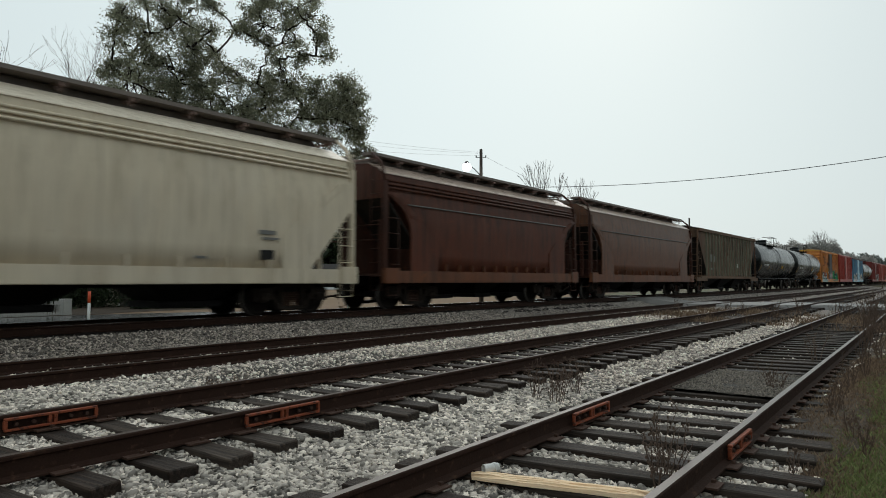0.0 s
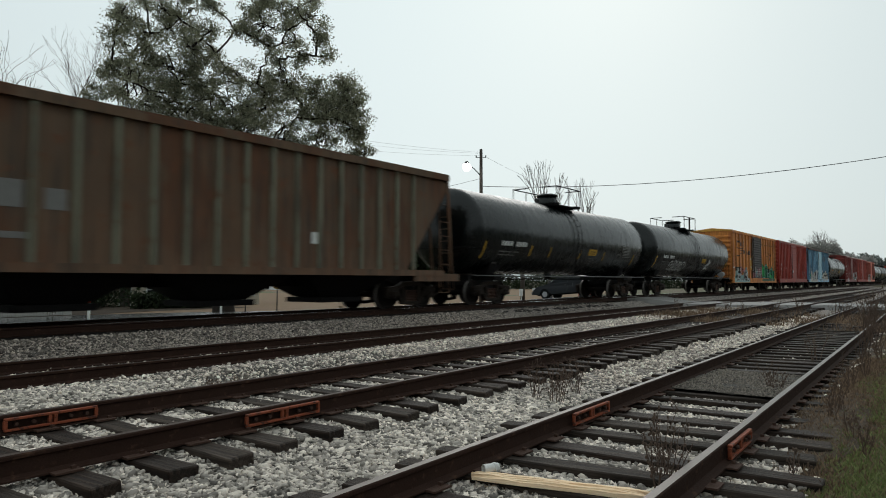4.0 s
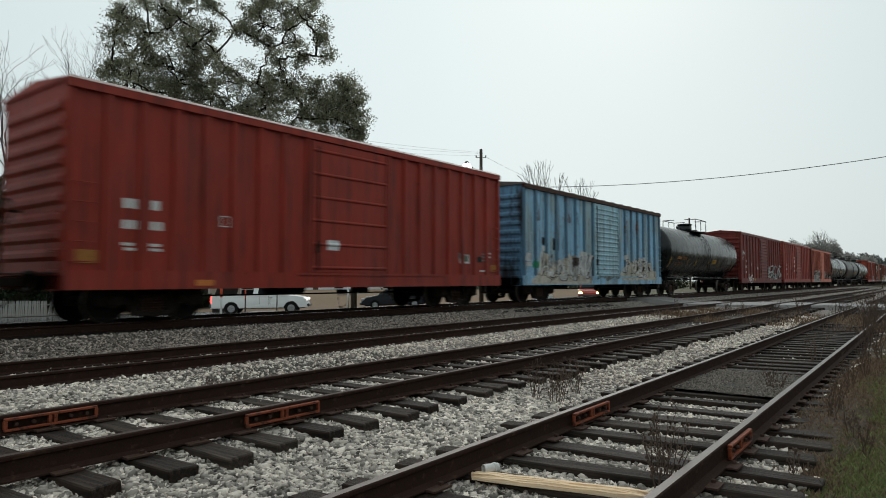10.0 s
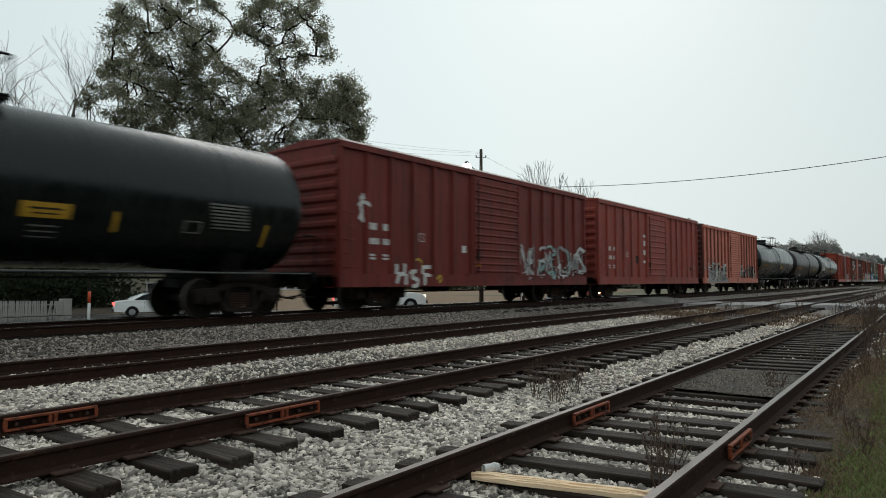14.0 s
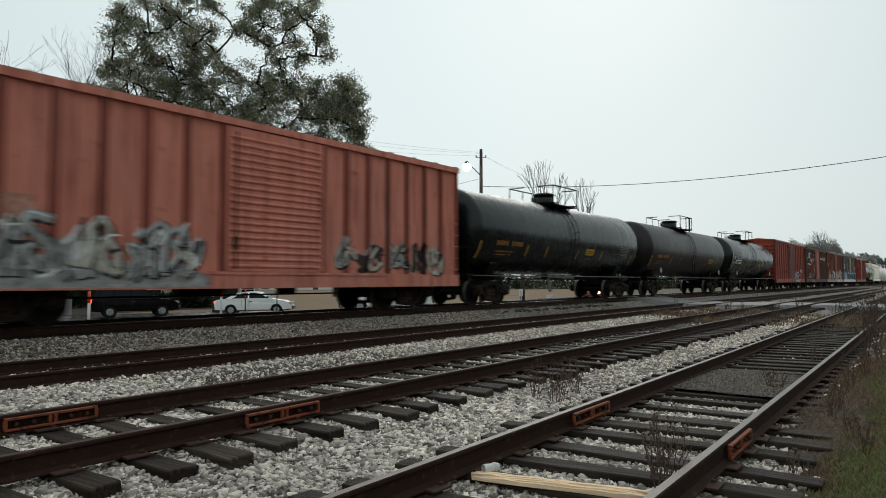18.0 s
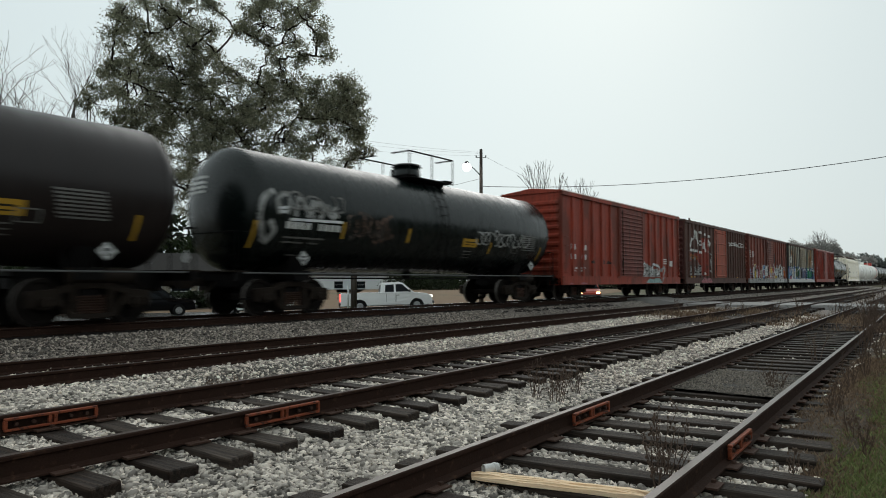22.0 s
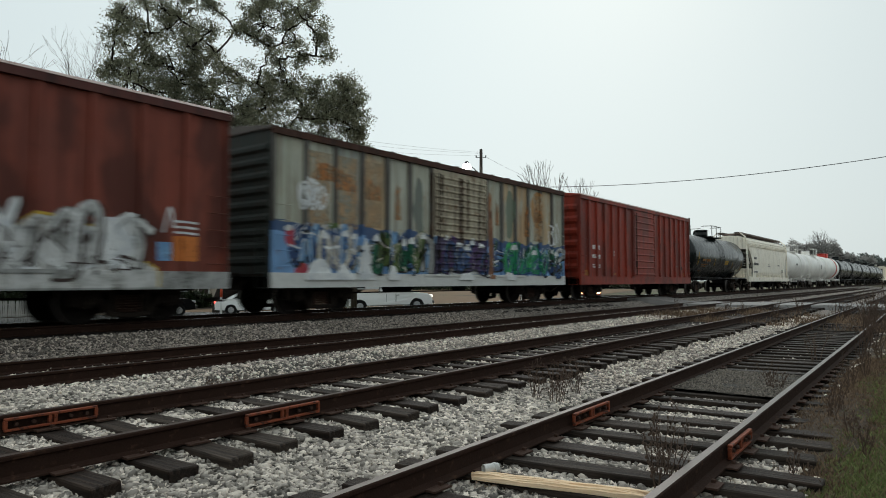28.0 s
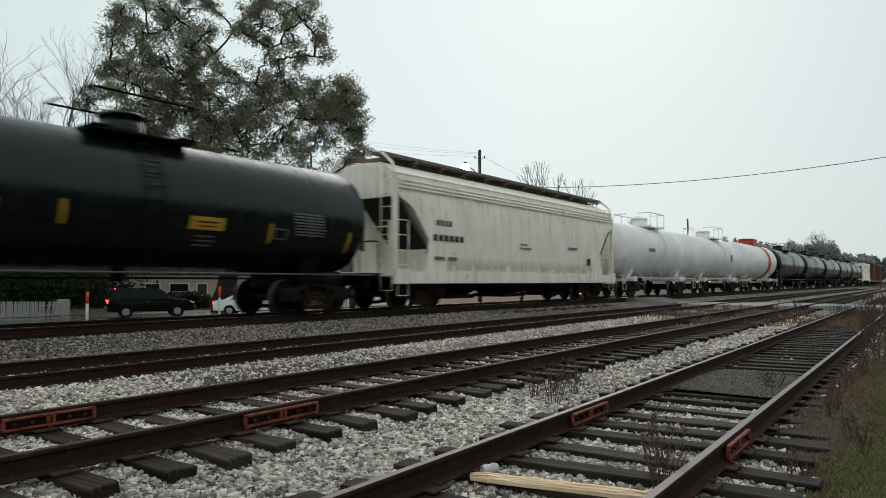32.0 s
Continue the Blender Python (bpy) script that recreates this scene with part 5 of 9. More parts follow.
    # stripes and stencils, bent to the shell
    def patch(x, ang, w, h, m, label):
        bm = bmesh.new()
        n = 4
        v = [[bm.verts.new((x + sx * w / 2, -(radius + 0.008) * math.cos(a), axis_z + (radius + 0.008) * math.sin(a))) for a in (ang + h / radius * (i / n - 0.5) for i in range(n + 1))] for sx in (-1, 1)]
        for i in range(n):
            bm.faces.new((v[0][i], v[1][i], v[1][i + 1], v[0][i + 1]))
        part(label, bm, m, car)
    for x, ang, w, h, m, label in marks:
        patch(x, radians(ang), w, h, M[m], label)
    for x, z, h in stripes or ():
        patch(x, math.asin((z - axis_z) / radius), 0.085, h, M["yellow_mark"], "reflector_stripe")
    for s in (-1, 1) if placards else ():
        for place in (pose(s * (half - 1.85), -1.50, 1.46), pose(s * (half + 0.16), 0.6, 1.46, 0, 0, 90)):
            bm = bmesh.new()
            add_prism(bm, [(-0.19, 0), (0, -0.19), (0.19, 0), (0, 0.19)], -0.006, 0.006, "y")
            bm.transform(place)
            part("hazard_placard", bm, M["chrome_spray"], car, "white diamond placard on a bracket")
            bm = boxes(((0, -0.008, 0.03), (0.12, 0.008, 0.05)), ((0, -0.008, -0.06), (0.07, 0.008, 0.07)), ((0, 0.02, -0.27), (0.03, 0.02, 0.30)))
            bm.transform(place)
            part("placard_bracket", bm, M["under"], car)
    bm = bmesh.new()
    add_tube(bm, [(half - 2.4, -1.05, 0.98), (half - 1.1, -1.05, 0.98)], 0.16, 12)
    part("brake_cylinder", bm, rail_mat if rail_mat != M["under"] else M["steel_dark"], car)
    bm = bmesh.new()
    add_tube(bm, [(0.0, 0, axis_z - radius + 0.05), (0.0, 0, axis_z - radius - 0.22)], 0.16, 12)
    add_tube(bm, [(-half + 3, -0.3, 0.95), (half - 3, -0.3, 0.95)], 0.025, 5)
    part("bottom_outlet", bm, M["under"], car)
    running_gear(car, length, 1.9)
    return car


def round_hopper(label, front, rear, mat, end_mat, marks=(), height=4.62, sill_mat=None, bays=3, trim=None, roof_mat=None, beads=(0.62, 0.74, 0.86), crease=False,
                 cut=((0.24, 3.42), (0.55, 3.25), (0.95, 2.98), (1.18, 2.60), (1.24, 2.20), (1.20, 1.10)), slope=((0.55, 3.27), (0.95, 3.00), (1.20, 2.62), (1.60, 2.05))):
    """A covered hopper with curved sides, cut-away ends and a roof walk."""
    car, length = start_car("covered_hopper", label, "hopper car", front, rear)
    half = length / 2
    eave = height - 1.15                     # foot of the end panel, head of the slope sheet
    top = [(-0.0, height), (0.72, height - 0.05), (1.36, height - 0.40), (1.39, height - 0.62), (1.46, height - 1.0), (1.545, height - 1.7)]
    bm = bmesh.new()
    stations = [(-half + 0.22, eave), *((-half + x, min(z, eave - 0.02)) for x, z in slope), (-half + 2.45, 1.12)]
    stations += [(-half * 0.33, 1.12), (half * 0.33, 1.12)] + [(-x, z) for x, z in reversed(stations)]
    rings = []
    for x, zb in stations:
        side = top + [(1.545 - 0.02 * i, (height - 1.7) + (zb - (height - 1.7)) * i / 3) for i in (1, 2, 3)]
        side = [(y, max(z, zb + 0.02 * (len(side) - i))) for i, (y, z) in enumerate(side)]
        # pale edge colour stands in for the sky's glint along wet roofs
        loop = side + [(-y, z) for y, z in reversed(side[1:])]
        rings.append([bm.verts.new((x, y, z)) for y, z in loop])
    k = len(rings[0])
    for a, b in zip(rings, rings[1:]):
        for j in range(k):
            f = bm.faces.new((a[j], a[(j + 1) % k], b[(j + 1) % k], b[j]))
            f.smooth = 2 < j < 8 or 8 < j < k - 3
    bm.faces.new(rings[0])
    bm.faces.new(rings[-1])
    part("body", bm, mat, car)
    # wet roof sheets on both shoulders, a little proud; roof_mat carries painted sky sheen
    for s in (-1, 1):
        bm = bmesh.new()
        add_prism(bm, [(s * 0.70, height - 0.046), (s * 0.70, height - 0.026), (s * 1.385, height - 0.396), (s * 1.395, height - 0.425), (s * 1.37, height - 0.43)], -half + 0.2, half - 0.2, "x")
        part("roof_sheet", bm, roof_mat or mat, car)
    for s in (-1, 1):
        # long beads under the eave, and a crease lower down
        for i, d in enumerate(beads):
            bm = bmesh.new()
            add_tube(bm, [(-half + 0.3, s * (1.405 + 0.045 * i), height - d), (half - 0.3, s * (1.405 + 0.045 * i), height - d)], 0.035, 6)
            part("bead", bm, trim or mat, car)
        if crease:
            bm = bmesh.new()
            add_tube(bm, [(-half + 1.1, s * 1.525, height - 1.30), (half - 1.1, s * 1.525, height - 1.30)], 0.024, 6)
            part("crease", bm, M["grey_mark"], car)
        part("side_sill", boxes(((0, s * 1.50, 1.0), (length, 0.13, 0.36)), ((0, s * 1.46, 0.83), (length - 0.2, 0.16, 0.05))), sill_mat or mat, car)
        for e in (-1, 1):
            part("sill_end", boxes(((e * (half - 0.35), s * 1.52, 1.03), (0.62, 0.14, 0.46))), sill_mat or mat, car)
            # lower corner of the side sheet, in front of the slope
            bm = bmesh.new()
            o = [(0.24, eave + 0.05), *cut, (2.60, 1.10), (2.60, 2.00), (1.50, 2.95), (0.60, eave + 0.05)]
            add_prism(bm, [(e * (half - x), z) for x, z in o], s * 1.50, s * 1.535, "y")
            part("side_sheet_corner", bm, mat, car)
        for i in range(10):
            x = -half + 3.0 + (length - 6.0) * i / 9
            part("sill_bracket", boxes(((x, s * 1.53, 1.28), (0.05, 0.10, 0.26))), sill_mat or mat, car)
    # roof walk and hatches
    bm = boxes(((0, -0.66, height + 0.24), (length - 0.3, 0.46, 0.09)), ((0, 0.66, height + 0.24), (length - 0.3, 0.46, 0.09)))
    part("roof_walk", bm, M["walk"], car)
    bm = boxes(((0, 0, height + 0.10), (length - 1.2, 0.92, 0.22)))
    bevel_all(bm, 0.04)
    part("trough_hatch", bm, M["walk"], car)
    for i in range(12):
        x = -half + 0.4 + (length - 0.8) * i / 11
        bm = boxes(((x, 0, height + 0.12), (0.06, 1.9, 0.06)), ((x, -0.8, height + 0.14), (0.05, 0.05, 0.28)), ((x, 0.8, height + 0.14), (0.05, 0.05, 0.28)))
        part("walk_bracket", bm, trim or M["bracket"], car)
    for i in range(8):
        x = -half + 1.6 + (length - 3.2) * i / 7
        bm = boxes(((x, 0, height + 0.12), (1.25, 0.72, 0.2)))
        bevel_all(bm, 0.03)
        part("hatch", bm, mat, car)
    # ends: corner posts, upper panel, slope sheet, centre web, ladders, platform
    for s in (-1, 1):
        for y in (-1.44, 1.44):
            bm = boxes(((s * (half - 0.13), y, (1.0 + eave + 0.5) / 2), (0.16, 0.12, eave + 0.5 - 1.0)))
            add_tube(bm, [(s * (half - 0.13), y, eave + 0.48), (s * (half - 0.16), y * 0.90, height - 0.12), (s * (half - 0.16), y * 0.60, height + 0.24)], 0.05, 6)
            part("end_post", bm, end_mat, car)
        bm = bmesh.new()
        add_prism(bm, [(-1.40, eave), (1.40, eave), (1.40, height - 0.66), (1.10, height - 0.22), (0, height - 0.03), (-1.10, height - 0.22), (-1.40, height - 0.66)], s * (half - 0.14), s * (half - 0.22), "x")
        part("end_panel", bm, mat, car)
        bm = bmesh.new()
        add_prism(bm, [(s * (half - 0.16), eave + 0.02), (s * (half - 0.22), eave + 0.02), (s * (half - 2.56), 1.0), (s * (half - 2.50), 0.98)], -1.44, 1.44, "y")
        part("slope_sheet", bm, P["slope_shade"], car)
        bm = bmesh.new()
        add_prism(bm, [(s * (half - 0.32), 1.08), (s * (half - 0.32), 3.12), (s * (half - 2.35), 1.08)], -0.03, 0.03, "y")
        add_prism(bm, [(-1.42, 1.08), (1.42, 1.08), (1.42, 1.90), (-1.42, 1.90)], s * (half - 1.62), s * (half - 1.66), "x")
        add_box(bm, (s * (half - 1.2), 0, 1.06), (2.4, 2.9, 0.06))
        for y in (-0.75, 0.75):
            add_box(bm, (s * (half - 0.70), y, 1.9), (0.10, 0.12, 1.75))
        part("end_web", bm, end_mat, car)
        ladder(car, s * (half - 0.04), -1.18, 0.6, height - 0.2, end_mat, 0.46, 0.4, True)
        ladder(car, s * (half - 0.42), -1.52, 0.45, 2.75, end_mat, 0.5, 0.4)
        bm = bmesh.new()
        add_tube(bm, [(s * (half - 0.1), -1.3, 2.55), (s * (half - 0.1), 1.3, 2.55)], 0.02, 5)
        add_tube(bm, [(s * (half - 0.1), -1.3, 2.1), (s * (half - 0.1), 1.3, 2.1)], 0.02, 5)
        part("hand_rail", bm, end_mat, car)
    hopper_bays(car, length, bays, M["under"])
    bars(car, -1.552, marks)
    running_gear(car, length, 1.9)
    return car


def hopper_bays(car, length, bays, mat):
    span = (length - 5.4) / bays
    for i in range(bays):
        x = -length / 2 + 2.7 + span * (i + 0.5)
        bm = bmesh.new()
        lo, hi = [], []
        for sx, sy in ((-1, -1), (1, -1), (1, 1), (-1, 1)):
            hi.append(bm.verts.new((x + sx * span * 0.49, sy * 1.35, 1.15)))
            lo.append(bm.verts.new((x + sx * span * 0.17, sy * 0.62, 0.42)))
        for a in range(4):
            bm.faces.new((lo[a], lo[(a + 1) % 4], hi[(a + 1) % 4], hi[a]))
        bm.faces.new(lo[::-1])
        bm.faces.new(hi)
        add_box(bm, (x, 0, 0.34), (span * 0.42, 1.5, 0.14))
        part("discharge_bay", bm, mat, car)
    bm = boxes(((0, 0, 0.88), (length - 0.3, 0.5, 0.3)))
    part("center_sill", bm, mat, car)


def ribbed_hopper(label, front, rear, mat, post_mat, marks=(), height=4.33, posts=17):
    car, length = start_car("covered_hopper", label, "hopper car", front, rear)
    half = length / 2
    bm = bmesh.new()
    o = [(-half + 0.6, height - 0.55), (-half + 0.6, height), (half - 0.6, height), (half - 0.6, height - 0.55), (half - 2.5, 1.3), (half - 2.5, 1.15), (-half + 2.5, 1.15), (-half + 2.5, 1.3)]
    add_prism(bm, o, -1.44, 1.44, "y")
    part("body", bm, mat, car)
    for s in (-1, 1):
        for i in range(posts):
            x = -half + 2.3 + (length - 4.6) * i / (posts - 1)
            zb = 1.15
            bm = bmesh.new()
            add_prism(bm, [(x - 0.06, s * 1.438), (x - 0.04, s * 1.53), (x + 0.04, s * 1.53), (x + 0.06, s * 1.438)], zb, height - 0.14, "z")
            part("post", bm, post_mat, car)
        part("side_sill", boxes(((0, s * 1.49, 1.12), (length - 1.6, 0.12, 0.18))), mat, car)
        part("top_chord", boxes(((0, s * 1.50, height - 0.08), (length - 1.1, 0.14, 0.16))), mat, car)
        for x in (-half + 0.12, half - 0.12):
            part("sill_end", boxes(((x + (1.0 if x < 0 else -1.0), s * 1.48, 0.98), (2.3, 0.10, 0.24))), mat, car)
    for s in (-1, 1):
        part("end_panel", boxes(((s * (half - 0.56), 0, height - 0.30), (0.08, 2.9, 0.56))), mat, car)
        bm = bmesh.new()
        for y in (-1.44, -0.6, 0.6, 1.44):
            add_tube(bm, [(s * (half - 0.25), y, 1.0), (s * (half - 0.55), y, height - 0.1)], 0.05, 5)
        part("end_post", bm, mat, car)
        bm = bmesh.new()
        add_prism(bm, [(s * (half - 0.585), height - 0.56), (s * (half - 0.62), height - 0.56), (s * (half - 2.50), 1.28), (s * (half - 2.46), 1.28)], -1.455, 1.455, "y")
        part("slope_sheet", bm, P["slope_shade"], car)
        ladder(car, s * (half - 0.14), -1.2, 0.6, height - 0.1, mat, 0.46, 0.4, True, -s * 0.3)
        ladder(car, s * (half - 0.75), -1.50, 0.5, 2.8, mat, 0.5, 0.4)
        part("end_platform", boxes(((s * (half - 0.7), 0, 1.06), (1.6, 2.9, 0.06))), mat, car)
    part("roof", boxes(((0, 0, height + 0.03), (length - 1.0, 3.02, 0.06))), mat, car)
    part("roof_walk", boxes(((0, -0.6, height + 0.20), (length - 0.4, 0.4, 0.05)), ((0, 0.6, height + 0.20), (length - 0.4, 0.4, 0.05))), M["steel_dark"], car)
    for i in range(6):
        x = -half + 2.0 + (length - 4.0) * i / 5
        part("hatch", boxes(((x, 0, height + 0.13), (1.5, 0.7, 0.16))), mat, car)
    hopper_bays(car, length, 3, M["under"])
    bars(car, -1.446, marks)
    running_gear(car, length, 1.9)
    return car

# ---- the cars in order ----
WHITE, GREY, BLACK = (0.62, 0.63, 0.60), (0.30, 0.31, 0.31), (0.015, 0.015, 0.016)
P = {}
P["cream"] = paint("cream_hopper_paint", (0.52, 0.445, 0.335), (0.30, 0.18, 0.09), 0.12, 0.12, 0.55, dirt=(0.43, 0.36, 0.26))
P["cream2"] = paint("pale_grey_hopper_paint", (0.84, 0.785, 0.675), (0.40, 0.21, 0.07), 0.3, 0.12, 0.6, streaks=0.12, dirt=(0.72, 0.66, 0.55))
P["brown1"] = paint("red_brown_hopper_paint", (0.058, 0.021, 0.013), (0.15, 0.038, 0.014), 0.5, 0.35, 0.55, streaks=0.35, dirt=(0.020, 0.012, 0.009), tide=(0.3, 4.0, (0.125, 0.030, 0.012), 0.8))
# pale base colours stand in for sky sheen on the wet roofs
P["wet_roof_sheen"] = paint("wet_brown_sheen_paint", (0.36, 0.28, 0.23), (0.16, 0.09, 0.05), 0.3, 0.3, 0.25, dirt=(0.14, 0.09, 0.06))
P["wet_cream_sheen"] = paint("wet_cream_sheen_paint", (0.60, 0.53, 0.43), (0.30, 0.18, 0.09), 0.15, 0.15, 0.3, dirt=(0.40, 0.315, 0.22))
P["brown2"] = paint("faded_brown_hopper_paint", (0.086, 0.043, 0.027), (0.19, 0.062, 0.022), 0.5, 0.3, 0.45, streaks=0.35, dirt=(0.034, 0.022, 0.016), tide=(0.2, 4.0, (0.150, 0.046, 0.017), 0.85))
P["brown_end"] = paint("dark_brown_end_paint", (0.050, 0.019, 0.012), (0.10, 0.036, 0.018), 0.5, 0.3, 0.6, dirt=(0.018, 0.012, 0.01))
# near-black colour stands for the shade under the hopper ends
P["slope_shade"] = paint("shaded_slope_sheet_paint", (0.020, 0.017, 0.014), (0.05, 0.025, 0.015), 0.4, 0.3, 0.7, dirt=(0.010, 0.010, 0.009))
P["olive"] = paint("grey_brown_hopper_paint", (0.095, 0.060, 0.037), (0.13, 0.052, 0.026), 0.7, 0.35, 0.7, patches=(0.10, 0.047, 0.025), tide=(0.4, 2.9, (0.19, 0.11, 0.07), 0.6))
P["olive_post"] = paint("worn_green_post_paint", (0.150, 0.150, 0.108), (0.12, 0.065, 0.038), 0.8, 0.3, 0.7)
DIM = (0.07, 0.045, 0.03)
P["orange"] = paint("yellow_orange_boxcar_paint", (0.54, 0.205, 0.050), (0.16, 0.055, 0.022), 0.75, 0.35, 0.6, streaks=0.4, dirt=(0.22, 0.075, 0.030), patches=(0.44, 0.15, 0.05),
                    letters=((1.9, 7.2, 3.98, 4.08, DIM), (4.0, 5.2, 3.0, 3.1, DIM)))
P["orange_door"] = paint("grimy_boxcar_door_paint", (0.052, 0.046, 0.042), (0.10, 0.05, 0.035), 0.6, 0.3, 0.6,
                         tags=((-3, 3, 1.0, 2.0, ((0.42, 0.10, 0.12), (0.45, 0.45, 0.44), (0.10, 0.09, 0.09)), (0.07, 0.05, 0.05), 0.6),))
P["red7"] = paint("red_boxcar_paint", (0.250, 0.031, 0.020), (0.11, 0.03, 0.02), 0.2, 0.15, 0.5, dirt=(0.11, 0.028, 0.022))
P["blue_door"] = paint("pale_blue_door_paint", (0.30, 0.48, 0.56), (0.20, 0.12, 0.08), 0.5, 0.2, 0.6, streaks=0.4, dirt=(0.12, 0.13, 0.13))
# blue end paint darkened for the shade in the gap between cars
P["blue_end"] = paint("gap_shaded_blue_end_paint", (0.11, 0.24, 0.37), (0.06, 0.045, 0.04), 0.6, 0.35, 0.6, streaks=0.6, dirt=(0.025, 0.03, 0.035), patches=(0.035, 0.045, 0.055))
P["blue"] = paint("faded_blue_boxcar_paint", (0.225, 0.43, 0.59), (0.20, 0.11, 0.07), 0.55, 0.2, 0.6, streaks=0.4, patches=(0.32, 0.45, 0.49),
                  tags=((-1.1, 1.6, 1.0, 1.75, ((0.16, 0.36, 0.36), (0.20, 0.30, 0.30), (0.33, 0.31, 0.28), (0.22, 0.40, 0.36)), (0.10, 0.09, 0.09), 0.5),), dirt=(0.10, 0.10, 0.10))
P["maroon"] = paint("maroon_boxcar_paint", (0.150, 0.025, 0.020), (0.07, 0.025, 0.018), 0.3, 0.25, 0.5, dirt=(0.060, 0.022, 0.018))
P["red11"] = paint("faded_red_boxcar_paint", (0.265, 0.050, 0.036), (0.13, 0.04, 0.03), 0.25, 0.2, 0.55, dirt=(0.10, 0.045, 0.04))
P["salmon"] = paint("sun_bleached_red_boxcar_paint", (0.52, 0.185, 0.130), (0.20, 0.050, 0.032), 0.40, 0.2, 0.65, dirt=(0.30, 0.085, 0.062))
P["red16"] = paint("brick_red_boxcar_paint", (0.270, 0.043, 0.024), (0.11, 0.03, 0.018), 0.25, 0.22, 0.5, dirt=(0.12, 0.028, 0.018), patches=(0.165, 0.040, 0.025), streaks=0.25)
P["door16"] = paint("dirty_red_door_paint", (0.165, 0.050, 0.040), (0.08, 0.04, 0.035), 0.5, 0.35, 0.6, dirt=(0.045, 0.033, 0.030))
RED17 = (0.27, 0.045, 0.03)
P["brown17"] = paint("dark_brown_boxcar_paint", (0.092, 0.046, 0.037), (0.10, 0.040, 0.027), 0.35, 0.3, 0.6, dirt=(0.045, 0.028, 0.023),
                     letters=((-6.75, -6.10, 2.13, 2.67, RED17), (-5.85, -5.15, 2.20, 2.64, RED17), (-5.00, -4.22, 1.30, 2.85, RED17), (-4.13, -3.21, 1.20, 3.75, RED17), (-3.18, -2.28, 1.20, 3.75, RED17)),
                     bands=())
P["door17"] = paint("repainted_red_door_paint", (0.330, 0.068, 0.036), (0.12, 0.04, 0.03), 0.3, 0.2, 0.55)
P["brown18"] = paint("red_brown_boxcar_paint", (0.185, 0.047, 0.031), (0.11, 0.038, 0.026), 0.4, 0.3, 0.55, dirt=(0.10, 0.032, 0.023), patches=(0.10, 0.029, 0.021))
MURAL = dict(bands=((2.36, (0.05, 0.10, 0.22)), (2.10, (0.20, 0.36, 0.60)), (1.02, (0.66, 0.68, 0.69))),
             shapes=((-7.05, 1.98, 0.15, 0.26, (0.42, 0.03, 0.03)), (-6.75, 1.55, 0.11, 0.42, (0.60, 0.60, 0.60)), (-6.75, 1.12, 0.2, 0.2, (0.42, 0.03, 0.03)), (-7.1, 2.2, 0.12, 0.08, WHITE),
                     (5.5, 3.70, 0.50, 0.78, (0.42, 0.21, 0.07)), (5.5, 3.66, 0.28, 0.48, (0.36, 0.25, 0.15)), (2.02, 2.2, 0.20, 1.9, (0.30, 0.11, 0.035)), (3.4, 3.4, 0.30, 0.9, (0.16, 0.20, 0.15)), (-2.0, 3.2, 0.25, 0.9, (0.16, 0.18, 0.16))))
P["grey19"] = paint("bare_grey_boxcar_paint", (0.40, 0.42, 0.36), (0.34, 0.14, 0.055), 0.4, 0.25, 0.65, bays=(1.04, ((0.44, 0.45, 0.38), (0.48, 0.33, 0.19), (0.42, 0.43, 0.35), (0.49, 0.37, 0.23), (0.34, 0.39, 0.365))), dirt=(0.20, 0.17, 0.13), **MURAL)
P["door19"] = paint("stained_grey_door_paint", (0.36, 0.32, 0.24), (0.15, 0.07, 0.03), 0.7, 0.3, 0.65, dirt=(0.075, 0.055, 0.04), bands=((2.30, (0.055, 0.045, 0.11)), (1.2, (0.62, 0.64, 0.65))))
# end paint darkened to stand for the shadow under its ribs
P["dark_end"] = paint("rib_shaded_green_grey_paint", (0.030, 0.039, 0.036), (0.05, 0.032, 0.02), 0.4, 0.3, 0.6)
P["dark_red_end"] = paint("dark_red_end_paint", (0.085, 0.030, 0.026), (0.10, 0.04, 0.03), 0.4, 0.3, 0.6, dirt=(0.025, 0.018, 0.017))
P["salmon_post"] = paint("rust_stained_post_paint", (0.22, 0.055, 0.038), (0.13, 0.04, 0.025), 0.5, 0.3, 0.65)
P["grey_post"] = paint("dark_stained_post_paint", (0.105, 0.100, 0.092), (0.07, 0.04, 0.026), 0.6, 0.3, 0.65, **MURAL)
P["blue_post"] = paint("stained_blue_post_paint", (0.075, 0.165, 0.24), (0.12, 0.06, 0.035), 0.7, 0.3, 0.65)
P["orange_post"] = paint("rusty_orange_post_paint", (0.36, 0.13, 0.03), (0.10, 0.04, 0.02), 0.7, 0.3, 0.65)
P["red20"] = paint("bright_red_boxcar_paint", (0.240, 0.030, 0.016), (0.10, 0.025, 0.016), 0.3, 0.3, 0.45, dirt=(0.11, 0.026, 0.018), patches=(0.17, 0.034, 0.024))
P["roof"] = dull("galvanised_roof", (0.10, 0.085, 0.075), 0.6, 0.4, 2, 0.2, 0.0, (0.10, 0.05, 0.035), 0.4)
P["yellow_roof"] = paint("yellow_roof_paint", (0.50, 0.26, 0.05), (0.14, 0.06, 0.03), 0.4, 0.2, 0.6)
T = {}
T["black"] = tank_paint("black_tank_paint", (0.0030, 0.0046, 0.0044), 0.22, (0.045, 0.05, 0.048), 0.08)
T["green"] = tank_paint("green_black_tank_paint", (0.0022, 0.0052, 0.0046), 0.22, (0.030, 0.042, 0.040), 0.05)
T["brown"] = tank_paint("brown_black_tank_paint", (0.0135, 0.0085, 0.0080), 0.36, (0.050, 0.036, 0.032), 0.14)
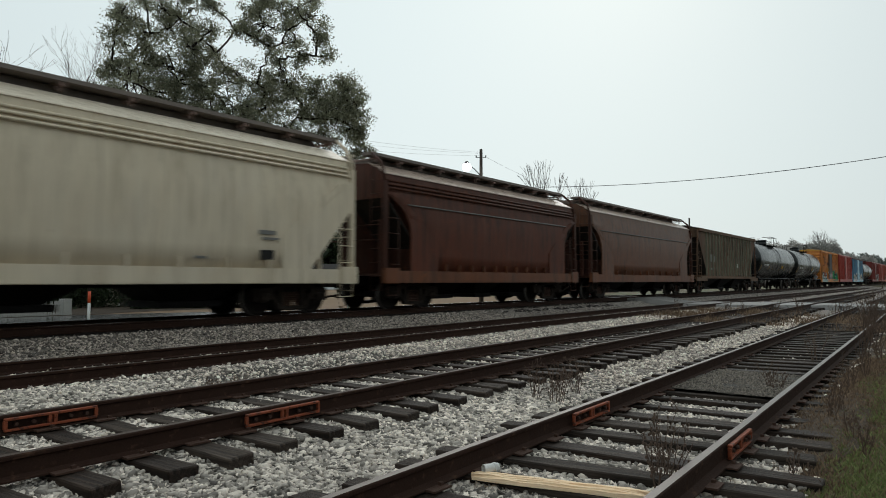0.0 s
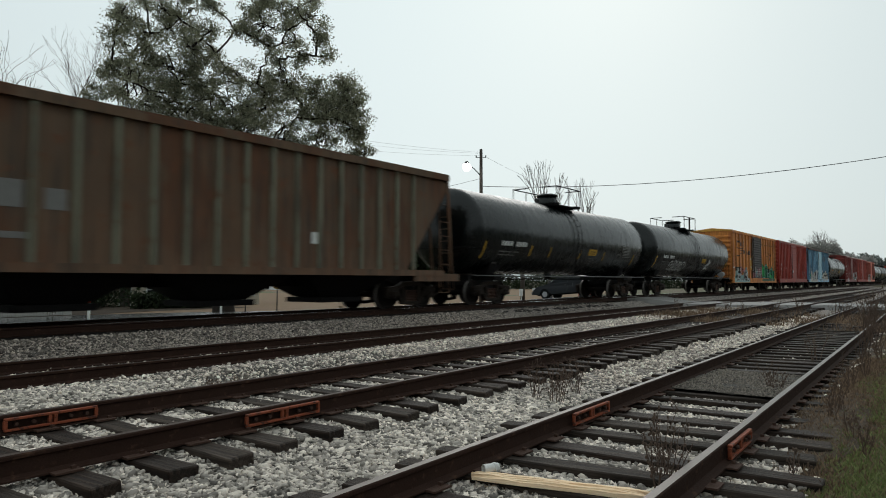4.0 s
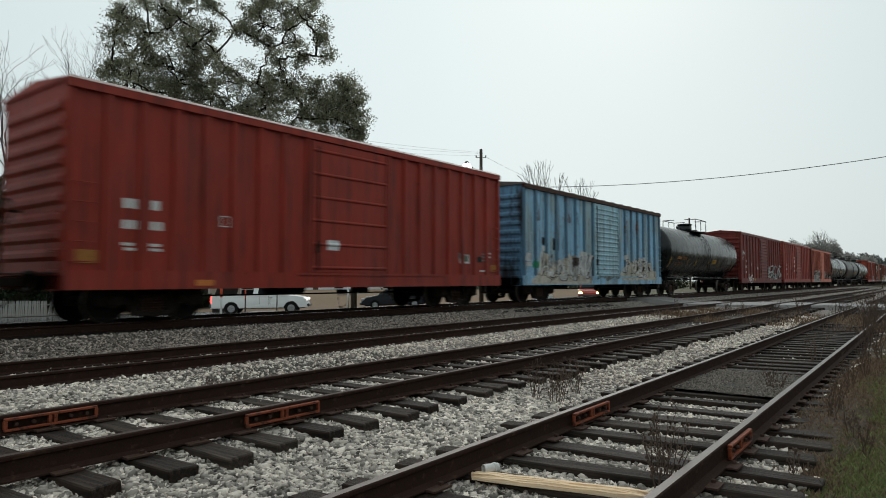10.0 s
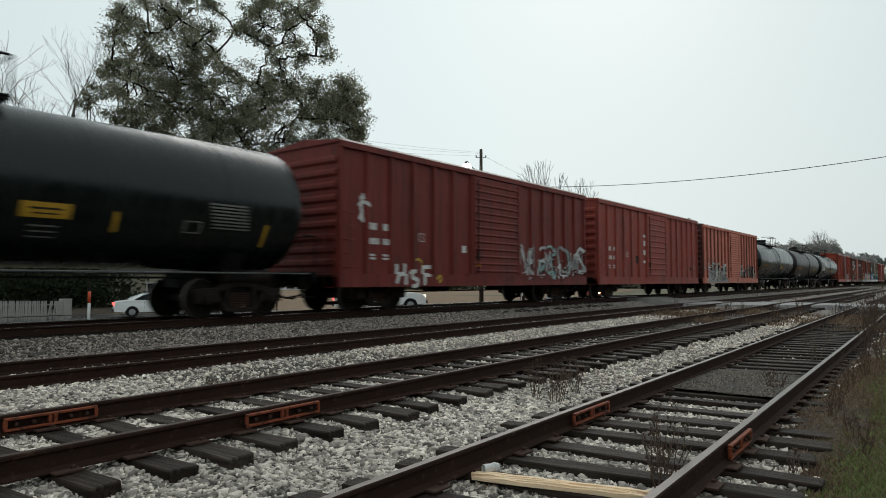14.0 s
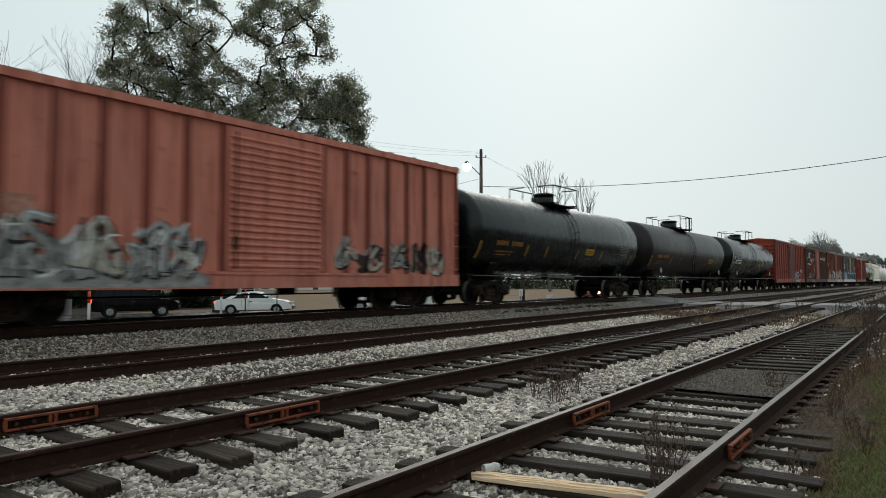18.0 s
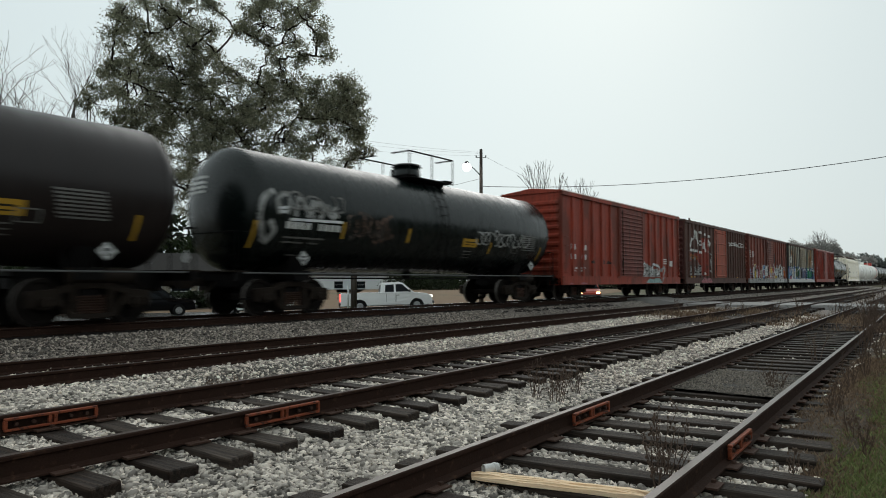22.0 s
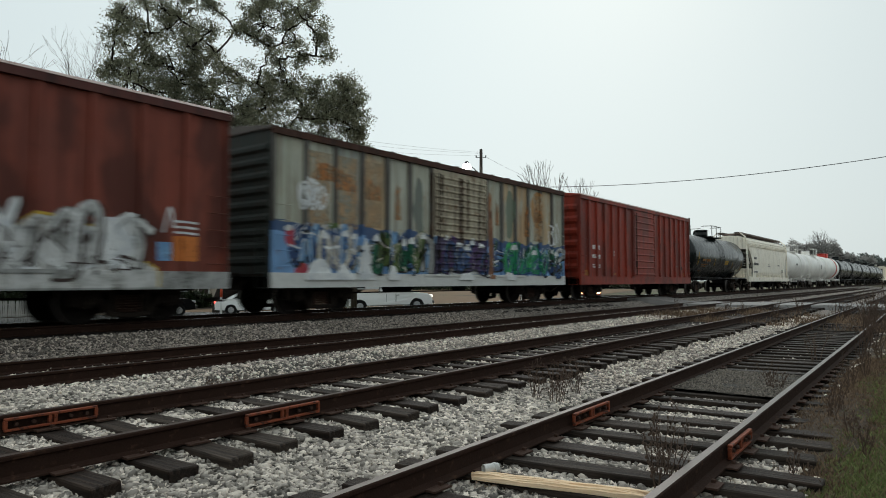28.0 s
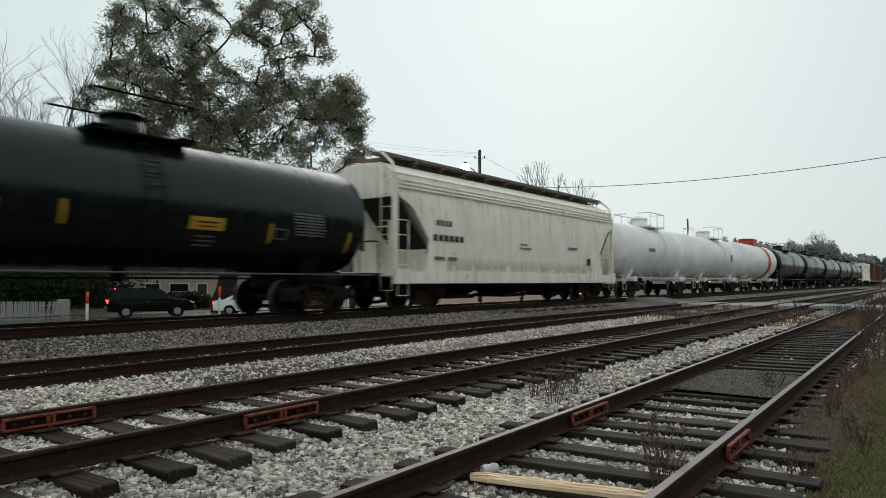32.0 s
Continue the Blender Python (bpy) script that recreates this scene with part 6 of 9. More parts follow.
T["white"] = tank_paint("white_tank_paint", (0.90, 0.875, 0.83), 0.4, (0.50, 0.46, 0.40), 0.14)
T["red"] = tank_paint("red_tank_paint", (0.52, 0.05, 0.035), 0.45, (0.3, 0.05, 0.04), 0.2)

MARK = [(x, z, w, h, "white_mark", n) for n, z, h, row in (("reporting_mark", 2.45, 0.20, ((-6.34, 0.13), (-6.18, 0.13), (-5.72, 0.18))), ("car_number", 2.02, 0.18, ((-6.36, 0.12), (-6.21, 0.12), (-6.06, 0.10), (-5.76, 0.12), (-5.61, 0.10))),
                                                                ("capacity_data", 1.62, 0.06, ((-6.30, 0.24), (-5.72, 0.24))), ("capacity_data", 1.52, 0.06, ((-6.26, 0.22), (-5.70, 0.26)))) for x, w in row]
MARK += [(6.3, 1.62, 0.30, 0.20, "black_mark", "service_panel"), (5.5, 1.72, 0.26, 0.05, "grey_mark", "stencil_bar"), (-4.03, 2.35, 0.26, 0.02, "white_mark", "panel_edge"), (-4.03, 2.12, 0.26, 0.02, "white_mark", "panel_edge"),
         (-4.15, 2.235, 0.02, 0.23, "white_mark", "panel_edge"), (-3.91, 2.235, 0.02, 0.23, "white_mark", "panel_edge"), (6.9, 1.85, 0.26, 0.05, "white_mark", "stencil_bar"), (6.9, 1.72, 0.26, 0.05, "white_mark", "stencil_bar")]
MARK16 = [(x, z, w, h, "white_mark", n) for n, z, h, row in (("reporting_mark", 2.38, 0.24, ((-6.60, 0.20), (-6.36, 0.20), (-5.53, 0.20), (-5.28, 0.20))), ("car_number", 1.95, 0.22, ((-6.66, 0.16), (-6.47, 0.16), (-6.30, 0.14), (-5.55, 0.22), (-5.28, 0.2))),
                                                                  ("capacity_data", 1.44, 0.08, ((-6.45, 0.20), (-6.20, 0.18), (-5.65, 0.20), (-5.40, 0.18))), ("capacity_data", 1.32, 0.06, ((-6.42, 0.26), (-5.60, 0.30)))) for x, w in row]


def tank_marks(seed, colour="white_mark", number=-6.2, plate=1.65, data=6.4, axis_z=2.72, radius=1.58):
    """Stencils on a tank: a number row with finer rows under it, a yellow placard, and a data block near the end; heights along the shell."""
    r = random.Random(seed)
    fine = "grey_mark" if colour == "white_mark" else colour

    def at(x, z, w, h, mat, name):
        return (x, math.degrees(math.asin((z - axis_z) / radius)), w, h, mat, name)

    out = [at(number + 0.21 * i, 2.28, 0.12 + 0.05 * r.random(), 0.18, colour, "stencil_mark") for i in range(9) if i != 4]
    for z, n, wide in ((1.98, 8, 0.12), (1.86, 7, 0.12), (1.55, 4, 0.12)):
        out += [at(number + 0.17 * i, z, wide + 0.05 * r.random(), 0.05, fine, "stencil_mark") for i in range(n) if r.random() < 0.85]
    out += [at(plate, 2.18, 0.86, 0.30, "yellow_mark", "placard"), at(plate, 2.21, 0.6, 0.04, "black_mark", "placard_line"), at(plate, 2.12, 0.5, 0.03, "black_mark", "placard_line")]
    out += [at(plate, z, 0.5, 0.035, "grey_mark", "stencil_bar") for z in (1.90, 1.80, 1.70)]
    out += [at(data - 0.9 + 0.02 * i, 2.60 - 0.075 * i, 0.95 + 0.1 * r.random(), 0.04, "grey_mark", "data_line") for i in range(8)]
    out += [at(data - 1.75, 2.06 + dz, 0.42, 0.03, "grey_mark", "panel_edge") for dz in (-0.12, 0.12)] + [at(data - 1.75 + dx, 2.06, 0.04, 0.24, "grey_mark", "panel_edge") for dx in (-0.2, 0.2)]
    return out


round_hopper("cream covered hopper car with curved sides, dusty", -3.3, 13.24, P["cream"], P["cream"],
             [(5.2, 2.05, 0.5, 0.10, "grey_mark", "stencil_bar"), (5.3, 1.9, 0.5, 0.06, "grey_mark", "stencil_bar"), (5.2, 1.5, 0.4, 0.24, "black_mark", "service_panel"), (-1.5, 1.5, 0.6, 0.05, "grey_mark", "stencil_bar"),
              (3.4, 1.4, 0.3, 0.06, "grey_mark", "stencil_bar"), (-4.5, 1.02, 1.0, 0.12, "grey_mark", "stencil_bar"), (3.0, 0.98, 1.4, 0.05, "black_mark", "stencil_bar"), (5.6, 1.0, 0.3, 0.09, "black_mark", "stencil_bar")], roof_mat=P["wet_cream_sheen"], cut=((0.24, 2.8), (1.75, 1.10)))
round_hopper("rusty red-brown covered hopper car with curved sides", 14.35, 27.0, P["brown1"], P["brown_end"], height=4.50, sill_mat=P["brown2"], crease=True, roof_mat=P["wet_roof_sheen"])
round_hopper("faded brown covered hopper car streaked with rust", 28.4, 43.6, P["brown2"], P["brown_end"], height=4.56, sill_mat=P["brown2"], beads=(), crease=True, roof_mat=P["wet_roof_sheen"])
ribbed_hopper("grey-brown covered hopper car with worn green ribs, rusted", 44.45, 61.35, P["olive"], P["olive_post"],
              [(-5.0, 2.45, 0.5, 0.5, "grey_mark", "faded_panel"), (-4.2, 2.40, 0.4, 0.4, "grey_mark", "faded_panel"), (-4.9, 1.7, 0.55, 0.12, "grey_mark", "stencil_bar"), (2.2, 2.0, 0.3, 0.3, "white_mark", "round_mark")])
tank_car("black tank car with dull sheen and yellow reflector stripes", 62.2, 78.5, T["black"], marks=tank_marks(1))
CAR5 = tank_car("black tank car with white sprayed scrawl on its side", 79.7, 95.8, T["black"], marks=tank_marks(2, "white_mark", -6.15, 1.65, 6.9), stripes=((-7.35, 1.98, 0.72), (7.2, 1.95, 0.6)))
CAR6 = boxcar("weathered yellow-orange boxcar with a grimy ribbed door and sprayed scrawl", 96.65, 112.15, P["orange"], P["yellow_roof"], (0.11, 3.14), P["orange_door"], 17, "slats", 5, 4.71, post_mat=P["orange_post"],
       marks=[(-1.75, 2.3, 0.34, 1.1, "yellow_mark", "consolidated_stencil"), (-1.75, 2.65, 0.22, 0.16, "white_mark", "stencil_bar"), (-1.75, 2.0, 0.22, 0.16, "white_mark", "stencil_bar"), (-7.2, 1.9, 0.3, 0.12, "white_mark", "stencil_bar")])
boxcar("red boxcar with pressed ribs and one plain sliding door", 113.75, 128.85, P["red7"], None, (-0.05, 3.0), None, 6, "flat", 7, 4.73, marks=MARK + [(5.4, 1.62, 0.56, 0.30, "white_mark", "placard"), (5.4, 1.62, 0.44, 0.18, "green_grey_mark", "placard_face"), (5.2, 1.72, 0.3, 0.2, "grey_mark", "stencil_bar"), (7.2, 1.32, 0.36, 0.24, "orange_mark", "yellow_panel"), (6.6, 1.22, 0.5, 0.05, "white_mark", "stencil_bar")] + [(6.62, 1.60 + 0.11 * i, 0.36, 0.06, "grey_mark", "stencil_bar") for i in range(3)] + [(-7.1, 1.35, 0.4, 0.26, "orange_mark", "yellow_panel")])
on_side(bpy.data.objects["boxcar.001"], "paper_notice", boxes_flat(-0.95, -0.52, 1.69, 1.96), "snow_spray")
on_side(bpy.data.objects["boxcar.001"], "yellow_panel", boxes_flat(-4.81, -4.36, 0.77, 0.90), "orange_spray")
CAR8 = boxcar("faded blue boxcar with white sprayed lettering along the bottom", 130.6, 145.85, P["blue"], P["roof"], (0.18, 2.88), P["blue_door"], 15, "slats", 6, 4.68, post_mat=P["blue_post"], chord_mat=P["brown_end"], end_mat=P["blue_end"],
       marks=[(-5.9, 2.5, 0.4, 0.30, "black_mark", "repaint_patch"), (-5.9, 2.2, 0.4, 0.2, "white_mark", "reporting_mark"), (-4.9, 2.4, 0.55, 0.5, "black_mark", "repaint_patch"), (0.6, 2.05, 0.4, 0.2, "red_mark", "sprayed_spot")])
tank_car("black tank car with orange lettering bars", 147.0, 163.2, T["green"], marks=tank_marks(3, "orange_mark"))
CAR10 = boxcar("dark maroon boxcar with sprayed tags", 164.1, 179.35, P["maroon"], None, (0.25, 3.08), None, 13, "slats", 5, 4.71, marks=MARK + [(-1.75, 1.95, 0.24, 0.24, "white_mark", "paper_notice")])
boxcar("faded red boxcar with a ribbed door", 180.75, 196.1, P["red11"], None, (0.13, 3.0), None, 11, "slats", 5, 4.73,
       marks=MARK + [(-1.55, 3.3, 0.5, 0.14, "white_mark", "consolidated_stencil"), (-1.55, 2.9, 0.4, 0.3, "white_mark", "consolidated_stencil"), (-1.55, 2.4, 0.5, 0.25, "white_mark", "consolidated_stencil"), (-1.55, 1.9, 0.5, 0.14, "white_mark", "consolidated_stencil"), (-2.6, 2.0, 0.55, 0.4, "black_mark", "service_panel")])
CAR12 = boxcar("sun-bleached salmon red boxcar with grey sprayed lettering", 197.4, 212.85, P["salmon"], P["roof"], (0.17, 2.94), None, 19, "slats", 6, 4.65, post_mat=P["salmon_post"], end_mat=P["dark_red_end"])
tank_car("green-black tank car with orange lettering bars", 213.7, 229.4, T["green"], marks=tank_marks(4, "orange_mark"))
tank_car("brown-black tank car with yellow stripes", 230.7, 246.3, T["brown"], 1.56, marks=tank_marks(5, "orange_mark", -6.35, 4.05, 6.3), placards=True)
CAR15 = tank_car("green-black tank car covered in faded sprayed lettering", 247.6, 262.9, T["green"], marks=tank_marks(6, "white_mark", -6.3, 1.65, 6.4), placards=True, stripes=((-7.3, 1.98, 0.75), (-4.4, 2.25, 0.48), (-1.65, 2.25, 0.46), (2.95, 2.05, 0.44), (6.6, 1.95, 0.60)))
CAR16 = boxcar("brick red boxcar with a dark ribbed door", 263.65, 279.0, P["red16"], None, (0.12, 3.1), P["door16"], 17, "slats", 5, 4.73, marks=MARK16 + [(6.38, 1.88, 0.60, 0.32, "white_mark", "placard"), (6.38, 1.88, 0.46, 0.20, "green_grey_mark", "placard_face")] + [(5.3, 1.86 + 0.12 * i, 0.55, 0.06, "white_mark", "stencil_bar") for i in range(3)])
CAR17 = boxcar("dark brown boxcar with a repainted red door and old lettering", 280.15, 295.35, P["brown17"], P["roof"], (0.32, 2.98), P["door17"], 5, "flat", 7, 4.69, end_mat=P["dark_red_end"],
       marks=[(-6.4, 2.3, 0.4, 0.2, "grey_mark", "car_number"), (-5.4, 2.3, 0.4, 0.2, "grey_mark", "car_number"), (-5.9, 1.12, 0.9, 0.12, "yellow_mark", "reflector"), (5.4, 1.12, 0.5, 0.1, "yellow_mark", "reflector")])
CAR18 = boxcar("red-brown boxcar with a white emblem and bright sprayed murals", 296.5, 312.15, P["brown18"], None, (0.27, 2.85), None, 16, "slats", 5, 4.70, sill_mat=M["ash_spray"], chord_mat=P["dark_red_end"],
       marks=[(-6.85, 3.35 - 0.16 * i, 0.7 - 0.08 * i, 0.07, "white_mark", "striped_emblem") for i in range(4)] + [(-6.1, 3.1, 0.32, 0.5, "white_mark", "emblem_letter"), (-5.5, 3.1, 0.32, 0.5, "white_mark", "emblem_letter"), (-6.3, 2.5, 0.3, 0.16, "white_mark", "reporting_mark"), (-6.3, 2.25, 0.3, 0.16, "white_mark", "car_number")])
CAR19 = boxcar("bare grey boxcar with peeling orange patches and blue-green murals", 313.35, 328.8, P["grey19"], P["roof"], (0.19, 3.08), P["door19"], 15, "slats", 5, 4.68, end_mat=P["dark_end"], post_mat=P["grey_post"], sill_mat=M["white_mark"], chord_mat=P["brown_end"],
       marks=[])
boxcar("bright red boxcar with a ribbed door, freshly painted", 330.35, 345.95, P["red20"], None, (0.05, 3.04), None, 10, "slats", 6, 4.75, end_ribs=6, marks=MARK + [(-7.0, 1.25, 0.5, 0.24, "orange_mark", "yellow_panel"), (-4.0, 1.2, 0.5, 0.10, "orange_mark", "yellow_panel"), (6.9, 1.25, 0.4, 0.2, "orange_mark", "yellow_panel")])
tank_car("short green-black tank car with orange lettering bars", 346.9, 360.5, T["green"], 1.5, 2.6, marks=tank_marks(7, "orange_mark", -4.65, 1.28, 5.1, 2.6, 1.5), stripes=((-5.6, 2.35, 0.85), (-1.8, 2.2, 0.48), (3.05, 2.05, 0.52), (5.75, 1.95, 0.6)))
round_hopper("pale grey covered hopper car with rust streaks and roof walk", 361.2, 377.6, P["cream2"], P["cream2"],
             [(-6.08 + 0.22 * i, 2.78, 0.14, 0.18, "black_mark", "reporting_mark") for i in range(4)] + [(-6.22 + 0.29 * i, 2.29, 0.19, 0.20, "black_mark", "car_number") for i in range(6)] + [(-6.0, 1.62, 0.55, 0.12, "grey_mark", "capacity_data"), (-5.3, 1.62, 0.5, 0.12, "grey_mark", "capacity_data"), (-0.6, 2.3, 0.6, 0.05, "grey_mark", "stencil_bar"), (-0.5, 2.15, 0.9, 0.05, "grey_mark", "stencil_bar"),
              (3.6, 2.3, 0.8, 0.10, "grey_mark", "stencil_bar"), (5.2, 1.75, 0.3, 0.3, "black_mark", "service_panel"), (-1.0, 1.0, 1.0, 0.05, "grey_mark", "stencil_bar")], height=4.62, cut=((0.28, 3.45), (0.89, 3.16), (1.69, 2.20), (1.52, 1.50), (1.42, 1.10)), slope=((0.89, 3.18), (1.72, 2.20)))
tank_car("white tank car with side braces", 379.0, 390.9, T["white"], 1.5, 2.62, stripes=False, rail_mat=T["white"], dome_mat=T["white"], marks=[(-2.0, 0, 1.0, 0.2, "grey_mark", "reporting_mark")])
tank_car("white tank car with roof railing", 392.0, 403.9, T["white"], 1.5, 2.62, stripes=False, rail_mat=T["white"], dome_mat=T["white"], marks=[(2.0, 0, 0.5, 0.5, "grey_mark", "emblem")])
tank_car("white tank car with a red band and red valve housing", 405.0, 416.9, T["white"], 1.55, 2.66, stripes=False, rail_mat=T["white"], platform="none", band=(1.7, 3.0, T["red"]), dome=(0.8, T["red"]), dome_mat=T["red"])
for i in range(5):
    tank_car("black tank car far down the train", 418.2 + 15.3 * i, 432.4 + 15.3 * i, T["black"], 1.52, 2.66, stripes=())
ribbed_hopper("pale grey ribbed hopper car far down the train", 495.0, 511.0, P["cream2"], P["cream2"])
boxcar("dark brown boxcar at the far end of view", 512.4, 527.8, P["brown17"], P["roof"])
boxcar("dark red boxcar at the far end of view", 529.0, 544.4, P["maroon"], P["roof"])

# sprayed and painted strokes on the near sides
strokes(CAR17, "old_emblem", [[(-6.42, 3.02), (-6.22, 3.3), (-6.06, 3.62)], [(-5.55, 3.62), (-5.42, 4.08), (-5.25, 4.0), (-5.14, 3.5), (-5.0, 3.14), (-4.86, 3.2), (-4.76, 3.55)],
                              [(-3.66, 3.0), (-3.58, 3.45), (-3.42, 3.62), (-3.28, 3.4), (-3.2, 3.0), (-3.08, 2.85), (-2.98, 3.0)], [(-2.78, 2.78), (-2.66, 2.95), (-2.5, 3.4), (-2.34, 3.62), (-2.18, 3.5), (-2.2, 3.2)]], 0.17, "white_mark")
strokes(CAR17, "old_emblem_bar", [[(-4.55, 4.08), (-3.88, 4.08)], [(-3.66, 4.0), (-2.98, 4.0)], [(-2.78, 3.92), (-2.1, 3.92)], [(-6.45, 2.84), (-5.76, 2.84)], [(-5.55, 2.82), (-4.8, 2.82)], [(-4.58, 2.76), (-3.9, 2.76)], [(-3.66, 1.36), (-3.0, 1.36)]], 0.16, "white_mark")
strokes(CAR17, "old_emblem_script", [[(-4.3, 3.4), (-4.45, 3.5), (-4.52, 3.35), (-4.4, 3.22), (-4.28, 3.35), (-4.24, 3.8)], [(-4.12, 3.38), (-3.92, 3.42), (-4.0, 3.55), (-4.13, 3.4), (-3.95, 3.22)]], 0.07, "white_mark")
strokes(CAR17, "faded_letter", scribble(-6.7, -5.3, 2.28, 2.55, 4, 71), 0.055, "orange_mark")
strokes(CAR17, "faded_letter", scribble(2.7, 6.9, 3.50, 3.80, 7, 72), 0.075, "white_mark")
for x_ in (-6.42, -5.52, -4.57):
    on_side(CAR17, "pale_letter_ghost", cloud(x_ - 0.34, x_ + 0.34, 1.24, 2.10, int(-x_ * 100), 3), "ash_spray")
    strokes(CAR17, "pale_letter", scribble(x_ - 0.25, x_ + 0.25, 1.3, 1.95, 2, int(-x_ * 90)), 0.10, "brown_spray")
on_side(CAR17, "red_smear", cloud(-4.35, -1.95, 0.74, 1.12, 171, 6), "pink_spray")
strokes(CAR17, "chalk_column", scribble(-2.15, -1.75, 1.3, 2.9, 3, 172), 0.06, "ash_spray")
strokes(CAR19, "sprayed_scribble", scribble(-6.80, -5.90, 2.70, 3.60, 5, 73) + scribble(-6.75, -5.95, 2.8, 3.5, 5, 74) + scribble(-6.7, -6.0, 2.75, 3.4, 4, 174) + scribble(6.5, 7.3, 2.3, 3.3, 4, 75), 0.06, "snow_spray")
strokes(CAR10, "sprayed_letter", [[(-5.30, 0.80), (-5.22, 1.06), (-5.22, 1.38)], [(-4.90, 0.76), (-4.86, 1.06), (-4.84, 1.40)], [(-5.28, 1.06), (-4.82, 1.10)], [(-4.28, 1.16), (-4.52, 1.16), (-4.58, 0.98), (-4.34, 0.90), (-4.36, 0.74), (-4.60, 0.72)], [(-3.98, 0.74), (-3.98, 1.06), (-3.96, 1.34)], [(-3.98, 1.30), (-3.58, 1.32)], [(-3.98, 1.06), (-3.68, 1.06)]], 0.12, "white_mark")
strokes(CAR10, "sprayed_curl", [[(-4.36, 1.32), (-4.30, 1.52), (-4.08, 1.52), (-4.02, 1.34)], [(-3.36, 0.92), (-3.22, 1.04), (-3.14, 0.92), (-3.26, 0.82)]], 0.07, "yellow_spray")
on_side(CAR10, "orange_spot", cloud(-1.12, -0.85, 1.36, 1.56, 175, 2), "orange_spray")
strokes(CAR10, "chalk_drawing", [[(-6.66, 3.36), (-6.74, 3.0), (-6.66, 2.54)], [(-6.85, 3.0), (-6.66, 3.12), (-6.42, 3.0)], [(-6.7, 2.9), (-6.8, 2.6)], [(-6.80, 3.22), (-6.60, 3.26)]], 0.10, "white_mark")
wildstyle(CAR10, 2.05, 7.3, 0.95, 2.2, 9, 97, ("chrome_spray", "ash_spray", "chrome_spray", "mint_spray", "ash_spray", "mint_spray"), "maroon_spray", 0.14, 0.05)
wildstyle(CAR16, 1.75, 4.3, 1.12, 1.78, 4, 77, ("chrome_spray", "snow_spray"), "brown_spray", 0.16, 0.05, None, "ash_spray", forms=1)
strokes(CAR16, "sprayed_letter", [[(4.55, 1.42), (4.85, 1.66), (5.25, 1.56), (5.05, 1.22), (4.62, 0.92)]], 0.18, "ash_spray")
on_side(CAR16, "blue_drip", cloud(2.1, 4.6, 0.76, 1.08, 176, 7), "mint_spray")
for x_, w_ in ((-6.85, 0.30), (-5.55, 0.75), (6.9, 0.5)):
    on_side(CAR16, "scuffed_paint", cloud(x_ - w_ / 2, x_ + w_ / 2, 0.72, 0.82, int(abs(x_) * 50), 3), "pink_spray")
for x_, w_ in ((-4.45, 0.42), (-3.3, 0.30), (-2.75, 0.36)):
    on_side(CAR16, "blotted_mark", cloud(x_ - w_ / 2, x_ + w_ / 2, 1.68, 1.92, int(abs(x_) * 70), 3), "brown_spray")
bm = bmesh.new()
add_tube(bm, [(7.35, -1.0, 1.36), (7.95, -1.0, 1.36)], 0.19, 16)
add_tube(bm, [(7.95, -1.0, 1.36), (8.02, -1.0, 1.36)], 0.12, 12)
add_box(bm, (7.65, -1.0, 1.16), (0.12, 0.2, 0.1))
part("brake_reservoir", bm, M["pale_metal"], CAR5, "pale grey air cylinder at the car's end")
strokes(CAR5, "sprayed_letter", scribble(-4.75, -1.9, 1.42, 2.12, 9, 78), 0.11, "grey_mark", (1.58, 2.72))
strokes(CAR5, "sprayed_outline", scribble(-4.75, -1.9, 1.42, 2.12, 9, 78), 0.045, "white_mark", (1.584, 2.72))
strokes(CAR5, "sprayed_star", [[(2.55, 1.62), (2.7, 1.95), (2.75, 2.30)], [(2.30, 1.85), (2.6, 1.98), (3.2, 2.1)], [(2.35, 1.68), (2.7, 1.9), (2.95, 2.25)], [(3.0, 1.65), (2.95, 1.95), (3.15, 2.2)], [(2.4, 1.6), (2.8, 1.72), (3.2, 1.66)]], 0.09, "white_mark", (1.58, 2.72))
SHELL = (1.58, 2.72)
strokes(CAR15, "sprayed_arc", [[(-6.78, 3.10), (-7.10, 2.90), (-7.22, 2.50), (-7.12, 2.20), (-6.98, 1.86)], [(-6.90, 2.36), (-6.72, 2.10), (-6.92, 1.80)]], 0.15, "ash_spray", SHELL)
strokes(CAR15, "sprayed_letter", [[(-6.62, 2.52), (-6.70, 2.86), (-6.45, 3.06), (-6.30, 2.86), (-6.40, 2.54)], [(-6.12, 2.50), (-6.10, 2.80), (-6.04, 3.02)], [(-5.96, 3.02), (-5.78, 2.74), (-5.72, 2.50)], [(-5.55, 2.98), (-5.60, 2.72), (-5.52, 2.48)],
                                  [(-5.52, 2.80), (-5.28, 2.92), (-5.20, 2.66), (-5.34, 2.50)], [(-5.06, 2.90), (-4.98, 2.62), (-4.78, 2.54)], [(-4.70, 2.86), (-4.86, 2.72), (-4.66, 2.58)]], 0.12, "ash_spray", SHELL)
strokes(CAR15, "sprayed_outline", scribble(-6.6, -4.5, 2.62, 3.18, 7, 79), 0.05, "grey_mark", (1.584, 2.72))
strokes(CAR15, "sprayed_highlight", [[(-6.66, 2.66), (-6.40, 2.72)], [(-6.62, 2.58), (-6.42, 2.60)], [(-6.30, 2.42), (-5.4, 2.44), (-4.5, 2.46)]], 0.07, "snow_spray", (1.588, 2.72))
strokes(CAR15, "faded_letter", scribble(-4.2, -2.4, 1.95, 2.85, 7, 80), 0.08, "rust_spray", SHELL)
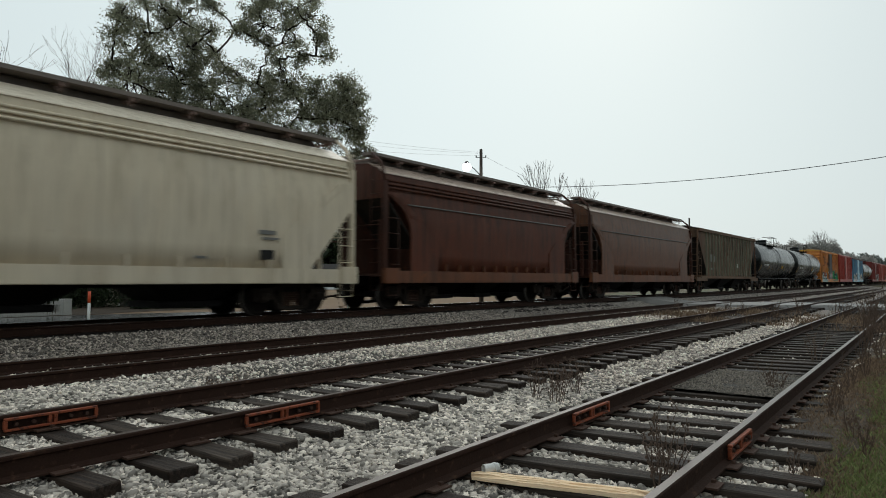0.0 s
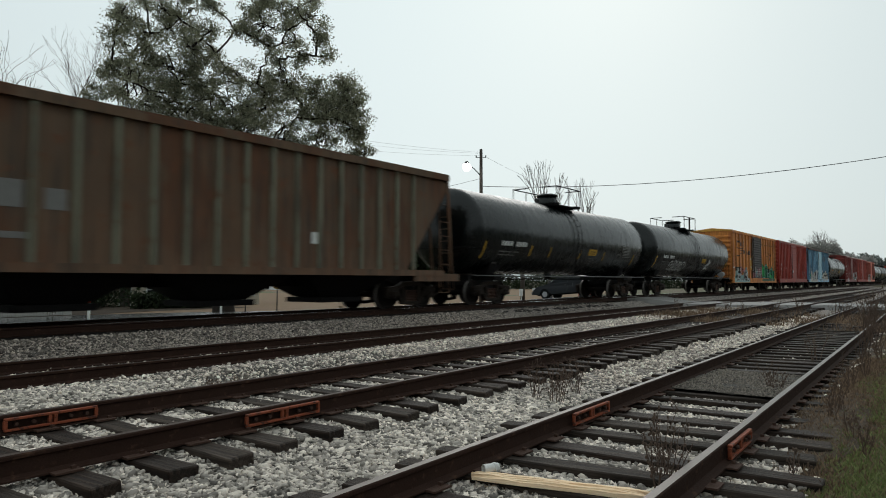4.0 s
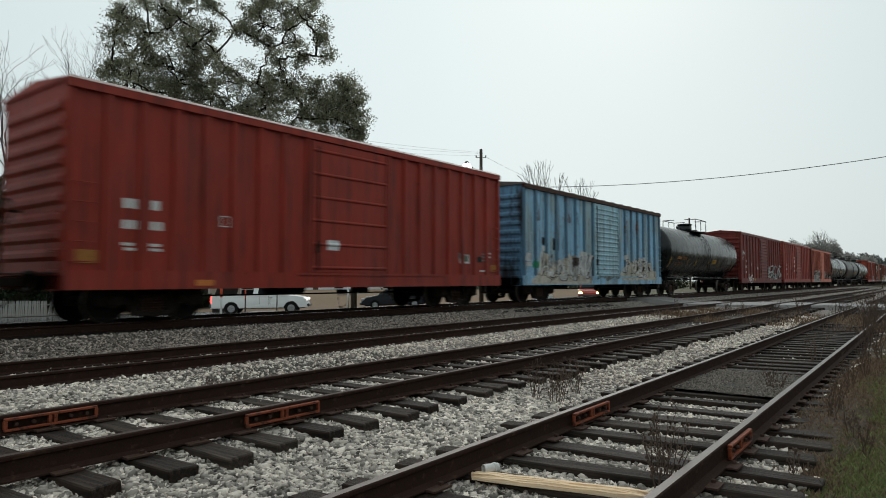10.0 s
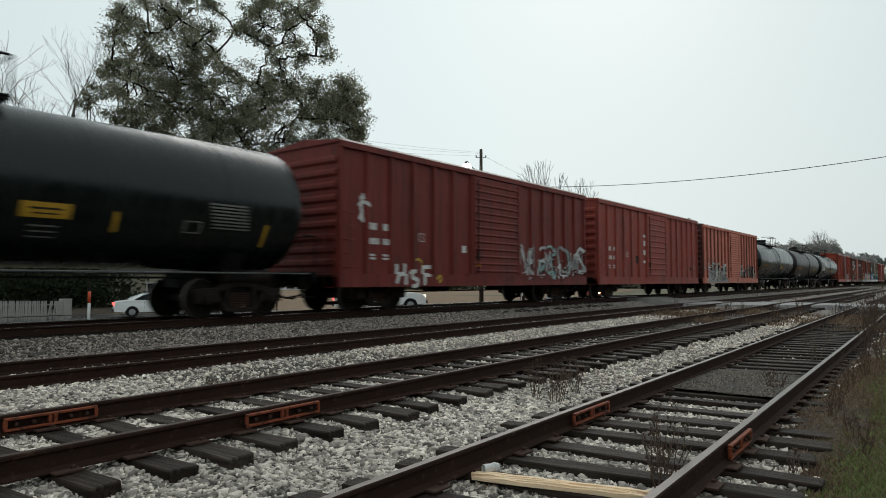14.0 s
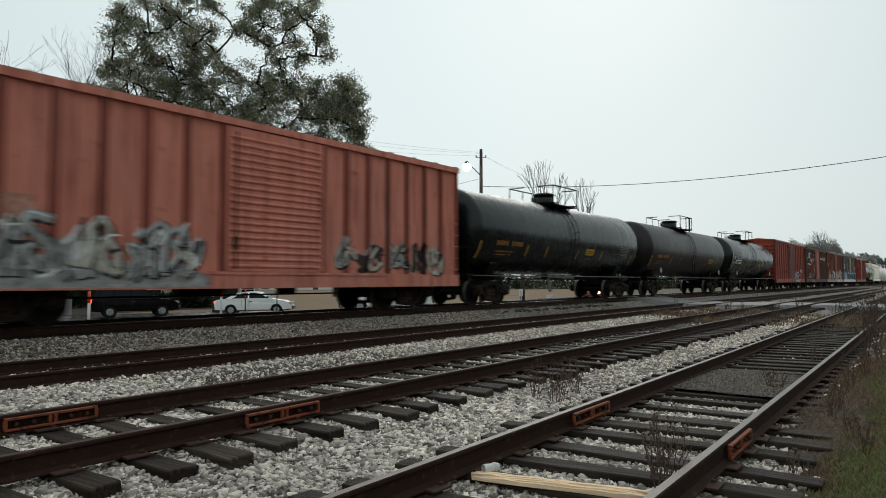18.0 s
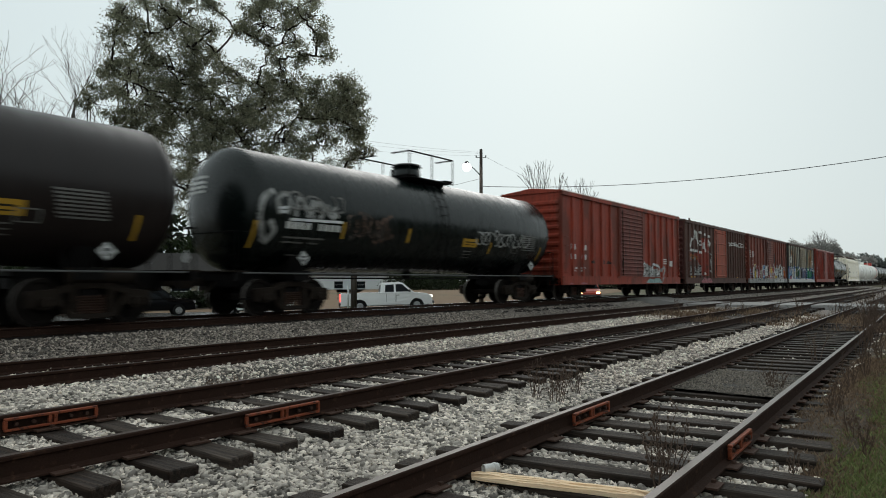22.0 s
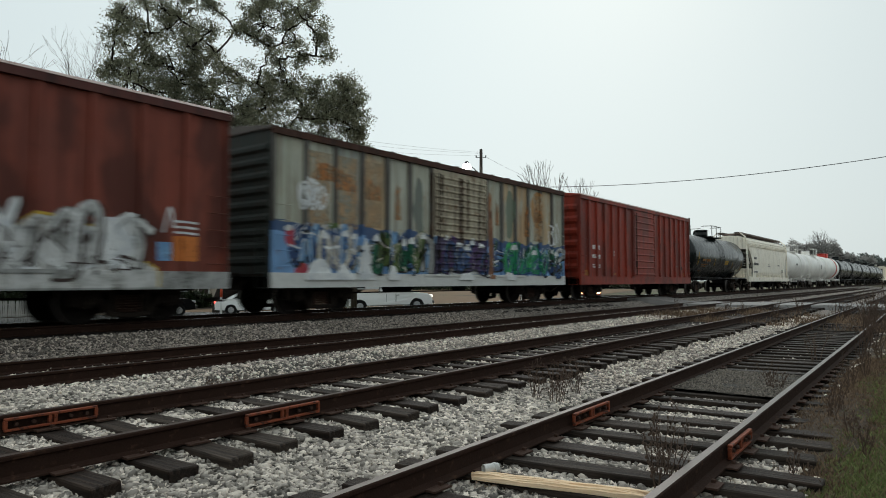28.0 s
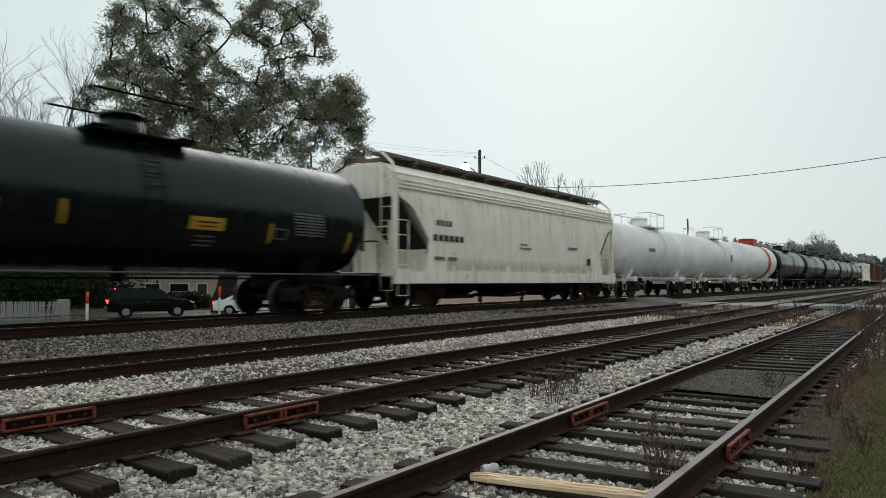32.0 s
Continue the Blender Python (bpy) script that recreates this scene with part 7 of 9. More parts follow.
strokes(CAR15, "faded_letter", scribble(2.0, 5.5, 2.1, 2.7, 10, 81), 0.06, "ash_spray", SHELL)
bm = bmesh.new()
for z_ in (3.12, 3.24, 3.36, 3.50):
    rim = []
    for i in range(9):
        y_ = 0.10 + 1.05 * i / 8 * (1.0 if z_ < 3.3 else 0.8)
        rim.append([bm.verts.new((-7.65 + 0.62 * (1 - math.sqrt(max(0.0, 1 - (y_ * y_ + (z - 2.72) ** 2) / 2.4964))) - 0.012, y_, z)) for z in (z_ - 0.03, z_ + 0.03)])
    for p, q in zip(rim, rim[1:]):
        bm.faces.new((p[0], q[0], q[1], p[1]))
part("head_stencil", bm, M["white_mark"], CAR15)
on_side(CAR6, "sprayed_ground", cloud(-7.35, -2.55, 0.74, 1.62, 191, 7), "mint_spray")
on_side(CAR6, "repaint_patch", boxes_flat(-6.80, -5.25, 1.28, 1.96), "black_spray", 0.001)
for i in range(5):
    on_side(CAR6, "car_number", boxes_flat(-6.62 + 0.26 * i + (0.16 if i > 1 else 0), -6.44 + 0.26 * i + (0.16 if i > 1 else 0), 1.64, 1.84), "white_mark", 0.002)
for x0_, x1_, z0_, z1_ in ((-6.35, -6.10, 3.52, 4.02), (-6.10, -5.55, 3.86, 4.02), (-5.35, -4.75, 3.60, 3.92), (-4.60, -4.42, 3.58, 4.00), (-4.28, -4.08, 3.56, 4.10), (-4.45, -4.20, 3.00, 3.52), (-4.20, -3.75, 3.02, 3.34), (-3.55, -2.98, 3.00, 3.30), (-2.80, -2.55, 2.98, 3.30), (-2.35, -1.95, 3.0, 3.30), (-2.7, -2.1, 3.1, 3.2),
                           (-6.45, -4.55, 3.40, 3.47), (-6.45, -6.37, 2.84, 3.40), (-6.45, -5.65, 2.80, 2.88), (-5.5, -5.40, 3.06, 3.30), (-5.5, -4.6, 3.24, 3.31), (-5.3, -4.7, 3.02, 3.08)):
    bm = bmesh.new()
    bm.faces.new([bm.verts.new(p) for p in ((x0_ - 0.04, 0, z0_), (x1_ - 0.04, 0, z0_), (x1_ + 0.04, 0, z1_), (x0_ + 0.04, 0, z1_))])
    on_side(CAR6, "faded_emblem_bar", bm, "brown_spray")
wildstyle(CAR6, -6.9, -2.9, 0.90, 1.55, 6, 91, ("ash_spray", "black_mark", "chrome_spray", "mint_spray"), "black_spray", 0.17, 0.07, None)
wildstyle(CAR6, -5.1, -3.4, 1.35, 1.88, 3, 291, ("pink_spray", "mint_spray", "pink_spray"), "brown_spray", 0.14, 0.05, None)
on_side(CAR6, "sprayed_ground", cloud(1.9, 6.9, 0.85, 2.15, 192, 7), "deep_green_spray", 0.0005)
wildstyle(CAR6, 1.95, 6.7, 0.95, 2.15, 6, 92, ("green_mark", "bright_green_spray", "green_mark", "deep_green_spray"), "black_spray", 0.34, 0.07, "mint_spray")
for x_, w_, z_ in ((-1.62, 0.22, 0.80), (1.78, 0.16, 1.2), (-1.25, 0.10, 2.2), (3.2, 0.10, 3.3), (5.4, 0.12, 3.1), (7.4, 0.3, 1.2), (-3.2, 0.10, 3.2)):
    on_side(CAR6, "rust_streak", boxes_flat(x_ - w_ / 2, x_ + w_ / 2, z_, 4.35), "rust_streak_spray", 0.0004)
strokes(CAR6, "sprayed_figure", [[(4.55, 3.4), (4.95, 3.0), (5.2, 2.75)], [(5.85, 3.45), (5.5, 3.05), (5.2, 2.75)], [(5.2, 2.8), (5.15, 2.3), (5.25, 1.5)]], 0.16, "rust_spray")
wildstyle(CAR6, -1.0, 1.3, 1.20, 1.85, 4, 292, ("pink_spray", "ash_spray", "mint_spray"), "brown_spray", 0.15, 0.05, None)
wildstyle(CAR8, -6.15, -1.65, 0.95, 2.0, 7, 93, ("chrome_spray", "bone_spray", "ash_spray"), "brown_spray", 0.30, 0.04, "snow_spray", "ash_spray")
on_side(CAR8, "sprayed_ground", cloud(-7.1, -1.6, 0.74, 1.45, 193, 8), "bone_spray", 0.0005)
on_side(CAR8, "pale_patch", boxes_flat(-7.45, -6.92, 1.46, 1.98), "chrome_spray")
on_side(CAR8, "green_patch", cloud(-6.85, -6.22, 1.40, 1.84, 194, 3), "green_mark")
on_side(CAR8, "grey_patch", boxes_flat(-3.4, -2.75, 1.55, 1.9), "brown_spray", 0.022)
on_side(CAR8, "sprayed_ground", cloud(1.95, 6.85, 0.90, 2.20, 195, 7), "bone_spray")
wildstyle(CAR8, 2.2, 5.6, 1.12, 2.0, 4, 94, ("bone_spray", "chrome_spray"), "brown_spray", 0.22, 0.05, "snow_spray")
for x_, z_, h_ in ((-6.4, 3.3, 0.9), (-3.6, 3.4, 0.5), (-2.9, 3.4, 0.6), (2.6, 3.3, 0.9), (4.2, 3.5, 0.7)):
    on_side(CAR8, "rust_stain", cloud(x_ - 0.18, x_ + 0.18, z_, z_ + h_, int(x_ * 100) + 900, 3), "rust_spray")
on_side(CAR12, "sprayed_ground", cloud(-6.9, -1.7, 0.74, 1.5, 196, 8), "ash_spray")
wildstyle(CAR12, -6.7, -1.9, 0.9, 2.0, 11, 95, ("ash_spray", "chrome_spray", "bone_spray", "ash_spray"), "black_spray", 0.15, 0.06, "snow_spray")
wildstyle(CAR12, 2.1, 6.9, 1.12, 1.98, 7, 96, ("bone_spray", "ash_spray", "brown_spray"), "black_spray", 0.14, 0.05, None)
on_side(CAR12, "pale_patch", cloud(-7.5, -6.85, 1.66, 1.90, 197, 3), "ash_spray")
for x_ in (-6.4, -5.55):
    on_side(CAR12, "faded_patch", boxes_flat(x_ - 0.28, x_ + 0.28, 1.98, 2.45), "faded_spray")
on_side(CAR18, "sprayed_ground", cloud(1.75, 6.15, 0.74, 2.45, 198, 6), "yellow_spray")
on_side(CAR18, "sprayed_ground", cloud(1.75, 6.10, 0.74, 2.38, 198, 6), "chrome_spray", 0.001)
wildstyle(CAR18, 1.9, 5.9, 0.95, 2.25, 8, 98, ("chrome_spray", "ash_spray", "chrome_spray", "snow_spray"), "brown_spray", 0.20, 0.07, "snow_spray")
on_side(CAR18, "yellow_blob", cloud(2.3, 2.75, 1.1, 1.5, 199, 3), "yellow_spray", 0.02)
on_side(CAR18, "orange_block", boxes_flat(6.48, 7.08, 1.30, 1.84), "orange_spray")
on_side(CAR18, "blue_block", boxes_flat(6.12, 6.44, 1.30, 1.70), "sky_spray")
strokes(CAR18, "white_lines", [[(6.5, 1.92 + 0.12 * i), (7.05, 1.90 + 0.12 * i)] for i in range(3)] + [[(6.25, 1.9), (6.4, 2.45), (6.5, 2.0)]], 0.05, "snow_spray")
on_side(CAR18, "black_patch", cloud(1.85, 2.68, 2.5, 3.66, 200, 3), "black_spray")
on_side(CAR18, "sprayed_ground", cloud(-1.15, 1.65, 1.12, 2.34, 201, 6), "bone_spray")
wildstyle(CAR18, -1.0, 1.5, 1.10, 2.25, 6, 202, ("mint_spray", "bone_spray", "red_mark", "bone_spray", "mint_spray"), "red_mark", 0.16, 0.08, "snow_spray")
on_side(CAR18, "yellow_blob", cloud(0.05, 0.85, 1.60, 2.26, 203, 3), "yellow_spray", 0.02)
wildstyle(CAR18, -7.2, -1.4, 1.0, 2.1, 13, 99, ("pink_spray", "sky_spray", "snow_spray", "yellow_spray", "bone_spray"), "brown_spray", 0.17, 0.06)
wildstyle(CAR19, -7.3, -1.6, 1.05, 2.25, 12, 214, ("navy_spray", "sky_spray", "ash_spray", "olive_spray", "navy_spray"), "black_spray", 0.16, 0.06, "snow_spray")
wildstyle(CAR19, 1.7, 7.4, 1.05, 2.25, 10, 215, ("navy_spray", "deep_green_spray", "ash_spray", "navy_spray"), "black_spray", 0.16, 0.06, "snow_spray")
wildstyle(CAR19, -6.5, -4.8, 1.10, 2.28, 5, 204, ("sky_spray", "navy_spray", "bone_spray", "sky_spray"), "navy_spray", 0.14, 0.07, "snow_spray", cap="snow_spray", lift=0.030)
wildstyle(CAR19, -4.1, -1.8, 1.12, 2.32, 6, 205, ("olive_spray", "deep_green_spray", "olive_spray"), "black_spray", 0.16, 0.06, "bone_spray", cap="snow_spray", lift=0.030)
wildstyle(CAR19, -1.1, 1.5, 1.12, 2.25, 6, 206, ("navy_spray", "purple_spray"), "black_spray", 0.14, 0.05, "ash_spray", cap="snow_spray", lift=0.030)
wildstyle(CAR19, 2.8, 6.1, 1.12, 2.28, 6, 100, ("green_mark", "bright_green_spray", "green_mark"), "navy_spray", 0.20, 0.07, "mint_spray", cap="snow_spray", lift=0.030)
wildstyle(CAR19, 6.3, 7.4, 1.20, 2.0, 2, 207, ("navy_spray", "deep_green_spray"), "black_spray", 0.16, 0.06, "snow_spray", cap="snow_spray", lift=0.030)
for x0_, x1_, z0_ in ((-6.58, -5.74, 2.3), (-5.54, -4.72, 2.3), (-4.52, -3.70, 2.4), (5.20, 5.90, 2.45)):
    on_side(CAR19, "peeling_panel", boxes_flat(x0_, x1_, z0_, 4.30), "peach_spray", 0.0004)
for x_, z_, w_, h_ in ((-5.9, 3.55, 0.8, 0.55), (-5.2, 3.35, 0.8, 0.6), (-4.1, 3.2, 0.7, 0.7), (-3.0, 2.7, 0.3, 1.3), (4.6, 2.6, 0.3, 1.5), (5.5, 3.2, 0.5, 0.8), (2.5, 2.9, 0.25, 1.2)):
    on_side(CAR19, "rust_patch", cloud(x_ - w_ / 2, x_ + w_ / 2, z_, z_ + h_, int(x_ * 77) + 900, 3), "tan_spray", 0.0008)
for x_, w_, z_ in ((0.15, 0.30, 2.0), (0.55, 0.12, 2.6), (-0.9, 0.16, 2.4), (1.25, 0.14, 2.2), (-1.38, 0.22, 1.2)):
    on_side(CAR19, "rust_streak", boxes_flat(x_ - w_ / 2, x_ + w_ / 2, z_, 4.35), "rust_streak_spray", 0.001)
on_side(CAR19, "painted_trunk", cloud(1.86, 2.22, 0.95, 3.65, 212, 2), "trunk_spray", 0.03)
for x_, w_, h_ in ((-6.2, 1.0, 0.55), (-4.45, 0.62, 0.62), (-3.3, 0.5, 0.4), (0.4, 0.9, 0.25), (3.3, 0.7, 0.3), (-5.3, 0.8, 0.4)):
    on_side(CAR19, "painted_snow", cloud(x_ - w_ / 2, x_ + w_ / 2, 0.90, 0.95 + h_, int(x_ * 31) + 800, 2), "snow_spray", 0.052)
on_side(CAR19, "painted_snow", cloud(-4.70, -4.20, 1.35, 1.85, 210, 2), "snow_spray", 0.055)
on_side(CAR19, "painted_snow", cloud(-4.62, -4.28, 1.75, 2.12, 211, 2), "snow_spray", 0.057)

# ---- plants ----


def leaf_material(name, dark, light, clump=(0.5, 0.7, 0.6)):
    k = Nodes(name)
    geo = k.tree.nodes.new("ShaderNodeNewGeometry")
    col = k.ramp(geo.outputs["Random Per Island"], [(0, dark), (0.6, tuple((a + b) / 2 for a, b in zip(dark, light))), (1, light)])
    col = k.scale_rgb(col, k.math("ADD", clump[1], k.math("MULTIPLY", k.noise(k.coords(), clump[0], 3), clump[2])))
    thin = k.node("BsdfTranslucent", col)
    both = k.node("MixShader", 0.4, k.bsdf.outputs[0], thin.outputs[0])
    k.tree.links.new(both.outputs[0], k.out.inputs["Surface"])
    return k.done(col, 0.6, 0.0, 0.25)


M["bark"] = dull("dark_bark", (0.026, 0.021, 0.018), 0.95, 0.5, 4, 0.8, 0.0, (0.07, 0.06, 0.05), 0.3)
M["twig"] = dull("grey_twigs", (0.11, 0.10, 0.09), 0.95, 0.4, 2, 0.3)
M["oak_leaf"] = leaf_material("oak_leaves", (0.120, 0.122, 0.078), (0.290, 0.294, 0.204), (1.1, -0.05, 2.2))
# far trees: distance haze is put into these three pale colours
M["far_twig"] = dull("hazed_grey_twigs", (0.27, 0.26, 0.25), 0.95, 0.3, 1, 0.2)
M["bare_wood"] = leaf_material("hazed_bare_woods", (0.36, 0.345, 0.325), (0.50, 0.48, 0.455))
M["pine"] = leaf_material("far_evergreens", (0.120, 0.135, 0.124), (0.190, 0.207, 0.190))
M["hedge_leaf"] = leaf_material("hedge_leaves", (0.011, 0.018, 0.008), (0.032, 0.046, 0.018))
M["dry_stem"] = dull("dry_brown_stems", (0.105, 0.070, 0.052), 0.95, 0.4, 20, 0.2)
M["grass"] = leaf_material("verge_grass", (0.100, 0.128, 0.042), (0.260, 0.290, 0.115))
M["straw"] = leaf_material("dead_grass", (0.105, 0.068, 0.044), (0.28, 0.195, 0.130))


def quads_mesh(name, centres, sizes, mat, rng, flat=0.0, squash=1.0):
    """Small leaf-like quads, folded at random."""
    n = len(centres)
    u = rng.normal(size=(n, 3))
    u[:, 2] *= 1 - flat
    u /= np.linalg.norm(u, axis=1, keepdims=True)
    w = np.cross(u, rng.normal(size=(n, 3)))
    w /= np.linalg.norm(w, axis=1, keepdims=True)
    s = sizes[:, None]
    v = np.stack([centres - u * s, centres + w * s * 0.45 * squash, centres + u * s, centres - w * s * 0.45 * squash], 1)
    return raw_mesh(name, v.reshape(-1, 3), np.arange(4 * n).reshape(n, 4), mat)


def ray_point(px, py, depth):
    """A point at a depth along the camera's axis, for a place in its picture."""
    a = aim().to_3x3()
    return EYE + depth * (a @ Vector(((px - 784) / F_PX, (441 - py) / F_PX, -1)))


def limb(bm, a, b, r0, r1, rnd, bend=0.12, n=5, seg=6):
    a, b = Vector(a), Vector(b)
    d = (b - a).length
    pts = [a]
    for i in range(1, n):
        k = i / n
        pts.append(a.lerp(b, k) + Vector((rnd.uniform(-1, 1), rnd.uniform(-1, 1), rnd.uniform(-0.6, 1))) * d * bend * math.sin(math.pi * k))
    pts.append(b)
    add_tube(bm, pts, [r0 + (r1 - r0) * i / n for i in range(n + 1)], seg, False)
    return pts


def live_oak():
    """The broad evergreen oak behind the street: limbs fan out to boughs, boughs to twigs, each twig with its own spray of leaves."""
    rnd, rng = random.Random(8), np.random.default_rng(8)
    root = thing("oak_tree", "large evergreen oak with a ragged dark crown", "tree")
    base = ray_point(396, 548, 47.5)
    base.z = -1.05
    root.location = base
    boughs = [(226, 34, 32), (262, 62, 30), (322, 30, 40), (352, 58, 26), (292, 112, 44), (346, 118, 44), (232, 96, 30), (222, 134, 32), (198, 118, 16), (444, 26, 24), (466, 46, 28), (488, 14, 22), (548, 30, 24), (562, 66, 20),
              (424, 52, 14), (480, 84, 18), (536, 98, 20), (430, 142, 32), (500, 132, 30), (396, 182, 56), (330, 186, 56), (262, 168, 44), (474, 186, 50), (536, 190, 34), (606, 160, 24), (622, 190, 24), (600, 212, 32), (562, 240, 42),
              (638, 236, 16), (640, 270, 24), (500, 252, 52), (430, 256, 56), (350, 258, 56), (282, 236, 46), (236, 196, 26), (222, 232, 26), (322, -18, 42), (255, -4, 28), (470, -14, 26), (552, 2, 14), (240, 300, 46), (330, 330, 56),
              (430, 330, 56), (530, 320, 52), (600, 310, 38), (518, 160, 26), (386, 222, 46), (300, 212, 42), (440, 206, 40), (574, 200, 22), (372, 92, 18), (398, 118, 16), (374, 8, 16), (204, 62, 16), (506, 56, 12), (494, 106, 16), (526, 18, 14), (576, 100, 9), (618, 148, 18), (634, 176, 16), (606, 178, 22), (640, 206, 14), (622, 226, 24), (590, 182, 18), (190, 132, 12), (212, 158, 18), (300, 50, 24), (340, 84, 26), (376, 52, 18), (212, 24, 16), (268, 104, 24), (316, 146, 30), (284, 14, 22), (360, 150, 30), (248, 130, 24), (456, 12, 20), (448, 66, 16), (512, 36, 16), (524, 74, 12), (470, 156, 26), (556, 160, 24)]
    m_px = 47.5 / F_PX
    fork = base + Vector((0.3, -0.2, 4.6))
    nodes = [(fork, 0.42)]
    wood, cs, ss = bmesh.new(), [], []
    limb(wood, base + Vector((0, 0, -0.2)), fork, 0.80, 0.55, rnd, 0.04, 5, 12)

    def pad(p, size, count):
        """A flat, ragged pad of leaves at a twig's end, with looser leaves round it."""
        o = np.clip(rng.normal(size=(count, 3)), -1.75, 1.75)
        o *= np.array([1, 1, 0.74]) * size * np.where(rng.random((count, 1)) < 0.22, 0.52, 0.37)
        cs.append(np.array(p[:])[None] + o)
        ss.append(rng.uniform(0.048, 0.108, count))

    for px, py, r in sorted(boughs, key=lambda q: (q[0] - 396) ** 2 + (q[1] - 430) ** 2):
        depth = 47.5 + rnd.uniform(-4.0, 4.0)
        c = ray_point(px, py, depth)
        rm = r * m_px
        near, r0 = min(nodes, key=lambda q: (q[0] - c).length + 0.6 * max(0, q[0].z - c.z) + (0 if q[0].z < c.z + 1 else 3))
        thick = max(0.085, r0 * 0.70)
        pts = limb(wood, near, c, thick, 0.04, rnd, 0.055, 7, 7)
        for i, p in enumerate(pts[1:], 1):
            nodes.append((p, thick * (1 - i / 8)))
        for p in pts[4:]:
            for _ in range(2 if rnd.random() < 0.3 else 0):
                pad(p + Vector((rnd.uniform(-1, 1), rnd.uniform(-1, 1), rnd.uniform(-0.5, 0.9))) * 0.45, rnd.uniform(0.4, 0.7), 90)
        forks = [c.lerp(pts[3], 0.25), c]
        for _ in range(3 + int(r / 8)):
            o = Vector(rng.normal(size=3)).normalized()
            q = c + Vector((o.x, o.y, 0.9 * o.z + 0.12)) * rm * rnd.uniform(0.35, 0.8)
            limb(wood, rnd.choice(forks), q, 0.055, 0.022, rnd, 0.15, 4, 4)
            forks.append(q)
        for _ in range(int((5 + 7.5 * rm * rm) * (1.25 if py > 150 else 1.0))):
            o = Vector(rng.normal(size=3)).normalized()
            p = c + o * rm * 1.12 * (rnd.random() ** 0.42)
            stem = min(forks, key=lambda q: (q - p).length)
            if rnd.random() < 0.8:
                limb(wood, stem, p, 0.024, 0.010, rnd, 0.14, 3, 3)
            size = rnd.uniform(0.42, 0.85)
            pad(p, size, int(185 * size * size * rnd.uniform(0.75, 1.25)) + 25)
    # a sapling under the crown's edge
    foot = ray_point(160, 560, 46)
    foot.z = base.z
    head = ray_point(156, 176, 46)
    limb(wood, foot, head, 0.07, 0.03, rnd, 0.03, 6, 6)
    for px, py in ((150, 166), (163, 154), (178, 160), (140, 182), (158, 178), (188, 170), (170, 172), (152, 190), (196, 206), (208, 196), (184, 200), (205, 214)):
        p = ray_point(px, py, 46 + rnd.uniform(-0.5, 0.5))
        limb(wood, head, p, 0.02, 0.008, rnd, 0.1, 3, 3)
        pad(p, 0.55, 200)
    wood.transform(Matrix.Translation(-base))
    part("trunk", wood, M["bark"], root)
    part("crown", quads_mesh("crown", np.concatenate(cs) - np.array(base[:]), np.concatenate(ss), M["oak_leaf"], rng), None, root)["kind"] = "stuff"


live_oak()


def bare_tree(name, label, px, py_top, depth, base_z, seed, lean=0.0, spread=0.5, thick=0.22, levels=6, mat="twig", trunk_share=0.3):
    rnd = random.Random(seed)
    top = ray_point(px, py_top, depth)
    base = Vector((top.x, top.y, base_z))
    height = top.z - base_z
    root = thing(name, label, "tree")
    root.location = base
    bm = bmesh.new()

    def grow(p, d, length, r, level):
        q = p + d * length
        mid = p.lerp(q, 0.5) + Vector((rnd.uniform(-1, 1), rnd.uniform(-1, 1), rnd.uniform(-0.5, 0.5))) * length * 0.09
        add_tube(bm, [p, mid, q], [r, r * 0.85, r * 0.66], 6 if level < 2 else 4 if level < 4 else 3, False)
        if level >= levels:
            return
        for _ in range(3 if level in (1, 2) else 2 if rnd.random() < 0.75 else 3):
            dd = (d + Vector((rnd.uniform(-1, 1), rnd.uniform(-1, 1), rnd.uniform(-0.25, 0.7))) * spread * 1.25).normalized()
            grow(q, dd, length * rnd.uniform(0.62, 0.86), r * 0.62, level + 1)

    grow(Vector((0, 0, -0.2)), Vector((lean, lean * 0.3, 1)).normalized(), height * trunk_share, thick, 0)
    zs = max(v.co.z for v in bm.verts)
    for v in bm.verts:
        v.co.z *= height / zs
    part("trunk", bm, M[mat], root)


bare_tree("bare_tree", "leafless grey tree with fine twigs", 20, 42, 62, -1.1, 3, 0.1, 0.6, 0.25, 7)
bare_tree("bare_tree", "leafless grey tree with fine twigs", 74, 118, 66, -1.1, 4, -0.08, 0.40, 0.2, 6)
bare_tree("bare_tree", "leafless grey tree with fine twigs", -70, 40, 60, -1.1, 5, 0.15, 0.5, 0.28, 6)
bare_tree("bare_tree", "leafless tree against the sky", 972, 288, 95, -0.5, 6, 0.0, 0.22, 0.26, 5)
bare_tree("bare_tree", "leafless tree against the sky", 1034, 318, 105, -0.5, 12, 0.02, 0.24, 0.24, 5)
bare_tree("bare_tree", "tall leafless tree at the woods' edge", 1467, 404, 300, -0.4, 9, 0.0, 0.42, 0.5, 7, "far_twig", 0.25)


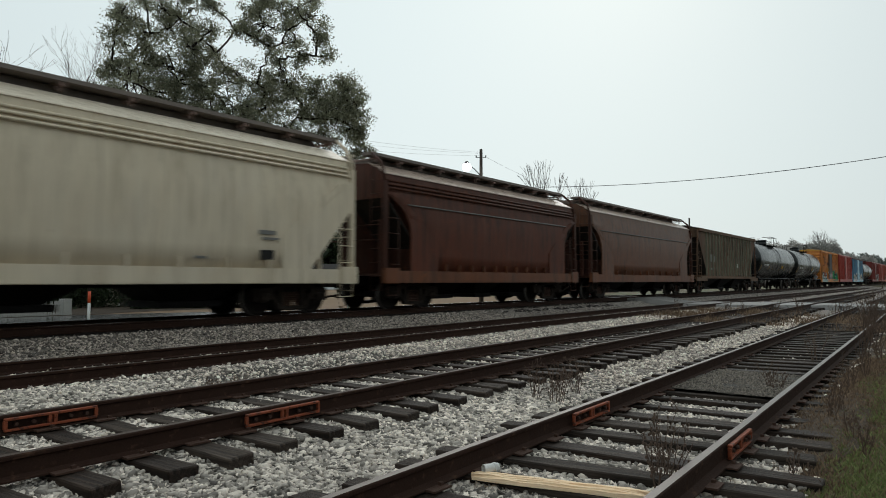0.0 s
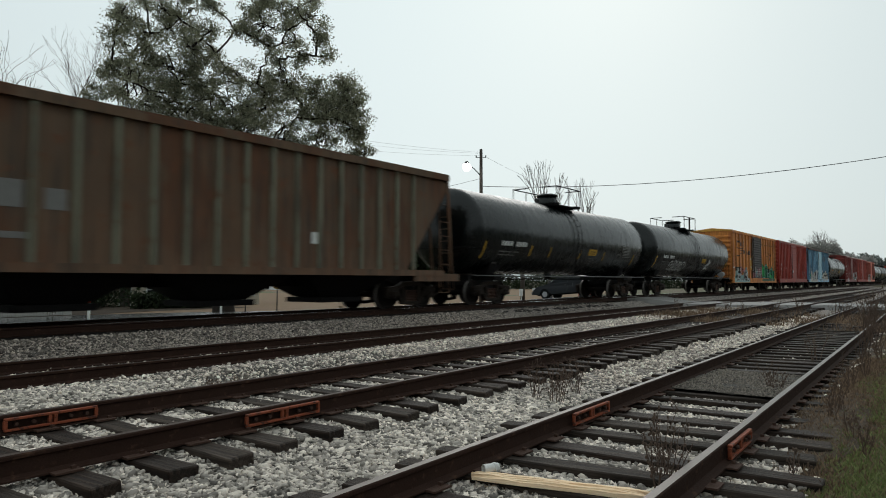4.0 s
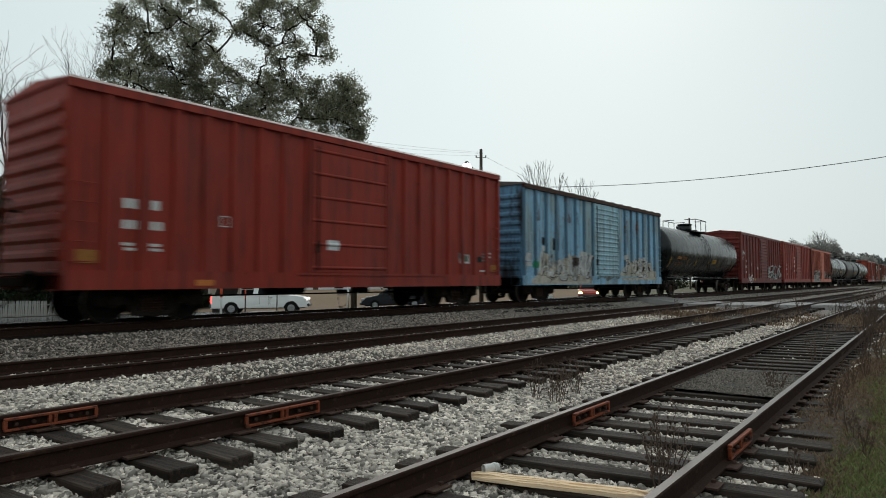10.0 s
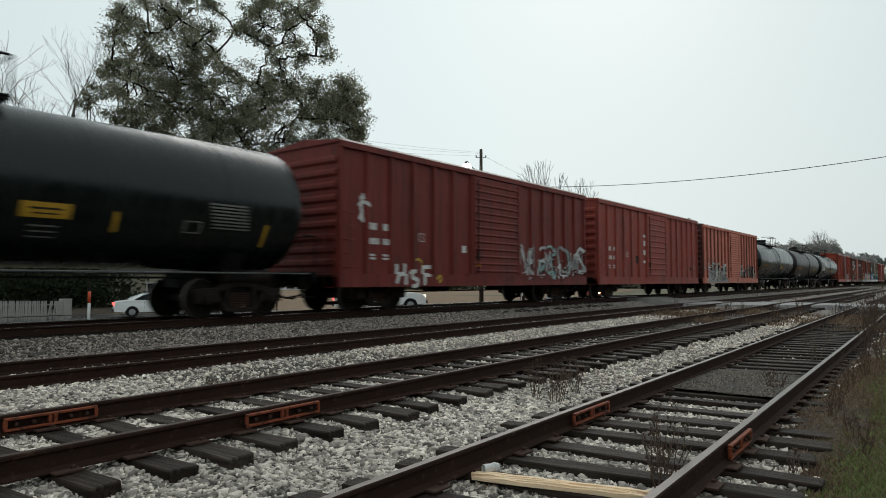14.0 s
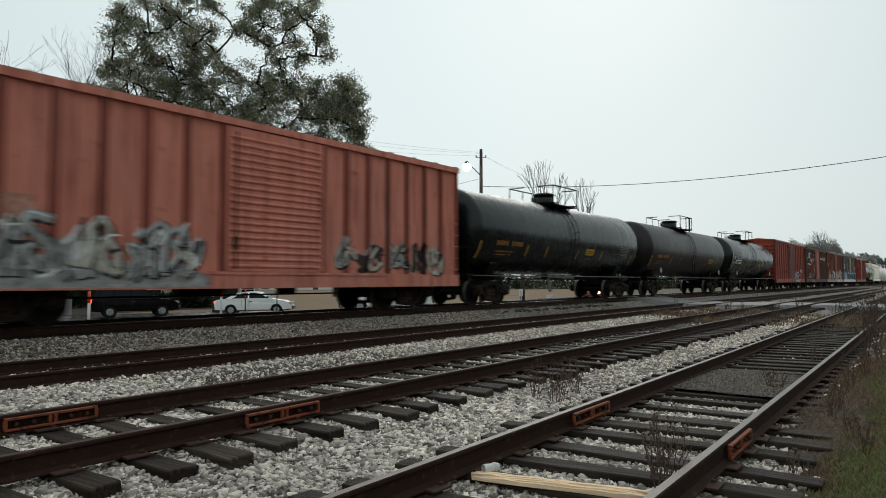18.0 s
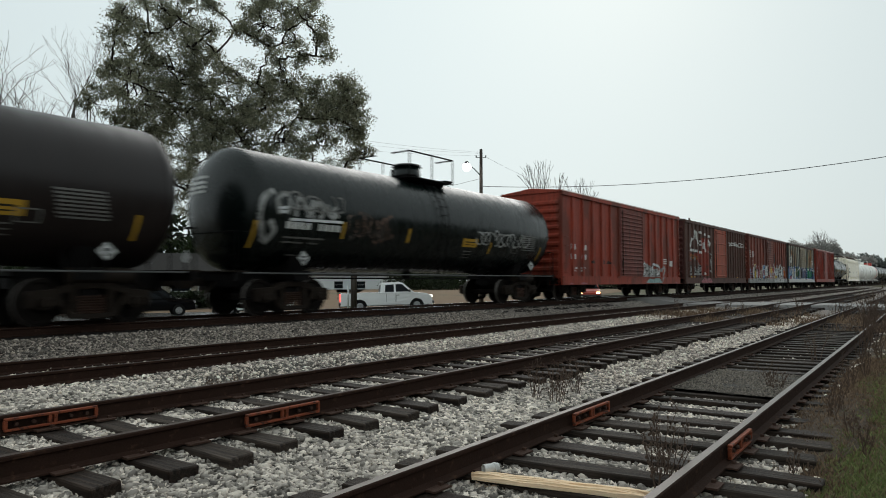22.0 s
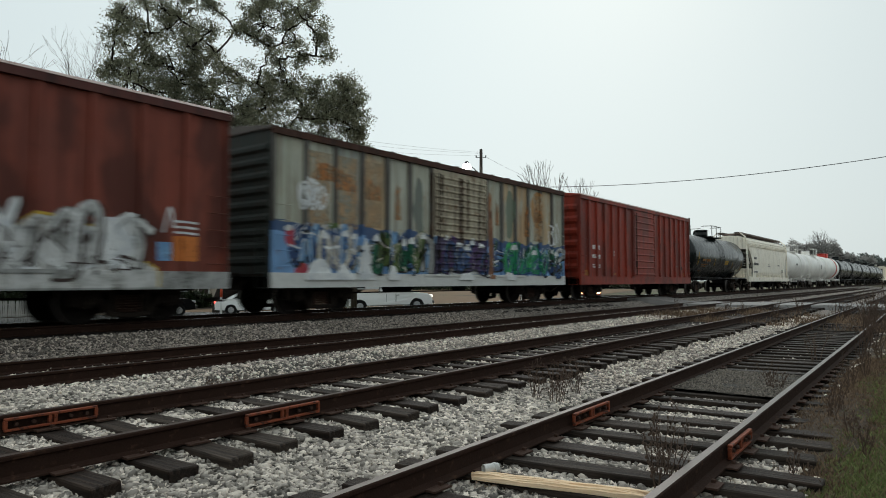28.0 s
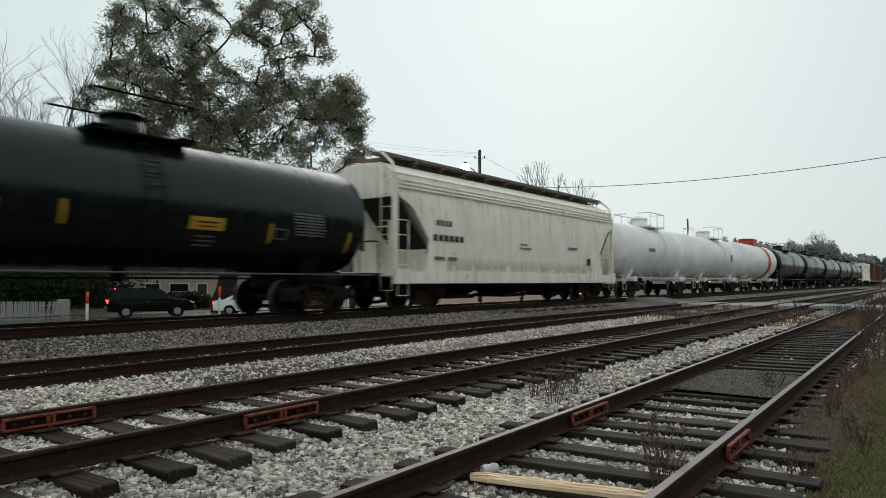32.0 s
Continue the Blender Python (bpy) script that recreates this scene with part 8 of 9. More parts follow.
def woods(name, label, line, mat, seed, per, size, base_z=-0.5):
    """Far woods as one sheet of crowns: line of (px, py of the top, depth)."""
    rng = np.random.default_rng(seed)
    cs = []
    for px, py, depth, wide in line:
        top = ray_point(px, py, depth)
        h, w = top.z - base_z, wide * depth / F_PX
        for _ in range(5):
            ox, oy = rng.normal(0, w * 0.35), rng.normal(0, w * 0.35)
            hh = h * rng.uniform(0.8, 1.0)
            n = per
            p = rng.normal(size=(n, 3))
            p /= np.linalg.norm(p, axis=1, keepdims=True)
            p *= rng.uniform(0.5, 1.0, (n, 1)) ** 0.5
            p = p * np.array([w * 0.30, w * 0.30, hh * 0.42]) * rng.uniform(0.85, 1.1, (n, 1)) + np.array([top.x + ox, top.y + oy, base_z + hh * 0.58])
            low = rng.uniform(0, 1, (n // 3, 3)) * np.array([w * 0.5, w * 0.5, hh * 0.5]) + np.array([top.x + ox - w * 0.25, top.y + oy - w * 0.25, base_z])
            cs += [p, low]
    c = np.concatenate(cs)
    ob = new(name, quads_mesh(name, c, rng.uniform(0.6, 1.3, len(c)) * size, M[mat], rng))
    return tagged(ob, label, "woods", kind="stuff")


woods("far_woods", "grey-brown winter woods in the distance, haze in their colour", [(1352, 424, 300, 44), (1384, 424, 310, 40), (1412, 419, 320, 40), (1442, 424, 310, 36), (1466, 424, 315, 34), (1490, 440, 320, 32), (1324, 426, 300, 34), (1296, 418, 300, 26), (1530, 452, 325, 34)], "bare_wood", 21, 1300, 0.55)
woods("far_evergreens", "dark evergreen woods in the distance, haze in their colour", [(1510, 450, 330, 44), (1540, 445, 340, 44), (1572, 447, 340, 46), (1610, 445, 340, 50), (1480, 462, 330, 40), (1300, 452, 300, 40), (1330, 452, 300, 40)], "pine", 22, 800, 0.6)


def hedge(name, label, a, b, height, mat, seed, count, thick=1.2, base=-0.9, leaf=1.0):
    rng = np.random.default_rng(seed)
    k = rng.uniform(0, 1, count)
    c = np.outer(1 - k, a) + np.outer(k, b) + rng.normal(0, thick / 2.5, (count, 2))
    z = base + height * rng.uniform(0, 1, count) ** 0.8 * (0.75 + 0.25 * np.sin(k * 37) * np.sin(k * 13))
    ob = new(name, quads_mesh(name, np.column_stack([c, z]), rng.uniform(0.10, 0.26, count) * leaf, M[mat], rng))
    return tagged(ob, label, "hedge", kind="stuff")


hedge("hedge", "dark evergreen hedge along the far lawn", tuple(ray_point(690, 500, 108).xy), (140, 44), 4.2, "hedge_leaf", 31, 26000, 2.4)
hedge("hedge", "dark shrubs in front of the house", (26.5, 50.5), (31, 47.5), 1.5, "hedge_leaf", 32, 3500, 0.9, -1.1)
hedge("hedge", "dark undergrowth behind the picket fence", (12, 62), (28, 56), 4.0, "hedge_leaf", 33, 9000, 3.0, -1.1)
hedge("hedge", "dark undergrowth behind the picket fence", (-2, 66), (13, 60), 4.5, "hedge_leaf", 34, 7000, 3.0, -1.1)
hedge("hedge", "tall tangled vine-covered thicket behind the street", (18, 77), (36, 64), 13.0, "hedge_leaf", 35, 30000, 4.0, -1.1, 2.2)
hedge("hedge", "dark evergreen thicket behind the houses", tuple(ray_point(330, 500, 132).xy), tuple(ray_point(800, 500, 138).xy), 13.0, "hedge_leaf", 36, 22000, 5.0, -1.1, 4.0)

# unseen brush added behind the camera to darken the cars' reflections
hedge("hedge", "unseen belt of dark brush behind the camera, added to darken reflections", (-70, -24), (95, -26), 10.5, "hedge_leaf", 37, 38000, 4.0, -0.3, 3.2)


def dry_weed(x, y, height, seed, stems=5):
    rnd = random.Random(seed)
    thick = max(1.0, min(2.2, x / 9))
    bm = bmesh.new()
    for _ in range(stems):
        a = rnd.uniform(0, 2 * math.pi)
        p = Vector((rnd.uniform(-0.06, 0.06), rnd.uniform(-0.06, 0.06), -0.03))
        d = Vector((math.cos(a) * 0.28, math.sin(a) * 0.28, 1)).normalized()
        h = height * rnd.uniform(0.55, 1.0)
        q = p + d * h * 0.55 + Vector((rnd.uniform(-0.03, 0.03), rnd.uniform(-0.03, 0.03), 0))
        r = q + (d + Vector((rnd.uniform(-0.3, 0.3), rnd.uniform(-0.3, 0.3), 0))).normalized() * h * 0.45
        add_tube(bm, [p, q, r], [0.0046 * thick, 0.0036 * thick, 0.0020 * thick], 4, False)
        for _ in range(7):
            k = rnd.uniform(0.25, 1.0)
            s = p.lerp(q, k * 2) if k < 0.5 else q.lerp(r, k * 2 - 1)
            e = s + Vector((rnd.uniform(-1, 1), rnd.uniform(-1, 1), rnd.uniform(0.2, 1.2))).normalized() * h * rnd.uniform(0.10, 0.24)
            add_tube(bm, [s, e], [0.0028 * thick, 0.0015 * thick], 3, False)
            if rnd.random() < 0.6:
                add_box(bm, e, (0.012, 0.010, 0.022))
    ob = new("dry_weed", mesh_from("dry_weed", bm, M["dry_stem"]))
    ob.location = (x, y, float(verge_top(np.array(x), np.array(y))))
    return tagged(ob, "brown dried weed stalks with bare side twigs", "weed", "dry weeds")


for i, (x, y, h, n) in enumerate([(7.28, 4.11, 0.58, 9), (7.19, 3.80, 0.60, 10), (7.95, 3.91, 0.56, 9), (7.6, 4.0, 0.45, 8), (4.65, 1.66, 0.62, 8), (5.3, 1.85, 0.56, 6), (4.9, 1.75, 0.55, 6), (9.61, 1.89, 0.52, 8), (10.1, 1.95, 0.3, 4), (13.6, 2.0, 0.85, 5),
                                  (14.1, 1.30, 1.0, 6), (15.5, 1.2, 1.3, 7), (17, 1.5, 1.1, 6), (19.7, 1.66, 1.2, 7), (16.2, 0.9, 1.1, 6), (18.5, 0.8, 1.5, 8), (12.2, 0.7, 0.9, 6), (21, 1.2, 1.4, 8), (22.5, 2.0, 1.2, 8),
                                  (24, 1.6, 1.5, 8), (25.5, 2.2, 1.3, 8), (27, 3.0, 1.1, 8), (28.5, 2.2, 1.4, 8), (29.5, 3.6, 1.0, 7), (26, 5.0, 0.8, 6), (28, 6.6, 0.7, 6), (9.6, 0.4, 0.6, 5), (7.2, 0.75, 0.4, 5), (6.6, 0.6, 0.35, 4), (20.3, 0.4, 1.3, 8),
                                  (23.3, 0.3, 1.5, 8), (17.6, 0.2, 1.2, 7), (15.0, 0.1, 1.0, 7), (30.5, 5.0, 0.9, 8), (31, 1.4, 1.3, 8), (27.3, 0.8, 1.6, 8), (24.8, 0.7, 1.4, 8), (4.7, 7.1, 0.25, 5), (29.8, 7.6, 0.7, 7), (29.0, 9.5, 0.6, 6),
                                  (8.6, 1.05, 0.45, 6), (10.2, 1.1, 0.5, 6), (11.4, 1.05, 0.55, 6), (13.7, 1.0, 0.7, 6), (7.9, 1.0, 0.30, 5), (16.9, 1.0, 0.9, 7), (5.6, 0.95, 0.25, 5)]):
    dry_weed(x, y, h, 100 + i, n)


def grass_patch(name, label, mat, count, region, height, seed, keep):
    rng = np.random.default_rng(seed)
    x0, x1, y0, y1 = region
    x, y = rng.uniform(x0, x1, count), rng.uniform(y0, y1, count)
    ok = keep(x, y, rng)
    x, y = x[ok], y[ok]
    n = len(x)
    z = verge_top(x, y) - 0.02
    a = rng.uniform(0, 2 * np.pi, n)
    h = height * rng.lognormal(0, 0.35, n)
    w = rng.uniform(0.003, 0.007, n) * (1 + x / 8)
    lean = rng.normal(0, 0.5, (n, 2)) * h[:, None]
    base = np.stack([x, y, z], -1)
    off = np.stack([np.cos(a) * w, np.sin(a) * w, 0 * a], -1)
    tip = base + np.column_stack([lean, h])
    v = np.stack([base - off, base + off, tip], 1)
    ob = new(name, raw_mesh(name, v.reshape(-1, 3), np.arange(3 * n).reshape(n, 3), M[mat]))
    return tagged(ob, label, "grass", kind="stuff")


def patchy(x, y):
    return np.sin(x * 1.3 + 0.7 * np.sin(y * 2.1)) * np.sin(y * 1.7 + 1.1 * np.sin(x * 0.8)) + 0.5 * np.sin(x * 3.9 + y * 2.2)


grass_patch("grass", "patchy green grass on the verge", "grass", 90000, (2.0, 30, -6.5, 0.95), 0.030, 41, lambda x, y, r: (np.arctan2(y, x) > -0.30) & (patchy(x, y) + r.normal(0, 0.3, len(x)) > 0.0) & (y < 0.35 + 0.25 * np.sin(x * 2)))
grass_patch("dead_grass", "dead straw and brown litter on the verge", "straw", 60000, (2.0, 34, -6.5, 1.4), 0.040, 42, lambda x, y, r: (np.arctan2(y, x) > -0.30) & (patchy(x, y) + r.normal(0, 0.4, len(x)) < 0.55))
grass_patch("grass", "low green grass and clover beside the siding", "grass", 330000, (3.0, 18, -2.0, 1.05), 0.021, 45, lambda x, y, r: (np.arctan2(y, x) > -0.32 + r.normal(0, 0.06, len(x))) & (x > 3.0 + r.exponential(0.7, len(x))) & (patchy(x * 1.7, y * 1.7) + r.normal(0, 0.3, len(x)) > -0.5) & (y < 0.84 + 0.12 * np.sin(x * 1.9) + r.normal(0, 0.12, len(x))))
grass_patch("dead_grass", "brown litter and dead grass beside the siding", "straw", 75000, (3.0, 14, -2.0, 1.5), 0.034, 46, lambda x, y, r: (np.arctan2(y, x) > -0.32 + r.normal(0, 0.06, len(x))) & (y + r.normal(0, 0.2, len(x)) > 0.66 - 0.03 * np.maximum(x - 6, 0)))
grass_patch("dead_grass", "tuft of dead straw beside the rail", "straw", 260, (4.6, 5.2, 6.9, 7.3), 0.14, 43, lambda x, y, r: x > 0)
grass_patch("dead_grass", "brown winter weeds near the crossing", "straw", 22000, (22, 31.5, 1.0, 9.0), 0.16, 44, lambda x, y, r: patchy(x * 0.7, y * 0.7) + r.normal(0, 0.4, len(x)) > 0.35)

# ---- behind the tracks: posts, poles, wires, houses ----
M["white_paint"] = dull("white_paint", (0.62, 0.63, 0.62), 0.6, 0.2, 3, 0.1, 0.0, (0.4, 0.38, 0.34), 0.2)
# white fence paint greyed for the shade the fence stands in
M["fence_paint"] = dull("shaded_fence_paint", (0.33, 0.33, 0.31), 0.8, 0.3, 3, 0.2, 0.0, (0.2, 0.19, 0.17), 0.4)
M["beige_siding"] = dull("beige_siding", (0.40, 0.36, 0.29), 0.75, 0.15, 1.5, 0.1)
M["white_siding"] = dull("white_siding", (0.66, 0.69, 0.70), 0.7, 0.12, 1.2, 0.1)
M["shingle"] = dull("grey_shingles", (0.045, 0.042, 0.04), 0.9, 0.3, 3, 0.5)
M["pole_wood"] = wood_material("pole_wood", (0.06, 0.05, 0.042), (0.13, 0.115, 0.10), (12, 12, 0.8))
M["orange_plastic"] = dull("orange_reflector", (0.60, 0.085, 0.03), 0.5, 0.15, 6, 0.05)
M["sign_yellow"] = dull("faded_sign_yellow", (0.30, 0.19, 0.045), 0.6, 0.3, 6, 0.05)
M["dark_metal"] = dull("dark_metal", (0.03, 0.03, 0.032), 0.5, 0.2, 6, 0.1, 0.4)
M["wire"] = dull("weathered_wire", (0.15, 0.15, 0.155), 0.6, 0.1, 1, 0.0)
k = Nodes("window_glass")
k.bsdf.inputs["IOR"].default_value = 1.2
M["glass"] = k.done((0.012, 0.014, 0.016), 0.1, 0.0, 0.3)
M["lamp_glow"] = glow("street_lamp_glow", (1.0, 0.93, 0.90), 14.0)


def marker_post(px, py, depth, h, label="white and orange plastic marker post", r=0.055, mat="white_paint"):
    p = ray_point(px, py, depth)
    root = thing("marker_post", label, "post", "marker posts", pose(p.x, p.y, p.z - 0.03))
    bm = bmesh.new()
    add_tube(bm, [(0, 0, -0.35), (0, 0, h * 0.6)], r, 10)
    part("post", bm, M[mat], root)
    bm = bmesh.new()
    add_tube(bm, [(0, 0, h * 0.6), (0, 0, h)], r + 0.003, 10)
    part("reflector", bm, M["orange_plastic"], root, "orange reflective upper half")


marker_post(157, 566, 27, 1.18)
marker_post(391, 556, 29.5, 1.28)
marker_post(434, 552, 32, 1.1, "thin brown marker post with a faded orange top", 0.032, "pole_wood")


def road_sign():
    p = ray_point(490, 552, 33)
    root = thing("road_sign", "round yellow sign with a black cross on a thin post", "sign", m=pose(p.x, p.y, p.z - 0.05, 0, 0, -48))
    bm = bmesh.new()
    add_tube(bm, [(0, 0, -0.1), (0, 0, 1.58)], 0.026, 8)
    part("post", bm, M["dark_metal"], root)
    bm = bmesh.new()
    add_tube(bm, [(0, -0.04, 1.38), (0, -0.03, 1.38)], 0.22, 28)
    part("panel", bm, M["sign_yellow"], root)
    bm = bmesh.new()
    for t in (-1, 1):
        add_box(bm, (0, 0, 0), (0.40, 0.006, 0.05), pose(0, -0.046, 1.38, 0, 45 * t, 0))
    part("cross", bm, M["black_mark"], root)


road_sign()


def short_pole(px, py, depth, h, r, name, label, mat, box=None):
    p = ray_point(px, py, depth)
    root = thing(name, label, "pole", m=pose(p.x, p.y, p.z))
    bm = bmesh.new()
    add_tube(bm, [(0, 0, -0.2), (0, 0, h)], [r, r * 0.9], 12)
    part("pole", bm, mat, root)
    if box:
        bm = boxes(((-r - 0.12, -0.05, 0.75), (0.22, 0.2, 0.5)), ((-r - 0.12, -0.05, 0.2), (0.05, 0.05, 0.7)))
        part("meter_box", bm, box, root)


short_pole(626, 549, 30, 3.4, 0.15, "utility_stub", "short dark wooden pole beside the street", M["pole_wood"])
short_pole(616, 547, 29.7, 1.05, 0.05, "white_post", "plain white post beside a dark pole", M["white_paint"])
short_pole(925, 536, 49.5, 3.5, 0.175, "meter_pole", "dark wooden pole with a white meter box", M["pole_wood"], M["white_paint"])


def block(name, label, category, px, py, depth, size, mat):
    p = ray_point(px, py, depth)
    bm = boxes(((0, 0, size[2] / 2), size))
    bevel_all(bm, 0.03, 2)
    ob = new(name, mesh_from(name, bm, mat))
    ob.matrix_basis = pose(p.x, p.y, float(ground_z(p.x, p.y)) - 0.03, 0, 0, 20)
    return tagged(ob, label, category)


block("concrete_block", "white painted concrete block on the verge", "block", 973, 532, 45, (0.5, 0.4, 0.45), M["white_paint"])
block("junction_box", "pale green metal service box", "box", 115, 563, 43.1, (0.62, 0.45, 1.10), M["fence_paint"])


def lamp_pole():
    p = ray_point(852, 538, 49)
    root = thing("street_lamp", "wooden utility pole with a lit street lamp on a short arm", "street lamp", m=pose(p.x, p.y, p.z))
    top = ray_point(853, 262, 49).z - p.z
    bm = bmesh.new()
    add_tube(bm, [(0, 0, -0.3), (0, 0, top)], [0.17, 0.11], 12)
    part("pole", bm, M["pole_wood"], root)
    side = (aim().to_3x3() @ Vector((1, 0, 0)))
    lamp_at = ray_point(826, 296, 48.8) - p
    bm = bmesh.new()
    add_tube(bm, [(0, 0, lamp_at.z - 0.55), (lamp_at.x * 0.5, lamp_at.y * 0.5, lamp_at.z - 0.05), (lamp_at.x, lamp_at.y, lamp_at.z + 0.22)], 0.035, 6)
    part("arm", bm, M["dark_metal"], root)
    bm = bmesh.new()
    bmesh.ops.create_icosphere(bm, subdivisions=3, radius=0.33, matrix=Matrix.Translation(lamp_at))
    part("lamp_globe", bm, M["lamp_glow"], root, "glowing white lamp globe", True)
    bm = bmesh.new()
    add_tube(bm, [lamp_at + Vector((0, 0, 0.25)), lamp_at + Vector((0, 0, 0.42))], [0.2, 0.10], 10)
    part("lamp_cap", bm, M["dark_metal"], root)
    bar = Vector((0, 0, top - 0.62))
    bm = bmesh.new()
    add_tube(bm, [side * -0.36 + bar, side * 0.36 + bar], 0.022, 6)
    for s in (-0.36, 0.36):
        add_tube(bm, [side * s + bar, side * s + bar + Vector((0, 0, 0.16))], 0.045, 6)
    part("crossarm", bm, M["dark_metal"], root)


lamp_pole()


def cable(name, label, ends, sag, r=0.02):
    """A hanging wire between two places (px, py, depth)."""
    a, b = (ray_point(*e) for e in ends)
    bm = bmesh.new()
    n = 24
    add_tube(bm, [a.lerp(b, i / n) + Vector((0, 0, -4 * sag * (i / n) * (1 - i / n))) for i in range(n + 1)], r, 5, False)
    ob = new(name, mesh_from(name, bm, M["wire"]))
    return tagged(ob, label, "wire", "overhead wires")


cable("overhead_wire", "thick grey overhead cable across the sky", ((853, 330, 49), (1640, 266, 36)), 0.7, 0.022)
for py0, py1 in ((222, 270), (238, 272), (258, 276)):
    cable("overhead_wire", "thin overhead wire to the street lamp pole", ((300, py0 - 50, 60), (852, py1, 49)), 0.8, 0.006)
cable("overhead_wire", "thin overhead wire to the street lamp pole", ((560, 352, 52), (851, 316, 49)), 0.5, 0.014)
cable("overhead_wire", "thin overhead wire beyond the lamp pole", ((856, 276, 49), (1010, 335, 110)), 0.6, 0.01)
short_pole(1222, 512, 120, 12.9, 0.16, "utility_pole", "distant dark utility pole", M["pole_wood"])


def house(name, label, px0, px1, py, depth0, depth1, wall, height, roof_h, openings):
    """A low house whose long wall faces the tracks; openings: (share along, width, sill, top, kind)."""
    a, b = ray_point(px0, py, depth0), ray_point(px1, py, depth1)
    a.z = b.z = -1.15
    d = b - a
    width, ang = d.length, math.degrees(math.atan2(d.y, d.x))
    root = thing(name, label, "house", m=pose(a.x, a.y, a.z, 0, 0, ang))
    deep = 7.0
    bm = bmesh.new()
    xs = [0.0]
    for share, w, z0, z1, _ in sorted(openings):
        x = share * width
        add_box(bm, ((xs[-1] + x - w / 2) / 2, 0.1, height / 2), (x - w / 2 - xs[-1], 0.2, height))
        add_box(bm, (x, 0.1, z0 / 2), (w, 0.2, max(z0, 0.02)))
        add_box(bm, (x, 0.1, (z1 + height) / 2), (w, 0.2, height - z1))
        xs.append(x + w / 2)
    add_box(bm, ((xs[-1] + width) / 2, 0.1, height / 2), (width - xs[-1], 0.2, height))
    part("front_wall", bm, wall, root)
    part("side_wall", boxes(((0.1, deep / 2 + 0.1, height / 2), (0.2, deep - 0.2, height))), wall, root)
    part("side_wall", boxes(((width - 0.1, deep / 2 + 0.1, height / 2), (0.2, deep - 0.2, height))), wall, root)
    part("back_wall", boxes(((width / 2, deep + 0.1, height / 2), (width, 0.2, height))), wall, root)
    bm = bmesh.new()
    add_prism(bm, [(-0.5, height), (-0.5, height + 0.12), (deep / 2, height + roof_h), (deep + 0.6, height + 0.12), (deep + 0.6, height)], -0.5, width + 0.5, "x")
    part("roof", bm, M["shingle"], root)
    for share, w, z0, z1, kind in openings:
        x = share * width
        o = part("window" if kind == "window" else "door", boxes(((x, 0.13, (z0 + z1) / 2), (w - 0.06, 0.03, z1 - z0 - 0.06))), M["glass"] if kind == "window" else M["pole_wood"], root)
        fm = boxes(((x - w / 2, 0.0, (z0 + z1) / 2), (0.09, 0.1, z1 - z0)), ((x + w / 2, 0.0, (z0 + z1) / 2), (0.09, 0.1, z1 - z0)), ((x, 0.0, z1), (w + 0.16, 0.1, 0.09)), ((x, 0.0, z0), (w + 0.2, 0.14, 0.07)))
        if kind == "window":
            add_box(fm, (x, 0.08, (z0 + z1) / 2), (w, 0.04, 0.05))
        part("frame", fm, M["white_paint"], o)


house("house", "low beige house with dark windows behind the oak", 186, 458, 540, 57, 62, M["beige_siding"], 3.0, 1.9,
      [(0.12, 0.9, 0.0, 2.1, "door"), (0.30, 1.2, 0.9, 2.1, "window"), (0.47, 1.6, 0.6, 2.1, "window"), (0.62, 0.9, 0.0, 2.1, "door"), (0.78, 1.3, 0.9, 2.1, "window"), (0.92, 1.2, 0.9, 2.1, "window")])
house("house", "long white house with blue-grey windows across the lawn", 446, 716, 517, 112, 120, M["white_siding"], 3.3, 2.0,
      [(0.08, 1.4, 0.9, 2.2, "window"), (0.24, 1.4, 0.9, 2.2, "window"), (0.40, 1.0, 0.0, 2.2, "door"), (0.55, 1.6, 0.9, 2.2, "window"), (0.70, 1.6, 0.9, 2.2, "window"), (0.88, 1.6, 0.9, 2.2, "window")])


def picket_fence():
    root = thing("picket_fence", "white wooden picket fence, a few pickets leaning", "fence")
    rnd = random.Random(3)
    a, b = ray_point(-60, 567, 38.7), ray_point(108, 564, 42.7)
    n = 52
    for i in range(n + 1):
        p = a.lerp(b, i / n)
        bm = bmesh.new()
        add_prism(bm, [(-0.036, -0.15), (0.036, -0.15), (0.036, 1.08), (0, 1.15), (-0.036, 1.08)], -0.012, 0.012, "y")
        tilt = rnd.uniform(-2, 2) + (9 if i in (44, 45, 47) else 0)
        part("picket", bm, M["fence_paint"], root, m=pose(p.x, p.y, p.z, 0, tilt, math.degrees(math.atan2(b.y - a.y, b.x - a.x))))
    for z in (0.28, 0.88):
        bm = bmesh.new()
        add_tube(bm, [a + Vector((0, 0.04, z)), b + Vector((0, 0.04, z))], 0.035, 4)
        part("fence_rail", bm, M["fence_paint"], root)


picket_fence()

# ---- road vehicles ----
M["car_white"] = dull("white_car_paint", (0.84, 0.85, 0.85), 0.25, 0.08, 2, 0.02)
M["car_black"] = dull("black_car_paint", (0.005, 0.005, 0.006), 0.2, 0.1, 2, 0.02)
M["car_red"] = dull("red_car_paint", (0.35, 0.05, 0.03), 0.25, 0.1, 2, 0.02)
M["car_grey"] = dull("dark_grey_car_paint", (0.03, 0.032, 0.036), 0.22, 0.1, 2, 0.02)
M["tyre"] = dull("tyre_rubber", (0.012, 0.012, 0.012), 0.85, 0.2, 10, 0.2)
M["alloy"] = dull("alloy_wheel", (0.40, 0.40, 0.41), 0.35, 0.2, 10, 0.1, 0.7)
M["brake_glow"] = glow("brake_light_glow", (1.0, 0.05, 0.04), 5.0)
